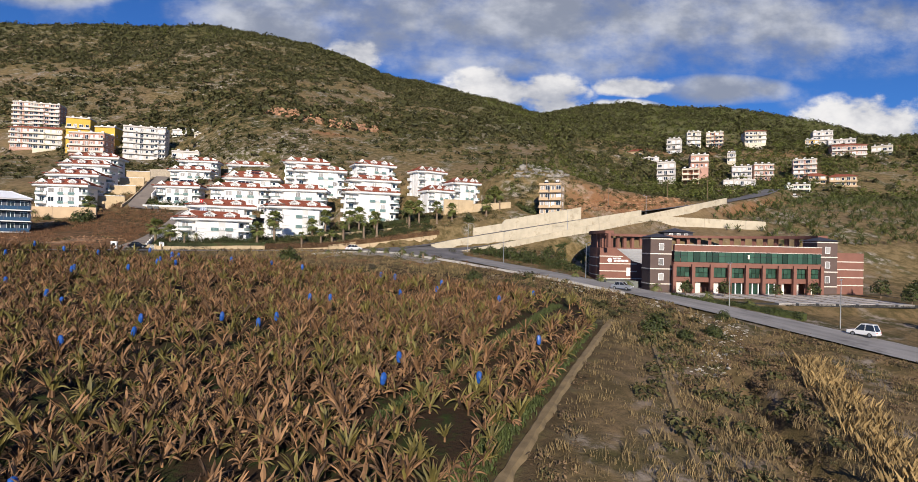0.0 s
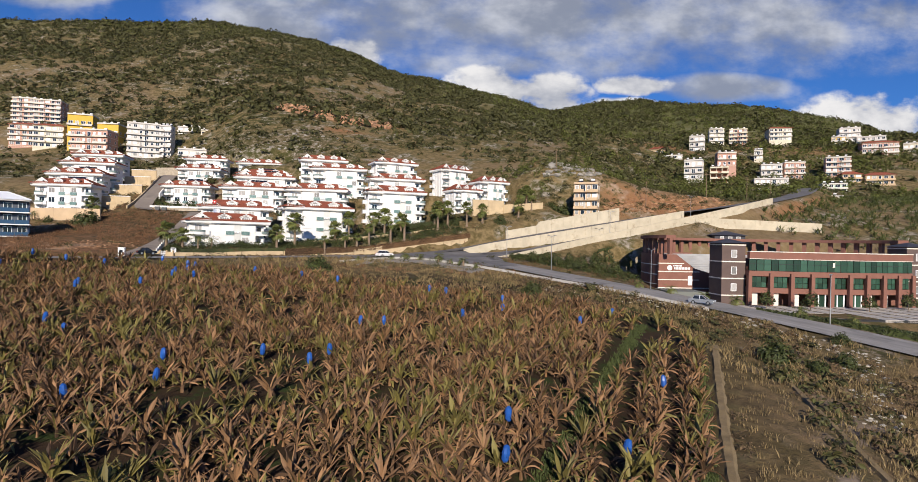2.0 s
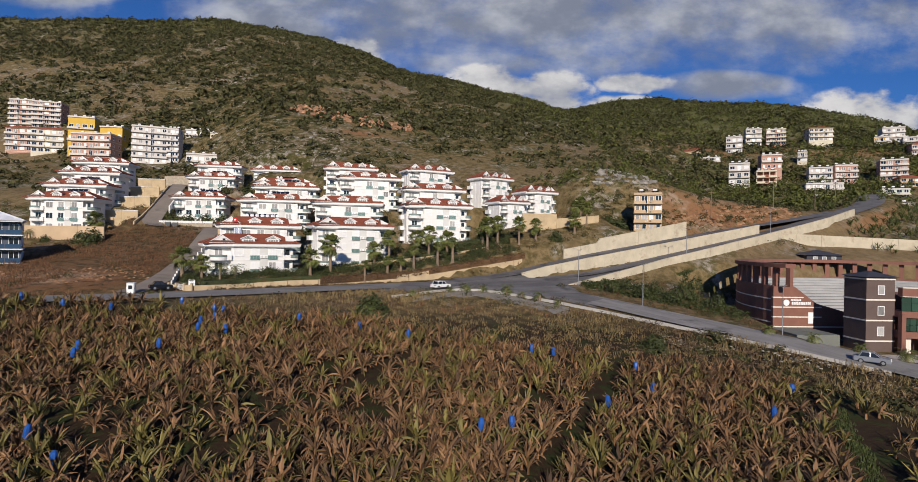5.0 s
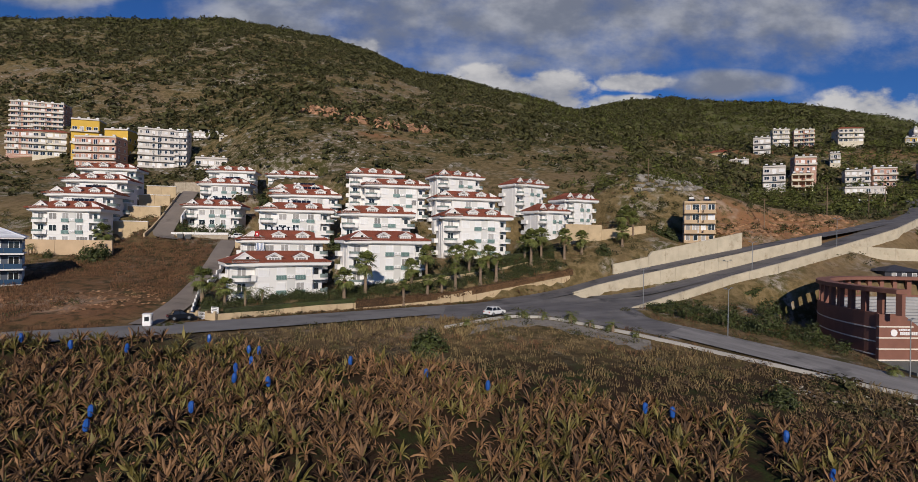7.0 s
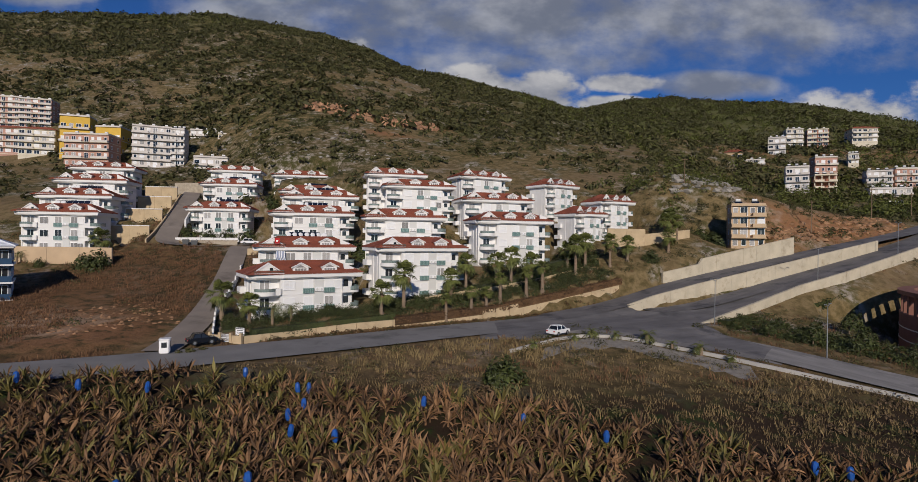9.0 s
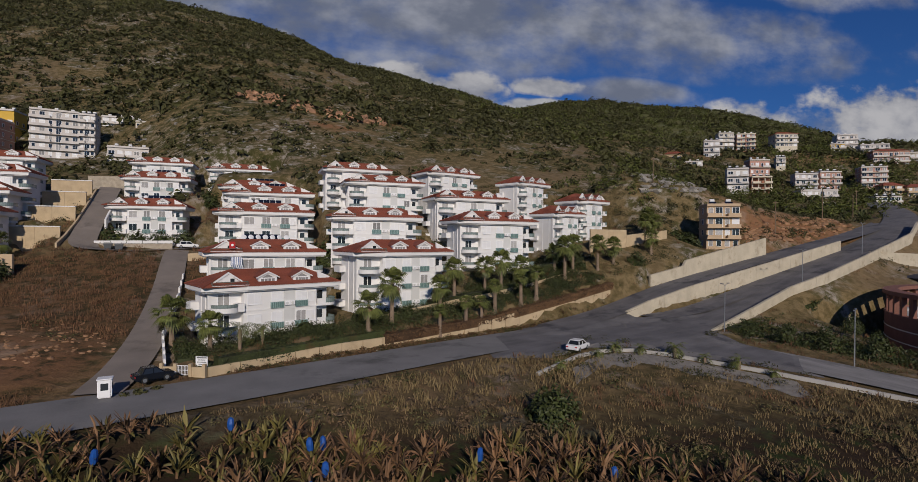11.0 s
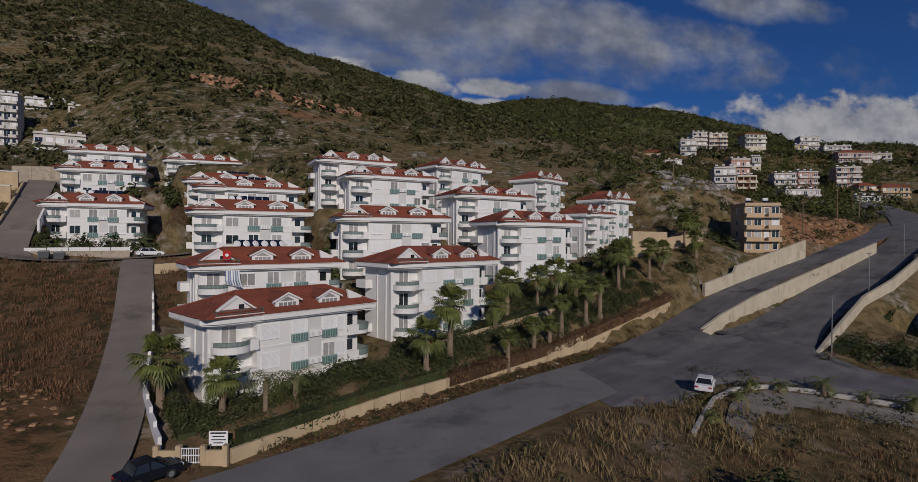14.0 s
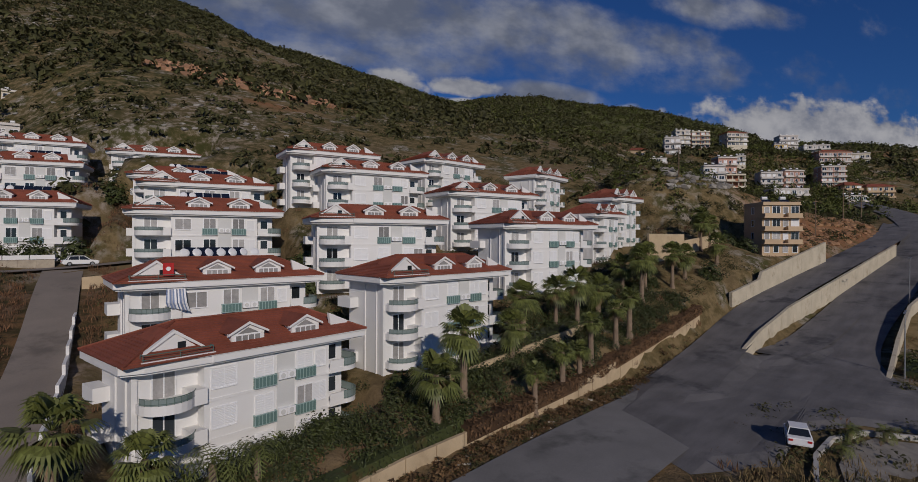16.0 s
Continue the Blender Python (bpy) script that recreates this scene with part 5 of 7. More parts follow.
# ---- estate grounds: walls, hedges, palms ----
def estate_walls():
    low = [(-71.0, 124.4, 14.2, 16.0), (-65.5, 129.3, 14.4, 16.0), (-57.4, 134.6, 14.4, 16.4), (-46.6, 141.0, 14.6, 16.5), (-34.3, 147.4, 14.8, 17.3), (-20.8, 154.4, 15.8, 19.4), (-7.0, 161.8, 17.8, 21.6)]
    ribbon_wall("wall_estate_front", low, 0.3, "cream rendered boundary wall with pilasters beside the road", M_STONEWALL, 2.6, 0.05)
    up = [(-52, 146.5, 15.5, 18.3), (-44, 149.5, 16.5, 19.6), (-33, 155.0, 17.5, 20.8), (-22, 161.5, 18.8, 22.4), (-9, 169.5, 21.5, 25.0)]
    ribbon_wall("wall_estate_terrace", up, 0.3, "cream rendered terrace wall in the planted slope", M_STONEWALL, 4.0, 0.02)
    for k, (a, b) in enumerate((((-76.0, 126.0, 15.2), (-79.8, 135.3, 16.9)), ((-79.8, 135.3, 16.9), (-83.2, 149.5, 19.4)), ((-83.2, 149.5, 19.4), (-88.0, 166.0, 22.6)))):
        n = 4
        pts = []
        for i in range(n):
            p, q = [a[j] + (b[j] - a[j]) * i / n for j in range(3)], [a[j] + (b[j] - a[j]) * (i + 1) / n for j in range(3)]
            top = q[2] + 1.1
            ribbon_wall("wall_estate_side", [(p[0], p[1], p[2] - 0.8, top), (q[0], q[1], p[2] - 0.8, top)], 0.25, "white stepped garden wall beside the side road", M_WHITE, 9)
    # terrace walls between the steep lane and the western blocks
    for x, y, z0, z1 in ((-117.0, 181.2, 27.0, 32.0), (-119.0, 190.4, 32.0, 36.6), (-121.8, 200.0, 36.0, 40.6), (-125.0, 209.0, 40.0, 44.2)):
        ribbon_wall("wall_terrace_west", [(x - 9.0, y - 0.8, z0, z1), (x, y, z0, z1)], 0.35, "cream rendered retaining wall on the terraces", M_STONEWALL, 4.5)
        ribbon_wall("terrace_coping", [(x - 9.0, y - 0.85, z1 + 0.03, z1 + 0.22), (x, y - 0.05, z1 + 0.03, z1 + 0.22)], 0.55, "pale concrete coping on the terrace wall", M_WHITE, 4.5)
    ribbon_wall("wall_lane_head", [(-131.0, 219.0, 42.0, 46.6), (-117.0, 221.0, 42.0, 47.0)], 0.8, "tan rubble stone retaining wall at the head of the lane", M_STONE, 3.5)
    ribbon_wall("wall_terrace_west", [(-150, 165.0, 22.5, 27.0), (-115.0, 164.2, 22.0, 27.0)], 0.4, "orange cream retaining wall below the western block", M_TANWALL, 6)
    ribbon_wall("wall_ramp_west", [(-115.3, 176.6, 27, 28.8), (-116.3, 181.5, 28.5, 30.6), (-118.1, 189, 31.5, 33.8), (-121.1, 199, 35.5, 38.0), (-125.1, 211, 40, 42.6)], 0.35, "cream parapet wall beside the steep lane", M_STONEWALL, 3)
    ribbon_wall("wall_lane_garden", [(-112.6, 189.5, 28, 34.0), (-115.0, 197.5, 32, 37.4)], 0.35, "white rendered garden wall beside the steep lane", M_WHITE, 4)
    ribbon_wall("wall_garden", [(-110.6, 181.0, 27.0, 28.7), (-97.3, 185.7, 27.0, 28.8)], 0.5, "rubble stone garden wall below a white parapet", M_STONE, 2.0, 0.01)
    ribbon_wall("garden_parapet", [(-110.7, 181.0, 28.75, 29.35), (-97.2, 185.7, 28.85, 29.45)], 0.3, "white rendered parapet on the rubble garden wall", M_WHITE, 2.4, 0.05)
    ribbon_wall("wall_garden", [(-90.0, 173.6, 23.0, 27.0), (-82.5, 175.6, 24.0, 27.6)], 0.4, "cream rendered terrace wall under the block", M_STONEWALL, 4)
    ribbon_wall("wall_rear", [(-5.5, 175.6, 24.5, 33.0), (4.5, 178.5, 25.5, 33.0), (4.6, 178.6, 25.5, 31.8), (18.0, 184.0, 27.0, 33.2)], 0.4, "tall cream retaining wall behind the palms", M_STONEWALL, 5)
    ribbon_wall("wall_rear", [(-6.0, 172.5, 22.5, 26.5), (10.0, 177.5, 24.0, 28.0)], 0.4, "cream retaining wall behind the palms", M_STONEWALL, 5)
    ribbon_wall("wall_valley", [(60, 169.0, 24, 28.6), (98, 166, 23, 27.2)], 0.4, "low cream concrete wall above the theatre", M_CONCRETE, 6)


M_STONEWALL = mat("cream_render", (0.50, 0.385, 0.24), 0.9, var=0.2, scale=1.5, bump=0.2, dirt=(0.34, 0.25, 0.15, 0.6, 0.55, 0.8))
estate_walls()


def leaf_cloud(rng, n, shape, leaf, up=0.3):
    """Small bent leaf patches spread through a rounded volume given by shape(rng) -> point, normal."""
    V, F = [], []
    for _ in range(n):
        p, nr = shape(rng)
        nr = (nr + Vector((rng.uniform(-1, 1), rng.uniform(-1, 1), rng.uniform(-1, 1))) * 0.7 + Vector((0, 0, up))).normalized()
        t = nr.orthogonal().normalized()
        t.rotate(Matrix.Rotation(rng.uniform(0, 6.28), 3, nr))
        b = nr.cross(t)
        s = leaf * rng.uniform(0.6, 1.3)
        i = len(V)
        V += [tuple(p - t * s), tuple(p - b * s * 0.55 + nr * s * 0.18), tuple(p + t * s * 1.1 - nr * s * 0.2), tuple(p + b * s * 0.55 + nr * s * 0.18)]
        F.append((i, i + 1, i + 2, i + 3))
    return np.array(V), F, [0] * len(F)


def dome(rx, ry, rz, lumps=0.25):
    def f(rng):
        a, z = rng.uniform(0, 6.28), rng.uniform(-0.15, 1.0)
        r = math.sqrt(max(0, 1 - z * z)) if z > 0 else 1
        n = Vector((r * math.cos(a), r * math.sin(a), z))
        k = 1 + lumps * (math.sin(3 * a + 5 * z) * 0.6 + rng.uniform(-0.9, 0.35))
        return Vector((n.x * rx * k, n.y * ry * k, n.z * rz * k)), n
    return f


RND = random.Random(11)


def hedge(name, pts, w, h, material, label, leaf=0.14, per=70):
    """A clipped hedge along plan points (x, y, z)."""
    V, F, base = [], [], 0
    for a, b in zip(pts, pts[1:]):
        a, b = Vector(a), Vector(b)
        d = (b - a)
        ln = d.length
        side = Vector((-d.y, d.x, 0)).normalized()

        def shape(rng):
            u, v = rng.random(), rng.uniform(-1, 1)
            t = rng.random()
            bulge = 1 + 0.12 * math.sin(u * ln * 1.3) + rng.uniform(-0.15, 0.12)
            if t < 0.45:
                return a + d * u + side * v * w / 2 + Vector((0, 0, h * bulge)), Vector((0, 0, 1))
            s = -1 if t < 0.8 else 1
            return a + d * u + side * s * w / 2 * bulge + Vector((0, 0, rng.uniform(-0.1, h))), side * s
        v_, f_, _ = leaf_cloud(RND, int(ln * per), shape, leaf)
        V += v_.tolist()
        F += [tuple(i + base for i in f) for f in f_]
        base += len(v_)
    # dark inner body
    for a, b in zip(pts, pts[1:]):
        a, b = Vector(a), Vector(b)
        side = Vector((-(b - a).y, (b - a).x, 0)).normalized() * w * 0.42
        q = [a + side, a - side, b - side, b + side]
        V += [tuple(p + Vector((0, 0, -0.4))) for p in q] + [tuple(p + Vector((0, 0, h * 0.9))) for p in q]
        F += [tuple(base + i for i in f) for f in ((4, 5, 6, 7), (0, 1, 5, 4), (1, 2, 6, 5), (2, 3, 7, 6), (3, 0, 4, 7))]
        base += 8
    ob = new(name, soup(name, V, F, [material]))
    return tagged(ob, label, "hedge")


hedge("hedge", [(-70.6, 125.9, 15.6), (-65.0, 130.3, 15.7), (-57.0, 136.0, 15.9), (-52.0, 139.2, 16.1)], 1.5, 1.25, M_HEDGE, "clipped green hedge behind the boundary wall")
hedge("hedge", [(-52.0, 138.5, 15.9), (-46.2, 141.9, 16.1), (-34.0, 148.3, 16.9), (-20.4, 155.3, 19.0), (-6.6, 162.7, 21.2)], 1.9, 1.0, M_DRYHEDGE, "rusty brown creeper falling over the boundary wall", 0.16, 80)
hedge("hedge", [(-63, 139.0, 15.8), (-56.5, 142.5, 16.2)], 1.0, 0.9, M_HEDGE, "low green hedge in the garden")
hedge("hedge", [(-58.5, 142.8, 16.5), (-52.5, 141.0, 16.6), (-46.0, 146.5, 17.2)], 1.6, 1.0, M_DRYHEDGE, "brown green hedge below the block")
hedge("hedge", [(-44, 150.8, 19.0), (-33, 156.4, 20.2), (-22, 163.0, 21.8), (-10, 170.4, 24.3)], 2.4, 1.2, M_HEDGE, "dark green planting above the terrace wall", 0.17, 70)
hedge("hedge", [(-74.5, 127.5, 15.5), (-78.5, 136.5, 17.0)], 1.6, 0.9, M_HEDGE, "dark green garden planting by the side road")
hedge("hedge", [(-64.0, 136.5, 15.2), (-58.0, 140.5, 15.5)], 2.4, 0.8, M_HEDGE, "dark green shrubs in front of the block")
hedge("hedge", [(-41, 147.0, 16.6), (-30, 153.2, 17.6), (-19, 159.8, 19.4)], 2.6, 0.9, M_HEDGE, "dark green planting between the two walls")
hedge("hedge", [(-48, 149.5, 17.4), (-41, 153.5, 19.0)], 2.4, 1.0, M_HEDGE, "dark green garden shrubs")
hedge("hedge", [(-28, 162.5, 22.6), (-17, 168.5, 24.4), (-6, 174.5, 26.0)], 3.0, 1.4, M_HEDGE, "dark green shrubs below the upper block")
hedge("hedge", [(3.5, 139.6, 15.4), (14, 145.8, 15.2), (25, 151.8, 16.4), (36, 155.8, 18.5)], 2.0, 1.5, M_LEAF, "green shrubs under the retaining wall", 0.22, 60)


def bush(r, h, material, leaf, n, seed, label, category="bush"):
    v, f, i = leaf_cloud(random.Random(seed), n, dome(r, r, h), leaf)
    v2, f2, _ = leaf_cloud(random.Random(seed + 1), n // 3, dome(r * 0.75, r * 0.75, h * 0.8), leaf * 1.6)
    me = soup("bush", v.tolist() + v2.tolist(), f + [tuple(k + len(v) for k in q) for q in f2], [material])
    return tagged(new("bush", me), label, category, "bushes")


def place(ob, spots, first=True):
    for k, (x, y, s, a) in enumerate(spots):
        m = pose(x, y, ground_at(x, y) - 0.15, 0, 0, a)
        if k == 0 and first:
            ob.matrix_basis = m
            ob.scale = (s, s, s)
        else:
            c = copy_thing(ob, m)
            c.scale = (s, s, s)


place(bush(0.9, 1.3, M_LEAF, 0.16, 300, 21, "round clipped dark green garden bush"), [(-57.5, 145.8, 1.0, 0), (-55.5, 147.0, 1.3, 40), (-59.5, 147.6, 1.2, 80), (-61.0, 146.2, 0.8, 10), (-49.8, 144.8, 0.9, 30), (-48.2, 146.0, 1.3, 60), (-66.0, 135.8, 1.0, 20), (-62.5, 138.0, 1.3, 75), (-73.5, 128.5, 0.9, 50), (-75.0, 130.0, 0.8, 15), (-36.5, 152.5, 1.0, 5), (-26.5, 158.8, 1.2, 33), (-20.5, 164.6, 1.1, 70), (-10.5, 168.0, 1.2, 45), (-60.0, 163.0, 1.4, 0), (-62.5, 172.0, 1.8, 20)])
place(bush(1.5, 2.2, M_LEAF, 0.2, 420, 31, "dense dark green garden tree with rounded crown", "tree"), [(-100.6, 187.6, 1.5, 0), (-104.6, 186.2, 1.45, 30), (-109.2, 184.6, 1.5, 60), (-95.8, 189.2, 1.5, 90), (-64.5, 176.0, 2.0, 15), (-61.8, 181.0, 2.1, 70), (-90.5, 206.0, 1.8, 10), (-88.0, 198.0, 1.7, 80), (-97.5, 211.0, 1.7, 40), (-93.0, 219.0, 1.8, 0), (-116.5, 161.8, 1.7, 20), (-119.6, 162.2, 1.3, 75), (-129.0, 162.5, 0.8, 50), (22.0, 186.0, 1.4, 20), (24.0, 183.0, 1.5, 55), (27.0, 190.0, 1.7, 25), (3.0, 170.5, 1.2, 65)])
place(bush(2.3, 2.9, M_LEAF, 0.24, 700, 41, "large dark green carob bush on the dry slope"), [(-36.3, 110.8, 1.05, 0), (3.0, 98.0, 0.75, 45), (27.3, 71.6, 0.85, 90), (35.5, 71.8, 0.55, 20), (30.5, 69.0, 0.5, 130), (41.0, 80.0, 0.5, 60)])


def palm(height, crown, seed, label="fan palm with dry skirt and rough trunk"):
    """A fan palm: ringed trunk, green fans on stalks, hanging dead fans."""
    rng = random.Random(seed)
    root = thing("palm_tree", label, "palm tree", group="garden palms")
    bm = bmesh.new()
    n = max(4, int(height / 0.5))
    for k in range(n):
        z0, z1 = height * k / n, height * (k + 1) / n
        r = 0.34 - 0.10 * (k / n) + (0.12 if k == 0 else 0)
        tube(bm, (0, 0, z0 - (0.5 if k == 0 else 0)), (0, 0, z1), r * 1.05, r * 0.93, n=9)
    part("trunk", bm, M_TRUNK, root)
    for name, count, material, lo, hi in (("crown", 56, M_PALM, -1.05, 1.35), ("dry_skirt", 16, M_DEADPALM, -1.4, -0.6)):
        V, F = [], []
        for _ in range(count):
            a, e = rng.uniform(0, 6.28), rng.uniform(lo, hi)
            ln = crown * rng.uniform(0.75, 1.05) * (0.7 if name != "crown" else 1)
            d = Vector((math.cos(a) * math.cos(e), math.sin(a) * math.cos(e), math.sin(e)))
            side = Vector((-math.sin(a), math.cos(a), 0))
            up_ = side.cross(d)
            o = Vector((0, 0, height)) + d * 0.1
            hub = o + d * ln * 0.45
            i = len(V)
            V += [tuple(o + side * 0.03), tuple(o - side * 0.03), tuple(hub - side * 0.03), tuple(hub + side * 0.03)]
            F.append((i, i + 1, i + 2, i + 3))
            for j in range(11):
                t = (j - 5) / 5 * 1.35
                fd = (d * math.cos(t) + side * math.sin(t)).normalized()
                fl = ln * 0.56 * (1 - 0.25 * abs(t) / 1.35)
                w = fl * 0.075
                nrm = fd.cross(up_).normalized()
                mid, tip = hub + fd * fl * 0.55 + up_ * 0.02, hub + fd * fl - Vector((0, 0, fl * 0.42))
                i = len(V)
                V += [tuple(hub), tuple(mid - nrm * w), tuple(tip), tuple(mid + nrm * w)]
                F.append((i, i + 1, i + 2, i + 3))
        part(name, soup(name, V, F, [material]), None, root)
    return root


def feather_palm(height, crown, seed, label, name="palm_tree", fronds=26, cat="palm tree"):
    rng = random.Random(seed)
    root = thing(name, label, cat, group="feather palms")
    bm = bmesh.new()
    n = max(2, int(height / 0.35))
    for k in range(n):
        tube(bm, (0, 0, height * k / n - (0.4 if k == 0 else 0)), (0, 0, height * (k + 1) / n), 0.24, 0.19, n=8)
    part("trunk", bm, M_TRUNK, root)
    V, F = [], []
    for _ in range(fronds):
        a, e = rng.uniform(0, 6.28), rng.uniform(-0.1, 1.35)
        ln = crown * rng.uniform(0.8, 1.1)
        p = Vector((0, 0, height))
        side = Vector((-math.sin(a), math.cos(a), 0))
        for j in range(9):
            d = Vector((math.cos(a) * math.cos(e), math.sin(a) * math.cos(e), math.sin(e)))
            q = p + d * ln / 9
            if j:
                lf = ln * 0.24 * (1 - abs(j - 4) / 6.5)
                for s in (-1, 1):
                    tip = p + side * s * lf + d * lf * 0.5 - Vector((0, 0, lf * 0.35))
                    i = len(V)
                    V += [tuple(p), tuple(p.lerp(tip, 0.5) + d * 0.05), tuple(tip), tuple(p.lerp(tip, 0.5) - d * 0.05)]
                    F.append((i, i + 1, i + 2, i + 3))
            i = len(V)
            V += [tuple(p + side * 0.025), tuple(p - side * 0.025), tuple(q - side * 0.02), tuple(q + side * 0.02)]
            F.append((i, i + 1, i + 2, i + 3))
            p = q
            e -= 0.22
    part("crown", soup("crown", V, F, [M_PALM]), None, root)
    return root


def plant(ob, spots):
    for k, (x, y, s, a) in enumerate(spots):
        m = pose(x, y, ground_at(x, y) - 0.1, 0, 0, a)
        c = ob if k == 0 else copy_thing(ob, m)
        c.matrix_basis = m
        c.scale = (s, s, s)


plant(palm(6.2, 2.9, 1), [(-50.6, 141.9, 1.05, 0), (-39.6, 153.4, 0.95, 50), (-30.4, 157.1, 1.0, 100), (-15.8, 163.6, 1.05, 20), (-13.0, 166.5, 0.95, 75), (-33.4, 157.2, 0.85, 120), (-7.3, 167.2, 0.9, 160), (10.5, 180.6, 0.9, 15), (14.0, 182.0, 0.8, 65), (12.4, 183.0, 0.95, 200)])
plant(palm(4.0, 2.6, 2, "short fan palm with full green crown"), [(-54.0, 138.7, 1.0, 0), (-78.0, 133.4, 1.1, 40), (-72.6, 130.4, 0.85, 80), (-16.9, 166.8, 1.0, 10), (-26.0, 159.2, 1.1, 55), (-42.5, 149.9, 1.0, 90), (-122.5, 171.5, 1.15, 30), (9.0, 175.0, 1.0, 60), (-2.5, 170.0, 1.0, 100)])
plant(palm(4.8, 1.5, 3, "thin fan palm with sparse dry crown"), [(-38.8, 145.6, 1.0, 0), (-36.0, 147.0, 0.95, 60), (-33.3, 149.2, 1.05, 20), (-43.3, 142.7, 0.9, 95), (-28.0, 152.2, 1.0, 45), (-24.5, 154.4, 1.1, 130)])
plant(feather_palm(2.6, 2.9, 4, "feathery date palm beside the block"), [(-69.3, 130.9, 1.0, 0), (-67.0, 132.6, 0.85, 60), (-134.5, 163.4, 0.8, 120), (-106.9, 184.9, 0.75, 30), (-98.6, 188.0, 0.7, 80)])
plant(feather_palm(1.1, 1.55, 6, "young date palm planted along the kerb", fronds=20), [(-30.9, 123.5, 0.80, 0), (-24.3, 127.7, 0.75, 50), (-21.5, 129.2, 1.00, 100), (-18.2, 128.6, 0.95, 150), (-13.9, 127.3, 1.25, 200), (-11.3, 124.8, 0.85, 250), (-8.4, 122.3, 1.15, 300), (-5.6, 119.7, 0.70, 350), (24.8, 109.8, 1.0, 0), (29.5, 106.8, 1.1, 30), (34.0, 103.6, 1.0, 70), (38.5, 101.2, 1.2, 20), (46.0, 96.0, 1.2, 110), (52.0, 92.5, 0.9, 60)])


# ---- wild growth on the slopes ----
def clump(rng, n, r, h, leaf):
    v, f, _ = leaf_cloud(rng, n, dome(r, r, h, 0.35), leaf)
    return v, f, [0] * len(f)


def scatter_spots(rng, n, x0, x1, y0, y1, want):
    X = np.array([rng.uniform(x0, x1) for _ in range(n)])
    Y = np.array([rng.uniform(y0, y1) for _ in range(n)])
    W = want(X, Y)
    pick = np.array([rng.random() for _ in range(n)]) < W
    X, Y = X[pick], Y[pick]
    return X, Y, land(X, Y)


def clear_of(X, Y, roads=1.0, pads=1.5):
    ok = np.ones(X.shape, bool)
    for pts, half, *_ in ROADS.values():
        d, _ = road_field(pts, X, Y)
        ok &= d > half + roads
    for px, py, pz, a, hx, hy in PADS:
        c, s = math.cos(radians(a)), math.sin(radians(a))
        u, v = (X - px) * c + (Y - py) * s, -(X - px) * s + (Y - py) * c
        v = v - hy if hy < 10 else v
        ok &= ~((np.abs(u) < hx + pads) & (np.abs(v) < hy + pads))
    return ok


SEEN = (-620, 480)


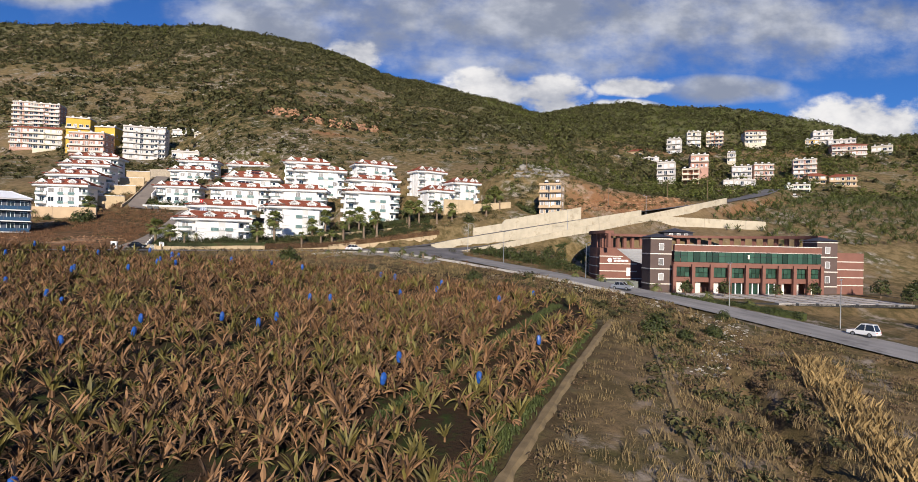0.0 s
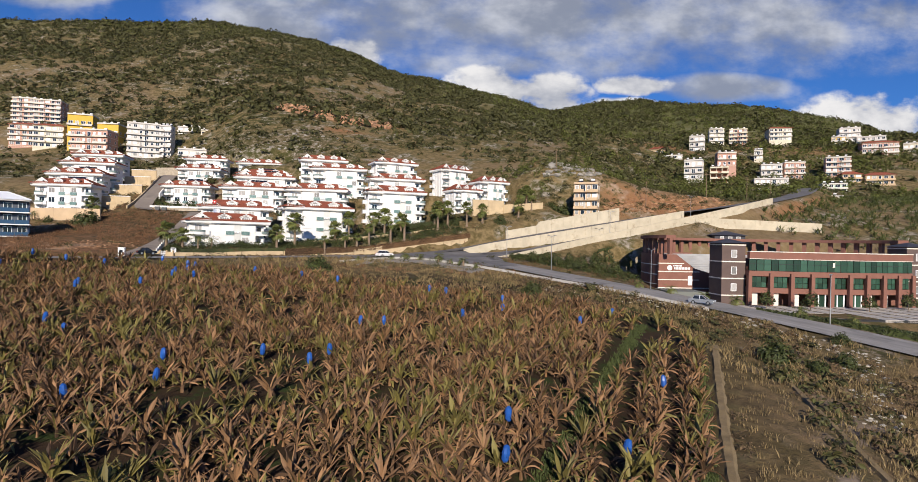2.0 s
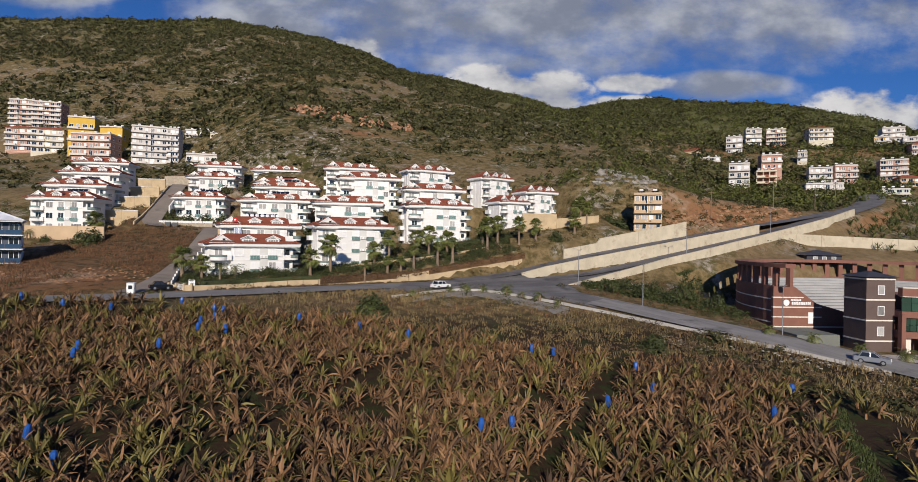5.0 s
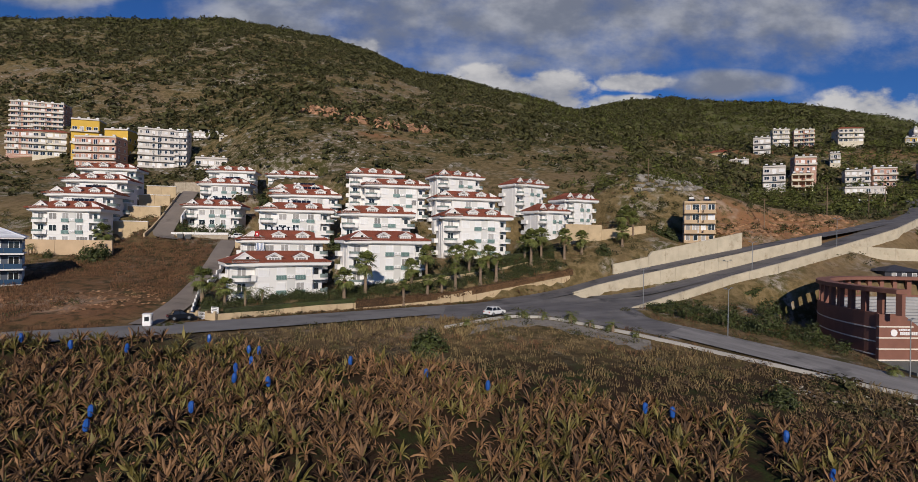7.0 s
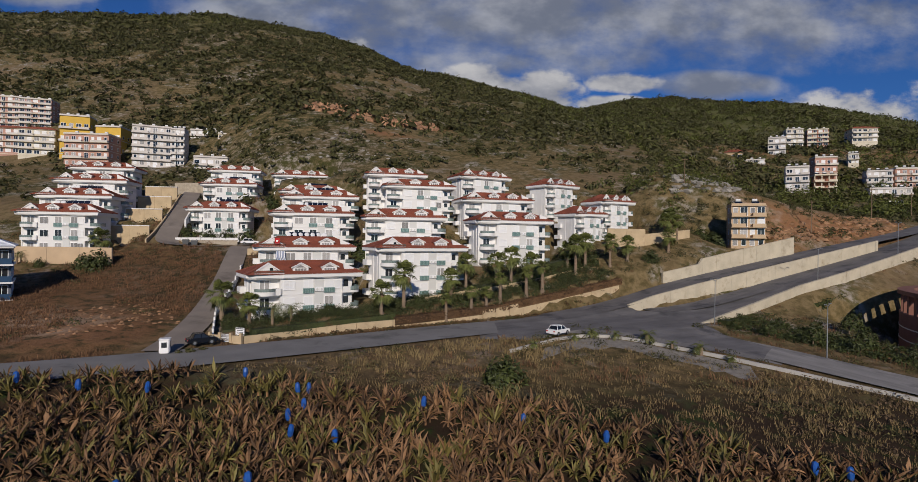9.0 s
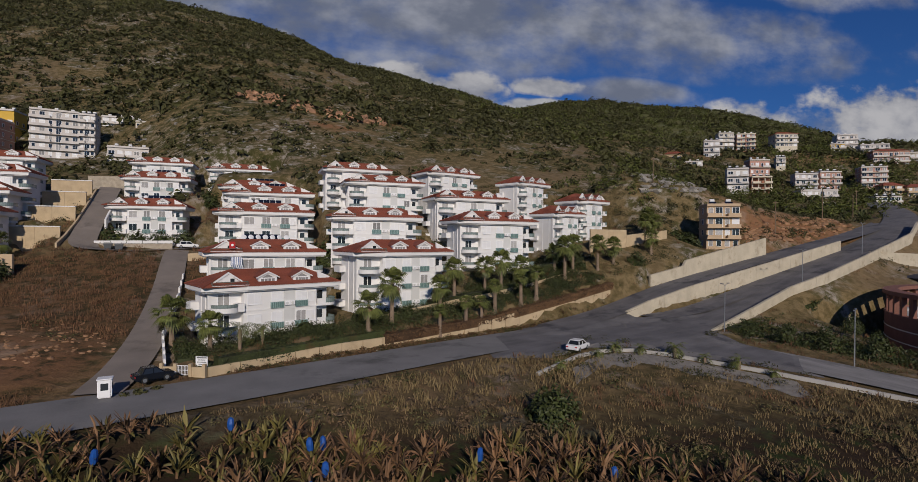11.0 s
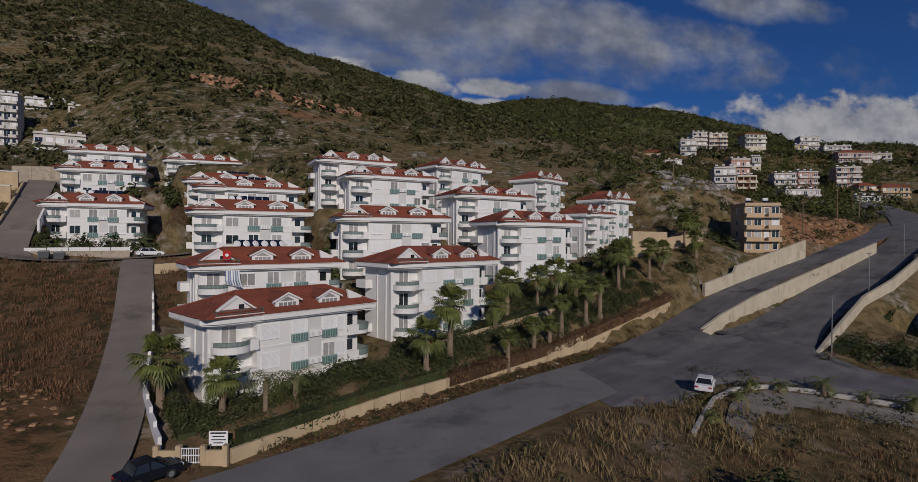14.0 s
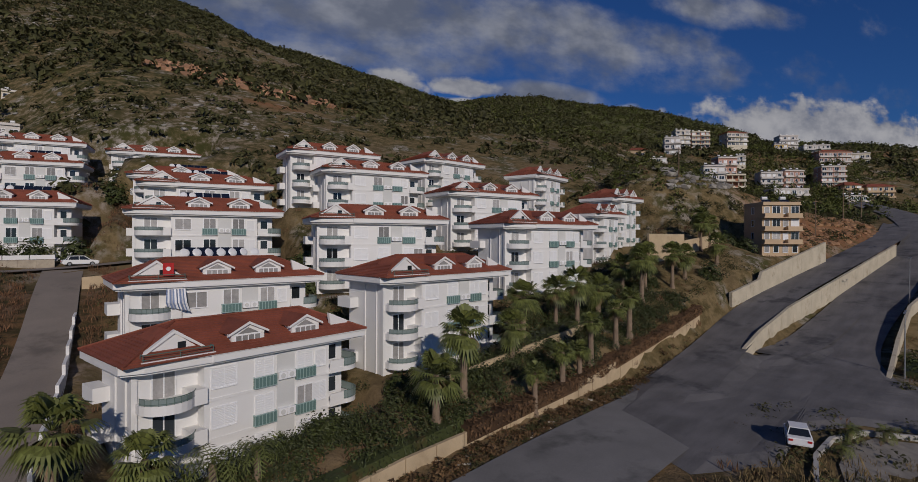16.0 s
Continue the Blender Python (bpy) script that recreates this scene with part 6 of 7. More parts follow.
def wild():
    rng = random.Random(77)
    kinds_ = [clump(rng, 22, 1.0, 0.9, 0.40) for _ in range(8)]

    def want(X, Y):
        r = X / np.maximum(Y, 60)
        w = np.clip(SCRUBBY(X, Y), 0.12, 1) * (np.abs(r) < 1.05) * (Y < 720)
        return w * clear_of(X, Y, 3.0, 2.5) * np.where(Y < 240, 0.8, 1.0)
    X, Y, Z = scatter_spots(rng, 36000, -640, 470, 205, 705, want)
    keep = np.ones(len(X), bool)
    out = [(x, y, z - 0.2, rng.uniform(0, 6.28), rng.uniform(0.7, 1.7) * (1.35 if y < 300 else 1.85) * (1.6 if rng.random() < 0.12 else 1), rng.randint(0, 7)) for x, y, z in zip(X[keep], Y[keep], Z[keep])]
    scatter("hillside_shrubs", kinds_, out, [M_OLIVE], "olive green scrub bushes scattered over the hillside", "shrubs")

    def pine_want(X, Y):
        r = X / np.maximum(Y, 60)
        f = smooth(0.02, 0.16, r + 0.05 * wave(X, Y, 40, 1.0)) * smooth(345, 400, Y) + 0.8 * smooth(560, 640, Y) * (wave(X, Y, 60, 3.0) > -0.2) + 1.0 * (r > 0.16) * (wave(X, Y, 12, 9.0) > -0.25) * (Y > 225)
        return np.clip(f, 0, 1) * (np.abs(r) < 1.05)
    pines = [clump(rng, 22, 1.5, 3.0, 0.6) for _ in range(6)]
    X, Y, Z = scatter_spots(rng, 15000, -560, 470, 225, 700, pine_want)
    out = [(x, y, z - 0.3, rng.uniform(0, 6.28), rng.uniform(0.7, 1.35), rng.randint(0, 5)) for x, y, z in zip(X, Y, Z)]
    scatter("pine_woods", pines, out, [M_PINE], "green pine woods on the upper slopes", "woods")
    # pale rock outcrops
    rocks = []
    for _ in range(6):
        bm = bmesh.new()
        bmesh.ops.create_icosphere(bm, subdivisions=1, radius=1)
        for v in bm.verts:
            v.co = Vector((v.co.x, v.co.y, v.co.z * 0.55)) * rng.uniform(0.65, 1.25)
        rocks.append((np.array([tuple(v.co) for v in bm.verts]), [tuple(v.index for v in f.verts) for f in bm.faces], [0] * len(bm.faces)))
        bm.free()

    def rock_want(X, Y):
        r = X / np.maximum(Y, 60)
        return np.clip(ROCKY(X, Y) * 1.3, 0, 1) * (r > -1.0) 
    X, Y, Z = scatter_spots(rng, 15000, -520, 110, 215, 690, rock_want)
    X2, Y2, Z2 = scatter_spots(rng, 130, 22, 42, 203, 216, lambda a, b: np.ones(a.shape))
    out = [(x, y, z - 0.1, rng.uniform(0, 6.28), rng.uniform(0.35, 1.2), rng.randint(0, 5)) for x, y, z in zip(X, Y, Z)]
    out += [(x, y, z - 0.1, rng.uniform(0, 6.28), rng.uniform(0.5, 1.7), rng.randint(0, 5)) for x, y, z in zip(X2, Y2, Z2)]
    scatter("rock_outcrops", rocks, out, [mat("limestone", (0.27, 0.25, 0.22), 0.95, var=0.3, scale=1, bump=0.5, island=0.3)], "pale grey limestone outcrops on the hillside", "rocks")


wild()


def tuft(rng, blades, h, spread, w):
    V, F = [], []
    for _ in range(blades):
        a = rng.uniform(0, 6.28)
        o = Vector((rng.uniform(-1, 1), rng.uniform(-1, 1), 0)) * spread
        d = Vector((math.cos(a), math.sin(a), 0))
        s = Vector((-d.y, d.x, 0)) * w
        hh, lean = h * rng.uniform(0.6, 1.2), rng.uniform(0.05, 0.5)
        i = len(V)
        V += [tuple(o + s), tuple(o - s), tuple(o + d * lean * hh * 0.4 + Vector((0, 0, hh * 0.65)) - s * 0.7), tuple(o + d * lean * hh + Vector((0, 0, hh)))]
        F += [(i, i + 1, i + 2), (i, i + 2, i + 3)]
    return np.array(V), F, [0] * len(F)


SCRUB = [(-95, 106), (-66, 112), (-40, 127), (-24, 128), (-8, 120), (20, 102), (34, 89), (47, 73), (58, 55), (75, 20), (70, -12), (-10, -12), (5, 33), (21, 72), (20, 87), (0, 94), (-20, 99), (-32, 105.5), (-66, 110)]


def dry_grass():
    rng = random.Random(9)
    kinds_ = [tuft(rng, 12, 0.45, 0.5, 0.028) for _ in range(5)] + [tuft(rng, 14, 0.7, 0.55, 0.03) for _ in range(3)]
    n = 17000
    X = np.array([rng.uniform(-100, 80) for _ in range(n)])
    Y = np.array([rng.uniform(22, 130) for _ in range(n)])
    ok = in_poly(X, Y, SCRUB) & clear_of(X, Y, 0.3, 0)
    trod = (np.abs((X - 10) - (Y - 40) * 0.33 - 3) < 3.0) & (Y < 85)
    ok &= ~(trod & (np.arange(n) % 3 > 1))
    X, Y = X[ok], Y[ok]
    Z = land(X, Y)
    tall = wave(X, Y, 8, 2.0)
    out = [(x, y, z - 0.05, rng.uniform(0, 6.28), rng.uniform(0.6, 1.3), rng.randint(5, 7) if t > 0.1 else rng.randint(0, 4)) for x, y, z, t in zip(X, Y, Z, tall)]
    scatter("dry_grass", kinds_, out, [M_GRASS], "dry yellow brown grass on the waste ground", "grass")
    brush = [clump(rng, 44, 0.8, 0.7, 0.13) for _ in range(5)]
    n = 8000
    X = np.array([rng.uniform(-100, 80) for _ in range(n)])
    Y = np.array([rng.uniform(22, 130) for _ in range(n)])
    ok = in_poly(X, Y, SCRUB) & clear_of(X, Y, 2.0, 0) & (wave(X, Y, 10, 5.0) + 0.5 * wave(X, Y, 4, 3.0) > 0.0) & ~((np.abs((X - 10) - (Y - 40) * 0.33 - 3) < 3.0) & (Y < 85))
    X, Y = X[ok], Y[ok]
    Z = land(X, Y)
    out = [(x, y, z - 0.1, rng.uniform(0, 6.28), rng.uniform(0.5, 1.5), rng.randint(0, 4)) for x, y, z in zip(X, Y, Z)]
    half_ = len(out) // 2
    scatter("brown_brush", brush, out[:half_], [mat("brown_brush_leaf", (0.125, 0.082, 0.044), 0.85, var=0.35, scale=0.6, island=0.5, bump=0)], "low brown thorny brush on the waste ground", "brush")
    scatter("green_brush", brush, out[half_::2], [mat("dusty_olive_leaf", (0.105, 0.092, 0.034), 0.8, var=0.35, scale=0.5, island=0.45, bump=0)], "low olive green brush on the waste ground", "brush")
    # plots beside the side road and slopes inside the estate
    n = 11000
    X = np.array([rng.uniform(-150, 60) if rng.random() < 0.55 else rng.uniform(-120, -84) for _ in range(n)])
    Y = np.array([rng.uniform(112, 215) for _ in range(n)])
    ok = clear_of(X, Y, 0.8, 0.8) & ~((X > 28) & (Y < 160))
    ok &= (X < -84) | (wave(X, Y, 9, 2.0) > -0.3)
    X, Y = X[ok], Y[ok]
    Z = land(X, Y)
    ok = wave(X, Y, 13, 4.0) > -0.45
    out = [(x, y, z - 0.05, rng.uniform(0, 6.28), rng.uniform(0.6, 1.2), rng.randint(0, 7)) for x, y, z, k in zip(X, Y, Z, ok) if k]
    scatter("plot_grass", kinds_, out, [mat("rusty_grass", (0.15, 0.078, 0.038), 0.85, var=0.35, scale=0.5, island=0.45, bump=0)], "rusty brown weeds on the empty plots", "weeds")
    n = 6500
    X = np.array([rng.uniform(-190, 75) for _ in range(n)])
    Y = np.array([rng.uniform(118, 222) for _ in range(n)])
    ok = clear_of(X, Y, 1.2, 1.5) & ~((X > 28) & (Y < 165)) & (wave(X, Y, 12, 7.0) > -0.1) & ((X > -84) | (Y > 176) | (np.arange(n) % 6 == 0))
    X, Y = X[ok], Y[ok]
    Z = land(X, Y)
    out = [(x, y, z - 0.1, rng.uniform(0, 6.28), rng.uniform(0.5, 1.5), rng.randint(0, 4)) for x, y, z in zip(X, Y, Z)]
    scatter("plot_bushes", brush, out, [M_OLIVE], "olive green bushes between the houses", "bushes")
    # reeds by the ditch
    reed = [tuft(rng, 30, 1.7, 0.7, 0.012) for _ in range(4)]
    X = np.array([rng.uniform(27, 44) for _ in range(900)])
    Y = np.array([rng.uniform(30, 62) for _ in range(900)])
    d = X - 27.8 - (Y - 37.2) * 0.40
    ok = (d > 2.4) & (d < 6.0) & (np.arange(900) % 3 > 0)
    X, Y = X[ok], Y[ok]
    out = [(x, y, z - 0.1, rng.uniform(0, 6.28), rng.uniform(0.7, 1.1), rng.randint(0, 3)) for x, y, z in zip(X, Y, land(X, Y))]
    scatter("reeds", reed, out, [M_REED], "golden dry reeds along the ditch", "reeds")
    # orchard across the valley
    kinds2 = [banana_plant(rng, False, 2.6) for _ in range(3)]
    n = 1500
    X = np.array([rng.uniform(85, 215) for _ in range(n)])
    Y = np.array([rng.uniform(150, 250) for _ in range(n)])
    rr = X / Y
    ok = (rr > 0.47) & (Y > 150 + (X - 90) * 0.1) & (Y < 232) & clear_of(X, Y, 3, 3)
    X, Y = X[ok], Y[ok]
    out = [(x, y, z, rng.uniform(0, 6.28), rng.uniform(0.8, 1.2), rng.randint(0, 2)) for x, y, z in zip(X, Y, land(X, Y))]
    scatter("valley_banana_plants", kinds2, out, [M_BANANA_OLIVE, mat("green_banana_leaf", (0.07, 0.085, 0.02), 0.6, var=0.3, scale=0.3, island=0.4, bump=0)], "olive green banana plants across the valley", "banana field")


dry_grass()


# ---- street things ----
def street_lamp(x, y, h=8.0, a=0, twin=True):
    root = thing("street_lamp", "slim grey metal street lamp beside the road", "street lamp", pose(x, y, ground_at(x, y), 0, 0, a), "street lamps")
    bm = bmesh.new()
    tube(bm, (0, 0, -0.3), (0, 0, h), 0.09, 0.05, n=8)
    part("pole", bm, M_METAL, root)
    for s in ((-1, 1) if twin else (1,)):
        bm = bmesh.new()
        tube(bm, (0, 0, h - 0.1), (s * 0.9, 0, h + 0.2), 0.035, n=6)
        part("arm", bm, M_METAL, root)
        bm = bmesh.new()
        box(bm, min(s * 0.8, s * 1.4), -0.12, h + 0.16, max(s * 0.8, s * 1.4), 0.12, h + 0.28)
        part("lamp_head", bm, M_METAL, root)


for x, y, a in ((2.4, 140.0, 30), (48.3, 92.3, 50), (60.5, 82.0, 50), (27.0, 110.0, 40), (10.8, 125.0, 40), (33.0, 158.3, 25), (62.0, 172.6, 25), (-94, 214, 0)):
    street_lamp(x, y, 7.5, a)


def utility_pole(x, y, h):
    root = thing("utility_pole", "tall weathered wooden utility pole on the slope", "utility pole", pose(x, y, ground_at(x, y)), "utility poles")
    bm = bmesh.new()
    tube(bm, (0, 0, -0.5), (0, 0, h), 0.15, 0.10, n=8)
    part("pole", bm, M_WOOD, root)
    bm = bmesh.new()
    box(bm, -0.8, -0.06, h - 0.6, 0.8, 0.06, h - 0.45)
    part("crossarm", bm, M_WOOD, root)


for x, y, h in ((55, 192, 9), (26, 205, 8), (82, 205, 9), (102, 214, 9), (200, 300, 9), (122, 232, 9)):
    utility_pole(x, y, h)


def car(x, y, a, paint, label, kind="car", length=4.3):
    z = ground_at(x, y) + 0.28
    root = thing(kind, label, "car", pose(x, y, z, 0, 0, a))
    h = 1.42 if kind == "car" else 1.75
    bm = bmesh.new()
    k = length / 2
    side = [(-k, 0.35), (-k + 0.1, 0.28), (k - 0.1, 0.28), (k, 0.45), (k - 0.1, 0.78), (k - 0.9, 0.88), (-k + 0.5, 0.92), (-k, 0.85)]
    extrude_y(bm, side, -0.85, 0.85)
    bmesh.ops.bevel(bm, geom=bm.edges[:], offset=0.06, segments=2, affect="EDGES")
    part("body", bm, paint, root)
    bm = bmesh.new()
    tail = -k + (0.55 if kind == "car" else 0.1)
    a0, b0 = [(tail, -0.78, 0.88), (k - 1.0, -0.78, 0.85), (k - 1.0, 0.78, 0.85), (tail, 0.78, 0.88)], [(tail + 0.35, -0.62, h), (k - 1.75, -0.62, h), (k - 1.75, 0.62, h), (tail + 0.35, 0.62, h)]
    lo, hi = [bm.verts.new(p) for p in a0], [bm.verts.new(p) for p in b0]
    bm.faces.new(hi), bm.faces.new(list(reversed(lo)))
    for i in range(4):
        bm.faces.new((lo[i], lo[(i + 1) % 4], hi[(i + 1) % 4], hi[i]))
    part("window_glass", bm, M_GLASS, root)
    bm = bmesh.new()
    box(bm, tail + 0.3, -0.64, h - 0.02, k - 1.7, 0.64, h + 0.05)
    for sx, tx in ((tail + 0.02, tail + 0.35), (k - 1.02, k - 1.75), ((tail + k) / 2 - 0.5, (tail + k) / 2 - 0.5)):
        for s in (-1, 1):
            tube(bm, (sx, s * 0.79, 0.86), (tx, s * 0.63, h), 0.045, n=5)
    part("roof", bm, paint, root)
    for sx in (-k + 0.8, k - 0.85):
        for s in (-1, 1):
            bm = bmesh.new()
            tube(bm, (sx, s * 0.68, 0.31), (sx, s * 0.88, 0.31), 0.31, n=16)
            w = part("wheel", bm, M_TYRE, root)
            bm = bmesh.new()
            tube(bm, (sx, s * 0.86, 0.31), (sx, s * 0.895, 0.31), 0.19, n=12)
            part("rim", bm, M_METAL, w)
    for s in (-1, 1):
        bm = bmesh.new()
        box(bm, -k - 0.02, s * 0.62 - 0.15, 0.62, -k + 0.08, s * 0.62 + 0.15, 0.78)
        part("tail_light", bm, M_LIGHTS, root)
        bm = bmesh.new()
        box(bm, k - 0.12, s * 0.6 - 0.16, 0.58, k + 0.01, s * 0.6 + 0.16, 0.72)
        part("headlight", bm, M_FRAME, root)


car(-26.3, 129.9, 45, M_CAR, "white saloon car parked at the kerb of the junction", length=4.0)
car(-94.2, 185.6, 28, M_CAR, "white hatchback parked beside the garden wall")
car(58.4, 74.6, 120, M_CAR, "white van stopped on the road", "van", 3.7)
car(30.8, 97.4, -38, M_SILVER, "silver saloon car driving along the road", length=3.9)


def guard_booth():
    root = thing("guard_booth", "white panelled guard booth beside the road", "booth", pose(-77.8, 117.1, ground_at(-77.8, 117.1) + 0.24, 0, 0, 20) @ Matrix.Scale(0.76, 4))
    bm = bmesh.new()
    box(bm, -0.75, -0.75, 0.05, 0.75, 0.75, 2.3)
    bmesh.ops.bevel(bm, geom=bm.edges[:], offset=0.12, segments=3, affect="EDGES")
    part("cabin", bm, M_FRAME, root)
    for k, (x, y, rz) in enumerate(((0, -0.74, 0), (0.74, 0, 90), (-0.74, 0, -90))):
        bm = bmesh.new()
        box(bm, -0.4, -0.03, 1.0, 0.4, 0.02, 1.85)
        part("pane", bm, M_GLASS, root, at=pose(x, y, 0, 0, 0, rz))
    bm = bmesh.new()
    box(bm, -0.85, -0.85, 2.28, 0.85, 0.85, 2.4)
    bmesh.ops.bevel(bm, geom=bm.edges[:], offset=0.05, segments=2, affect="EDGES")
    part("roof", bm, M_FRAME, root)


guard_booth()


def gate_and_board():
    z = 15.1
    root = thing("gate", "white barred metal garden gate between cream pillars", "gate", pose(-73.6, 124.6, z, 0, 0, -12))
    for x in (-2.4, -0.85, 0.85, 2.4):
        bm = bmesh.new()
        box(bm, x - 0.18, -0.18, -0.3, x + 0.18, 0.18, 1.35)
        part("pillar", bm, M_STONEWALL, root)
    for a, b in ((-2.22, -1.03), (1.03, 2.22)):
        bm = bmesh.new()
        box(bm, a, -0.1, -0.3, b, 0.1, 1.0)
        part("wall_panel", bm, M_STONEWALL, root)
    bm = bmesh.new()
    for k in range(9):
        x = -0.66 + 1.32 * k / 8
        box(bm, x - 0.02, -0.02, 0.05, x + 0.02, 0.02, 1.15)
    for h in (0.1, 0.6, 1.1):
        box(bm, -0.68, -0.03, h, 0.68, 0.03, h + 0.06)
    part("gate_leaf", bm, M_FRAME, root)
    root = thing("sign_board", "white estate sign board with dark lettering on posts", "sign", pose(-72.0, 125.6, z - 0.3, 0, 0, -12) @ Matrix.Scale(0.72, 4))
    bm = bmesh.new()
    for x in (-0.8, 0.8):
        tube(bm, (x, 0.05, -0.3), (x, 0.05, 3.0), 0.04, n=6)
    part("post", bm, M_METAL, root)
    bm = bmesh.new()
    box(bm, -0.95, -0.03, 1.5, 0.95, 0.03, 3.0)
    part("board", bm, M_FRAME, root)
    bm = bmesh.new()
    for k, (w, h) in enumerate(((0.8, 0.16), (0.6, 0.12), (0.75, 0.1), (0.5, 0.1))):
        box(bm, -w, -0.045, 2.72 - 0.32 * k, w, -0.03, 2.72 - 0.32 * k + h)
    part("lettering", bm, M_GLASS, root)


gate_and_board()


def kerbs():
    pts = [(-34.5, 121.5), (-30.5, 125.0), (-27.0, 127.8), (-23.0, 129.6), (-18.5, 130.0), (-14.5, 128.0), (-9.5, 124.0), (-3.0, 118.6), (6, 111.6), (18, 102.4), (30, 93.4)]
    root = thing("kerb", "grey concrete kerb round the junction", "kerb", kind="structure")
    dense = densify(pts, 1.0)
    for a, b in zip(dense, dense[1:]):
        za, zb = ground_at(*a) + 0.1, ground_at(*b) + 0.1
        d = (Vector(b) - Vector(a)).normalized()
        nx, ny = -d.y * 0.16, d.x * 0.16
        bm = bmesh.new()
        vs = [bm.verts.new((p[0] + s * nx, p[1] + s * ny, z + h)) for p, z in ((a, za), (b, zb)) for s in (1, -1) for h in (-0.3, 0.32)]
        for f in ((0, 1, 3, 2), (4, 6, 7, 5), (1, 5, 7, 3), (0, 4, 5, 1), (2, 3, 7, 6)):
            bm.faces.new([vs[i] for i in f])
        part("kerb_stone", bm, M_KERB, root)
    # junction apron that joins the roads
    bm = bmesh.new()
    ring = [(-38, 128.5), (-31, 127.5), (-24, 131.5), (-17, 131.2), (-10, 126.0), (0.5, 119), (6, 126), (2, 134), (0.5, 139.5), (6, 145), (8, 152), (-6, 153.5), (-12, 158), (-24, 151), (-38, 141)]
    cx, cy = -12, 140
    c = bm.verts.new((cx, cy, 16.32))
    mids, outs = [], []
    for x, y in ring:
        outs.append(bm.verts.new((x, y, ground_at(x, y) + 0.30)))
        mx, my = (x + cx) / 2, (y + cy) / 2
        mids.append(bm.verts.new((mx, my, ground_at(mx, my) + 0.33)))
    n = len(ring)
    for i in range(n):
        j = (i + 1) % n
        bm.faces.new((outs[i], outs[j], mids[j], mids[i]))
        bm.faces.new((mids[i], mids[j], c))
    bmesh.ops.subdivide_edges(bm, edges=bm.edges[:], cuts=3, use_grid_fill=True)
    P2 = np.array([(v.co.x, v.co.y) for v in bm.verts])
    Zs = land(P2[:, 0], P2[:, 1])
    for v, z in zip(bm.verts, Zs):
        v.co.z = z + (0.03 if v.is_boundary else 0.300)
    ob = part("road_junction", bm, M_ASPHALT)
    tagged(ob, "worn asphalt junction with dark patches and tyre marks", "road", kind="structure")


kerbs()


def forecourt():
    root = thing("forecourt", "paved theatre forecourt of pale slabs with dark joints", "pavement", pose(62.6, 113.5, 8.62, 0, 0, 3.5), kind="structure")
    nx, ny = 11, 5
    for i in range(nx):
        for j in range(ny):
            x0, y0 = -21 + i * 3.8, -19.5 + j * 3.6
            if x0 < -10 + (j * -2.5) + 4 and j < 2:
                continue
            bm = bmesh.new()
            box(bm, x0, y0, -0.3, x0 + 3.15, y0 + 2.95, 0.12)
            part("paving_slab", bm, M_PLAZA, root)
    bm = bmesh.new()
    box(bm, -13, -19.5, -0.5, 21, -1.5, 0.02)
    part("joint_bed", bm, M_STRAP, root)


forecourt()


def small_tree(h, r, seed, label, material=M_LEAF):
    root = thing("tree", label, "tree", group="young trees")
    bm = bmesh.new()
    tube(bm, (0, 0, -0.3), (0, 0, h * 0.5), 0.09, 0.06, n=6)
    for k in range(4):
        a = k * 1.6
        tube(bm, (0, 0, h * 0.4), (math.cos(a) * r * 0.6, math.sin(a) * r * 0.6, h * 0.75), 0.04, 0.02, n=5)
    part("trunk", bm, M_TRUNK, root)
    v, f, _ = leaf_cloud(random.Random(seed), 330, dome(r, r, h * 0.62), 0.2)
    v[:, 2] += h * 0.38
    part("crown", soup("crown", v.tolist(), f, [material]), None, root)
    return root


plant(small_tree(3.2, 1.2, 51, "young green tree in the theatre garden"), [(8, 134, 0.9, 0), (13, 131, 1.0, 20), (18, 128, 1.1, 50), (22, 132, 1.0, 80), (17, 136, 0.9, 10), (25, 126, 1.0, 35), (12, 138, 0.8, 60), (24, 138, 1.1, 90), (28, 142, 1.2, 15), (54.0, 105.2, 1.0, 0), (64.0, 104.5, 0.9, 30), (74.0, 108.0, 1.0, 60), (88.0, 108.0, 1.3, 10), (95.0, 106.0, 1.5, 50), (98.0, 112.0, 1.4, 75), (84.0, 96.0, 1.2, 20), (78.0, 84.0, 1.2, 40), (46.5, 106.0, 1.0, 90)])
hedge("hedge", [(9, 132.5, 13.2), (20, 124.5, 11.8), (27, 119.0, 11.0)], 2.2, 0.9, M_LEAF, "dark green garden hedge beside the theatre", 0.2, 60)
hedge("hedge", [(13, 138.5, 14.2), (24, 131.0, 12.4), (29, 127, 11.6)], 2.6, 1.0, M_LEAF, "dark green garden hedge beside the theatre", 0.2, 60)
hedge("hedge", [(41, 99.5, 8.7), (50, 93.0, 7.9), (57, 85.0, 7.2)], 1.8, 0.8, M_LEAF, "dark green planting strip beside the road", 0.2, 60)


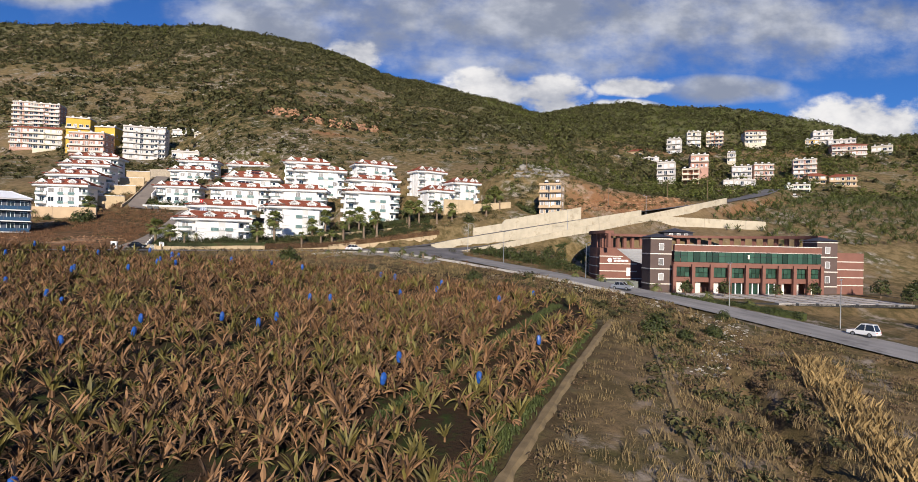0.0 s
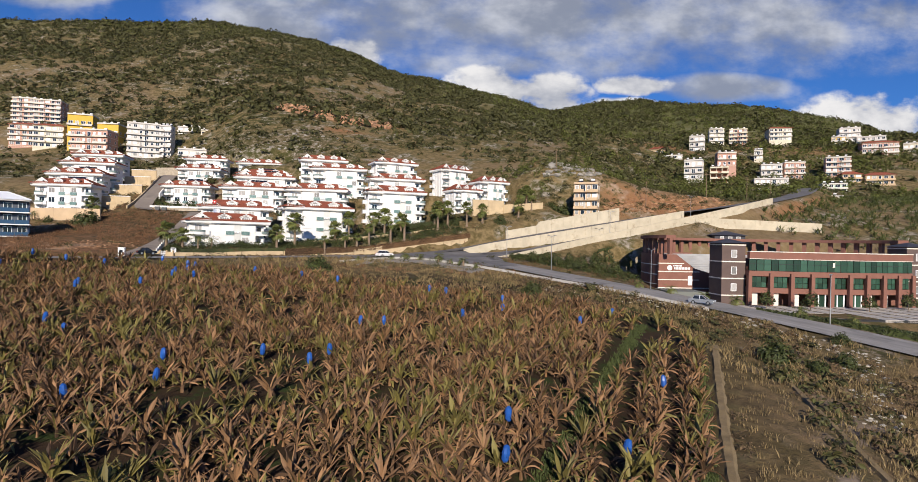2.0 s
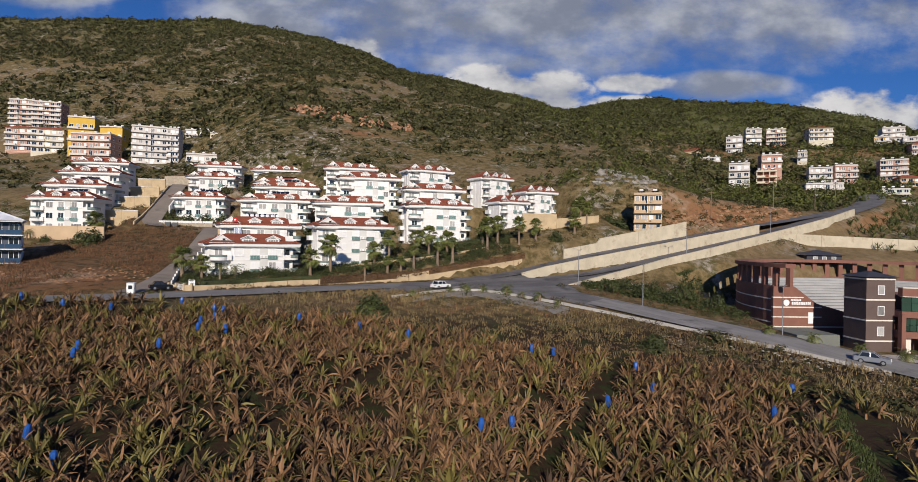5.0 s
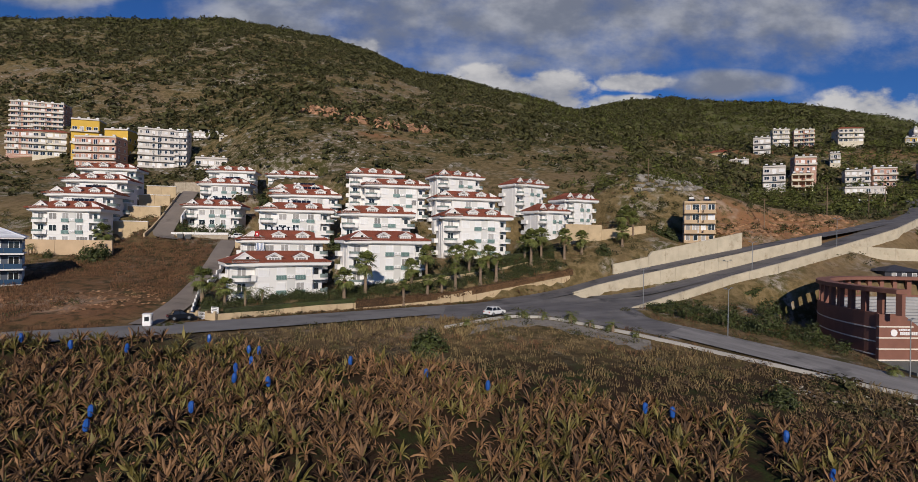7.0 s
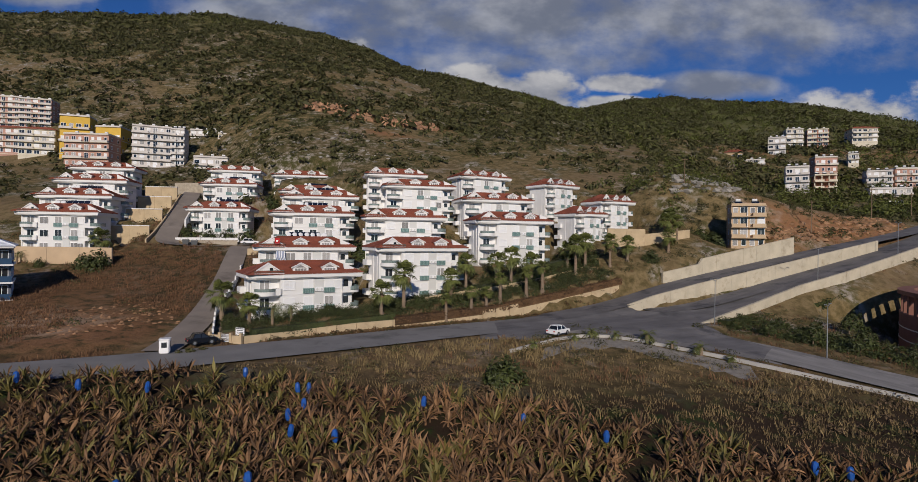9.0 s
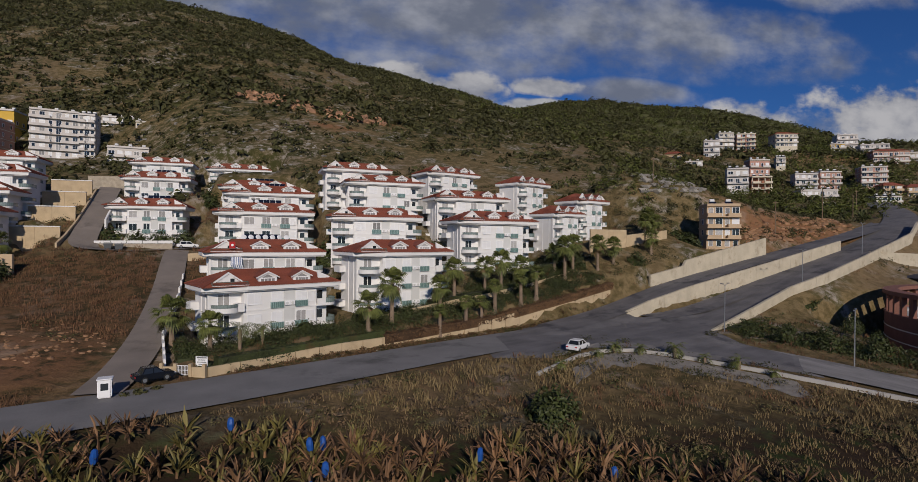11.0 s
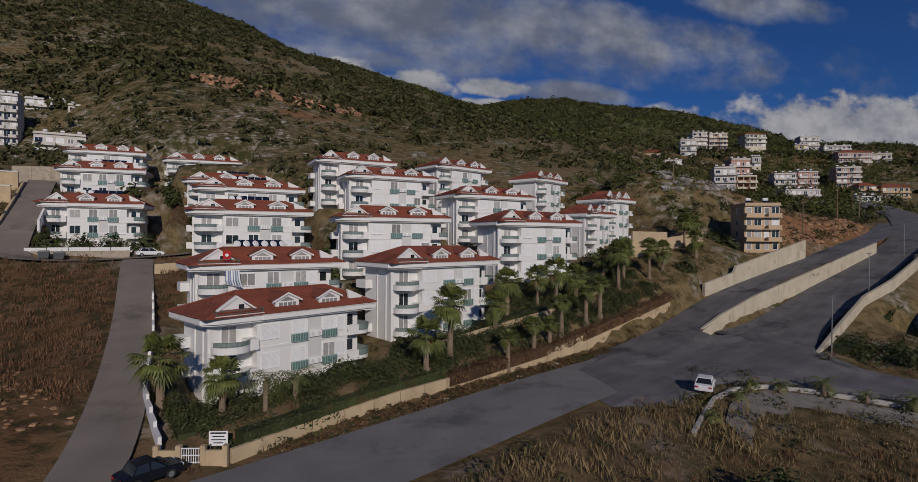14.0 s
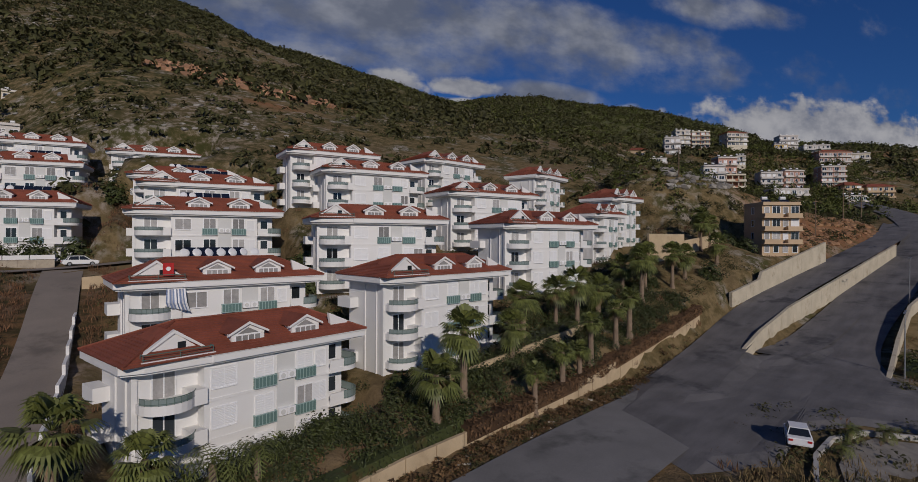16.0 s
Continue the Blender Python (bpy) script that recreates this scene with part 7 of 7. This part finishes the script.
def roof_gear():
    """Solar water heaters and satellite dishes behind the block roofs."""
    def rack(x, y, z, a, dishes):
        root = thing("solar_heater_rack", "rack of solar water panels with white satellite dishes", "solar heaters", pose(x, y, z, 0, 0, a), "roof racks")
        bm = bmesh.new()
        box(bm, -4.2, -0.2, -1.2, 4.2, 1.6, 0.1)
        part("plinth", bm, M_WHITE, root)
        for k in range(5):
            bm = bmesh.new()
            x0 = -3.2 + k * 1.25
            vs = [bm.verts.new(p) for p in ((x0, 0, 0.15), (x0 + 1.15, 0, 0.15), (x0 + 1.15, 0.9, 1.25), (x0, 0.9, 1.25))]
            ws = [bm.verts.new(v.co + Vector((0, 0.05, -0.05))) for v in vs]
            bm.faces.new(vs), bm.faces.new(list(reversed(ws)))
            for j in range(4):
                bm.faces.new((vs[j], ws[j], ws[(j + 1) % 4], vs[(j + 1) % 4]))
            part("solar_panel", bm, M_PANEL, root)
        for k in range(dishes):
            bm = bmesh.new()
            x0 = -3.4 + k * 1.2
            bmesh.ops.create_cone(bm, cap_ends=True, segments=14, radius1=0.48, radius2=0.3, depth=0.1, matrix=pose(x0, -0.5, 0.75, 65, 0, 10 * (k % 3)))
            tube(bm, (x0, -0.4, -0.2), (x0, -0.4, 0.7), 0.03, n=5)
            part("dish", bm, M_TANK, root, "white satellite dish")
    for n, (x, y, z, a) in enumerate(BLOCKS):
        if n in (1, 10, 11, 13, 14, 16, 17, 22):
            c, s = math.cos(radians(a)), math.sin(radians(a))
            dx, dy = 0.5, 6.6
            rack(x + dx * c - dy * s, y + dx * s + dy * c, z + 1.75, a, 7 if n == 1 else 2)


roof_gear()


def blue_bags():
    rng = random.Random(4)
    V, F = [], []
    n, rings = 8, [(0.0, 0.05), (-0.12, 0.2), (-0.5, 0.27), (-0.95, 0.23), (-1.1, 0.12)]
    bm = bmesh.new()
    loops = [[bm.verts.new((r * math.cos(6.283 * k / n) * rng.uniform(0.85, 1.15), r * math.sin(6.283 * k / n) * rng.uniform(0.85, 1.15), z)) for k in range(n)] for z, r in rings]
    for a, b in zip(loops, loops[1:]):
        for k in range(n):
            bm.faces.new((a[k], a[(k + 1) % n], b[(k + 1) % n], b[k]))
    me = mesh_of("fruit_bag", bm, M_BLUE)
    near = sorted((p for p in BANANAS if p[1] > 18), key=lambda p: rng.random())[:46]
    for x, y, z, *_ in near:
        ob = new("fruit_bag", me)
        ob.matrix_basis = pose(x + rng.uniform(-0.5, 0.5), y + rng.uniform(-0.5, 0.2) - 0.3, z + rng.uniform(1.75, 2.2), rng.uniform(-8, 8), 0, rng.uniform(0, 360))
        tagged(ob, "blue plastic bag tied over a banana bunch", "fruit bag", "blue fruit bags")


blue_bags()


def field_edge():
    """Tan earth ridges that bound the field strips."""
    for pts, w, label in (([(1.5, 29), (11.5, 52), (20.8, 72.5), (22.5, 76)], 0.45, "pale tan earth ridge along the field"), ([(15.8, 32), (20.5, 50), (25.6, 69)], 0.3, "narrow dry grass ridge in the waste ground")):
        dense = densify(pts, 1.0)
        P2 = np.array(dense)
        Z = land(P2[:, 0], P2[:, 1])
        bm = bmesh.new()
        rows = []
        for i, (x, y) in enumerate(dense):
            a, b = dense[max(i - 1, 0)], dense[min(i + 1, len(dense) - 1)]
            d = Vector((b[0] - a[0], b[1] - a[1])).normalized()
            k = w * random.uniform(0.8, 1.2)
            rows.append([bm.verts.new((x - d.y * s * k, y + d.x * s * k, Z[i] + h * random.uniform(0.8, 1.2))) for s, h in ((-1.3, -0.1), (-0.6, 0.22), (0.6, 0.22), (1.3, -0.1))])
        for a, b in zip(rows, rows[1:]):
            for k in range(3):
                bm.faces.new((a[k], a[k + 1], b[k + 1], b[k]))
        tagged(part("earth_ridge", bm, mat("tan_dry_earth", (0.20, 0.145, 0.075), 0.95, var=0.35, scale=3, bump=0.4)), label, "ridge", kind="structure")
    rng = random.Random(8)
    kinds_ = [tuft(rng, 14, 0.35, 0.4, 0.04) for _ in range(4)]
    spots = []
    for k in range(1500):
        t = rng.random()
        x, y = 0.2 + 19.0 * t + rng.uniform(-0.9, 0.9), 29 + 43.5 * t + rng.uniform(-0.5, 0.5)
        spots.append((x - 0.9, y, rng.uniform(0, 6.28), rng.uniform(0.7, 1.3), rng.randint(0, 3)))
    for k in range(900):
        t = rng.random()
        spots.append((-7.0 + 23.0 * t + rng.uniform(-0.7, 0.7), 37 + 46.5 * t + rng.uniform(-0.5, 0.5), rng.uniform(0, 6.28), rng.uniform(0.5, 1.1), rng.randint(0, 3)))
    Z = land(np.array([s[0] for s in spots]), np.array([s[1] for s in spots]))
    scatter("green_grass", kinds_, [(x, y, z - 0.03, a, s, k) for (x, y, a, s, k), z in zip(spots, Z)], [mat("fresh_grass", (0.06, 0.078, 0.020), 0.7, var=0.3, scale=1, island=0.4, bump=0)], "fresh green grass strip beside the field", "grass")


field_edge()


def gravel_island():
    """Pale gravel between the kerb and the waste ground."""
    inner = [(-29.5, 123.5), (-26.2, 126.6), (-22.6, 128.6), (-18.6, 129.2), (-14.8, 127.2), (-9.9, 123.2), (-4.0, 118.2)]
    bm = bmesh.new()
    rows = []
    for x, y in densify(inner, 1.2):
        rows.append([bm.verts.new((x + k * -0.25, y - k * 0.9, ground_at(x + k * -0.25, y - k * 0.9) + 0.16 - 0.03 * k)) for k in (0, 1.5, 3.2, 4.6 + random.uniform(-0.8, 0.8))])
    for a, b in zip(rows, rows[1:]):
        for k in range(3):
            bm.faces.new((a[k], a[k + 1], b[k + 1], b[k]))
    tagged(part("pavement", bm, mat("pale_gravel", (0.22, 0.20, 0.175), 0.95, var=0.35, scale=4, fine=20, bump=0.4)), "pale gravel strip behind the kerb", "pavement", kind="structure")


gravel_island()


# ---- planting and small things ----
def along(pts, t):
    """Point at share t of a polyline and the normal on its left."""
    ls = [math.dist(a, b) for a, b in zip(pts, pts[1:])]
    s = t * sum(ls)
    for (a, b), ln in zip(zip(pts, pts[1:]), ls):
        if s <= ln or (a, b) == (pts[-2], pts[-1]):
            u = s / ln
            return a[0] + (b[0] - a[0]) * u, a[1] + (b[1] - a[1]) * u, -(b[1] - a[1]) / ln, (b[0] - a[0]) / ln
        s -= ln


FRONT = [(-71.0, 124.4), (-65.5, 129.3), (-57.4, 134.8), (-46.6, 141.0), (-34.3, 147.4), (-20.8, 154.4), (-7.0, 161.8)]


def band(name, n, line, lo, hi, kinds_, materials, label, category, seed, size, t0=0.0, t1=1.0, lift=-0.1, pads=0.5, roads=0.3):
    rng = random.Random(seed)
    P = []
    for _ in range(n):
        x, y, nx, ny = along(line, rng.uniform(t0, t1))
        k = rng.uniform(lo, hi)
        P.append((x + nx * k, y + ny * k))
    P = np.array(P)
    ok = clear_of(P[:, 0], P[:, 1], roads, pads)
    P = P[ok]
    Z = land(P[:, 0], P[:, 1])
    spots = [(x, y, z + lift, rng.uniform(0, 6.28), rng.uniform(*size), rng.randrange(len(kinds_))) for (x, y), z in zip(P, Z)]
    scatter(name, kinds_, spots, materials, label, category)


def planting():
    rng = random.Random(91)
    shrub = [clump(rng, 170, 0.9, 1.1, 0.115) for _ in range(6)]
    for k in range(len(shrub)):
        v, f, i = shrub[k]
        shrub[k] = (v, f, [k % 2] * len(f))
    band("garden_shrubs", 520, FRONT, 1.2, 9.5, shrub, [M_HEDGE, M_LEAF], "dense dark green shrubs in the estate garden", "shrubs", 92, (0.6, 1.35), pads=1.2)
    band("terrace_shrubs", 150, [(-50, 151), (-33, 158), (-9, 172)], -0.5, 6.5, shrub, [M_HEDGE, M_LEAF], "dark green shrubs on the planted terrace", "shrubs", 93, (0.7, 1.5), pads=1.2)
    brush = [clump(rng, 30, 0.6, 0.5, 0.15) for _ in range(5)]
    band("verge_brush", 520, FRONT, -3.4, -0.4, brush, [mat("rusty_brush_leaf", (0.12, 0.07, 0.03), 0.85, var=0.35, scale=0.6, island=0.5, bump=0)], "rusty brown weeds on the verge below the wall", "brush", 94, (0.4, 1.1), t0=0.05, roads=0.1)
    band("verge_weeds", 260, FRONT, -3.2, -0.4, brush, [M_OLIVE], "olive green weeds on the verge below the wall", "brush", 95, (0.4, 1.0), t0=0.05, roads=0.1)
    # gardens beside the theatre, in beds
    bed = [clump(rng, 60, 0.9, 0.9, 0.2) for _ in range(4)]
    band("garden_bed", 260, [(4, 138), (16, 129.5), (27, 121)], -1.5, 9.5, bed, [M_LEAF], "dark green bedding shrubs in the theatre garden", "shrubs", 96, (0.6, 1.2), pads=0.3, roads=0.8)
    # trees among the houses across the valley
    tree = [clump(rng, 70, 2.1, 4.2, 0.55) for _ in range(5)]
    band("valley_trees", 330, [(88, 232), (150, 290), (215, 335), (300, 372)], -34, 30, tree, [M_PINE], "dark green trees among the houses across the valley", "trees", 97, (0.6, 1.2), pads=1.0)
    band("slope_trees", 170, [(14, 203), (40, 216), (70, 224), (105, 236)], -8, 26, tree, [M_PINE], "dark green trees on the slope above the tan house", "trees", 104, (0.35, 0.85), pads=2.0, roads=2.0)
    band("ridge_bushes", 170, [(20, 189), (40, 190), (66, 198), (100, 212)], -6, 12, bed, [M_OLIVE], "olive bushes on the orange bank", "bushes", 98, (0.6, 1.5), pads=1.0, roads=2.0)
    scrubs = [clump(rng, 46, 0.8, 0.75, 0.2) for _ in range(4)]
    band("scrub_bushes", 120, [(20, 30), (27, 50), (33, 66), (30, 88), (8, 101)], -7, 9, scrubs, [M_OLIVE], "olive green bushes on the waste ground", "bushes", 102, (0.5, 1.6), roads=0.8)
    band("scrub_weeds", 260, [(24, 30), (31, 50), (36, 66), (28, 90), (4, 104)], -7, 8, scrubs, [mat("brown_brush_leaf", (0.085, 0.055, 0.03))], "brown thorny weeds on the waste ground", "brush", 103, (0.4, 1.2), roads=0.8)
    stones = []
    for _ in range(4):
        bm = bmesh.new()
        bmesh.ops.create_icosphere(bm, subdivisions=1, radius=1)
        for v in bm.verts:
            v.co = Vector((v.co.x, v.co.y, v.co.z * 0.6)) * rng.uniform(0.6, 1.3)
        stones.append((np.array([tuple(v.co) for v in bm.verts]), [tuple(v.index for v in f.verts) for f in bm.faces], [0] * len(bm.faces)))
        bm.free()
    crags = [(v * np.array([1.1, 0.7, 1.7]), f, i) for v, f, i in stones]
    pale = mat("pale_rubble", (0.36, 0.33, 0.28), 0.95, var=0.3, scale=3, bump=0.4, island=0.3)
    band("rubble", 420, [(26.0, 55), (32.5, 63), (41, 76), (33, 90), (20, 97.5), (6, 105)], -1.5, 2.6, stones, [pale], "pale rubble stones on the road embankment", "rubble", 99, (0.08, 0.32), lift=0.0)
    band("verge_rubble", 260, FRONT, -4.0, -1.0, stones, [pale], "small pale stones along the verge", "rubble", 100, (0.05, 0.2), lift=0.0, roads=-0.2)
    band("bank_rocks", 340, [(40, 184), (62, 190), (90, 200)], -1, 8, stones, [mat("orange_rock", (0.30, 0.17, 0.09), 0.95, var=0.35, scale=2, bump=0.5, island=0.3)], "broken orange rock on the cut bank", "rocks", 101, (0.3, 1.3), lift=-0.1, roads=0.5)
    band("ledge_rocks", 330, [(-116, 320), (-95, 314), (-80, 307), (-66, 313), (-52, 319)], -9, 7, crags, [mat("rusty_limestone", (0.34, 0.19, 0.11), 0.95, var=0.4, scale=1, bump=0.5, island=0.4)], "rusty orange limestone ledges on the hillside", "rocks", 107, (0.8, 2.6), lift=-0.4)
    band("plot_rubble", 420, [(-116, 119), (-100, 127), (-88, 137)], -7, 8, stones, [mat("orange_rock", (0.30, 0.17, 0.09))], "orange earth clods and stones on the empty plot", "rubble", 108, (0.08, 0.42), lift=0.0, roads=0.4)


planting()


def awning():
    """Striped cloth hung at the corner of a balcony."""
    x, y, z, a = BLOCKS[1]
    m = pose(x, y, z, 0, 0, a)
    n, V, F, I = 12, [], [], []
    for k in range(n + 1):
        u = k / n
        wob = 0.07 * math.sin(k * 1.9)
        V += [(-5.7 + 1.6 * u, 0.05 + wob, -0.75), (-5.75 + 1.75 * u, -0.12 + wob * 1.6, -2.0), (-5.6 + 1.9 * u, 0.02 + wob * 2, -2.9 + 0.5 * (1 - u))]
    for k in range(n):
        for j in range(2):
            i = 3 * k + j
            F.append((i, i + 3, i + 4, i + 1))
            I.append(k % 2)
    ob = new("awning", soup("awning", V, F, [M_AWNING, M_FRAME], I))
    ob.matrix_basis = m
    md = ob.modifiers.new("thickness", "SOLIDIFY")
    md.thickness = 0.02
    tagged(ob, "blue and white striped cloth awning over a balcony", "awning")
    root = thing("flag", "red flag with a white mark on the roof terrace", "flag", m @ pose(-5.9, 0.45, 0.45))
    bm = bmesh.new()
    for k in range(7):
        box(bm, 0.13 * k, 0.03 * math.sin(k * 1.7), 0.05, 0.13 * (k + 1), 0.03 * math.sin(k * 1.7) + 0.03, 1.25)
    bmesh.ops.remove_doubles(bm, verts=bm.verts[:], dist=0.001)
    part("cloth", bm, M_FLAG, root)
    bm = bmesh.new()
    tube(bm, (0.45, -0.08, 0.7), (0.45, -0.05, 0.7), 0.2, n=14)
    part("white_mark", bm, M_FRAME, root)


awning()


def skip(x, y, a):
    root = thing("rubbish_skip", "dark metal rubbish skip beside the garden wall", "skip", pose(x, y, ground_at(x, y) + 0.25, 0, 0, a), "rubbish skips")
    bm = bmesh.new()
    extrude_y(bm, [(-0.6, 0.2), (0.6, 0.2), (0.75, 1.2), (-0.75, 1.2)], -0.5, 0.5)
    part("body", bm, mat("dark_skip_paint", (0.05, 0.055, 0.06), 0.5, var=0.2), root)
    bm = bmesh.new()
    extrude_y(bm, [(-0.78, 1.2), (0.78, 1.2), (0.6, 1.42), (-0.6, 1.42)], -0.52, 0.52)
    part("lid", bm, mat("grey_skip_lid", (0.16, 0.16, 0.16), 0.6, var=0.2), root)
    for s in (-0.5, 0.5):
        bm = bmesh.new()
        tube(bm, (s, -0.45, 0.1), (s, 0.45, 0.1), 0.1, n=10)
        part("wheel", bm, M_TYRE, root)


skip(-105.6, 180.4, 18)
skip(-107.4, 179.8, 16)
car(-75.4, 121.6, 40, mat("dark_blue_car_paint", (0.012, 0.015, 0.022), 0.25, 0.3, var=0.02, bump=0), "dark blue car parked on the driveway by the booth", length=3.7)
place(bush(0.75, 0.8, M_OLIVE, 0.15, 160, 61, "untidy olive bush on the kerb beside the booth"), [(-76.3, 117.5, 0.8, 0), (-75.2, 118.1, 1.0, 40), (-74.2, 119.4, 0.8, 80)])
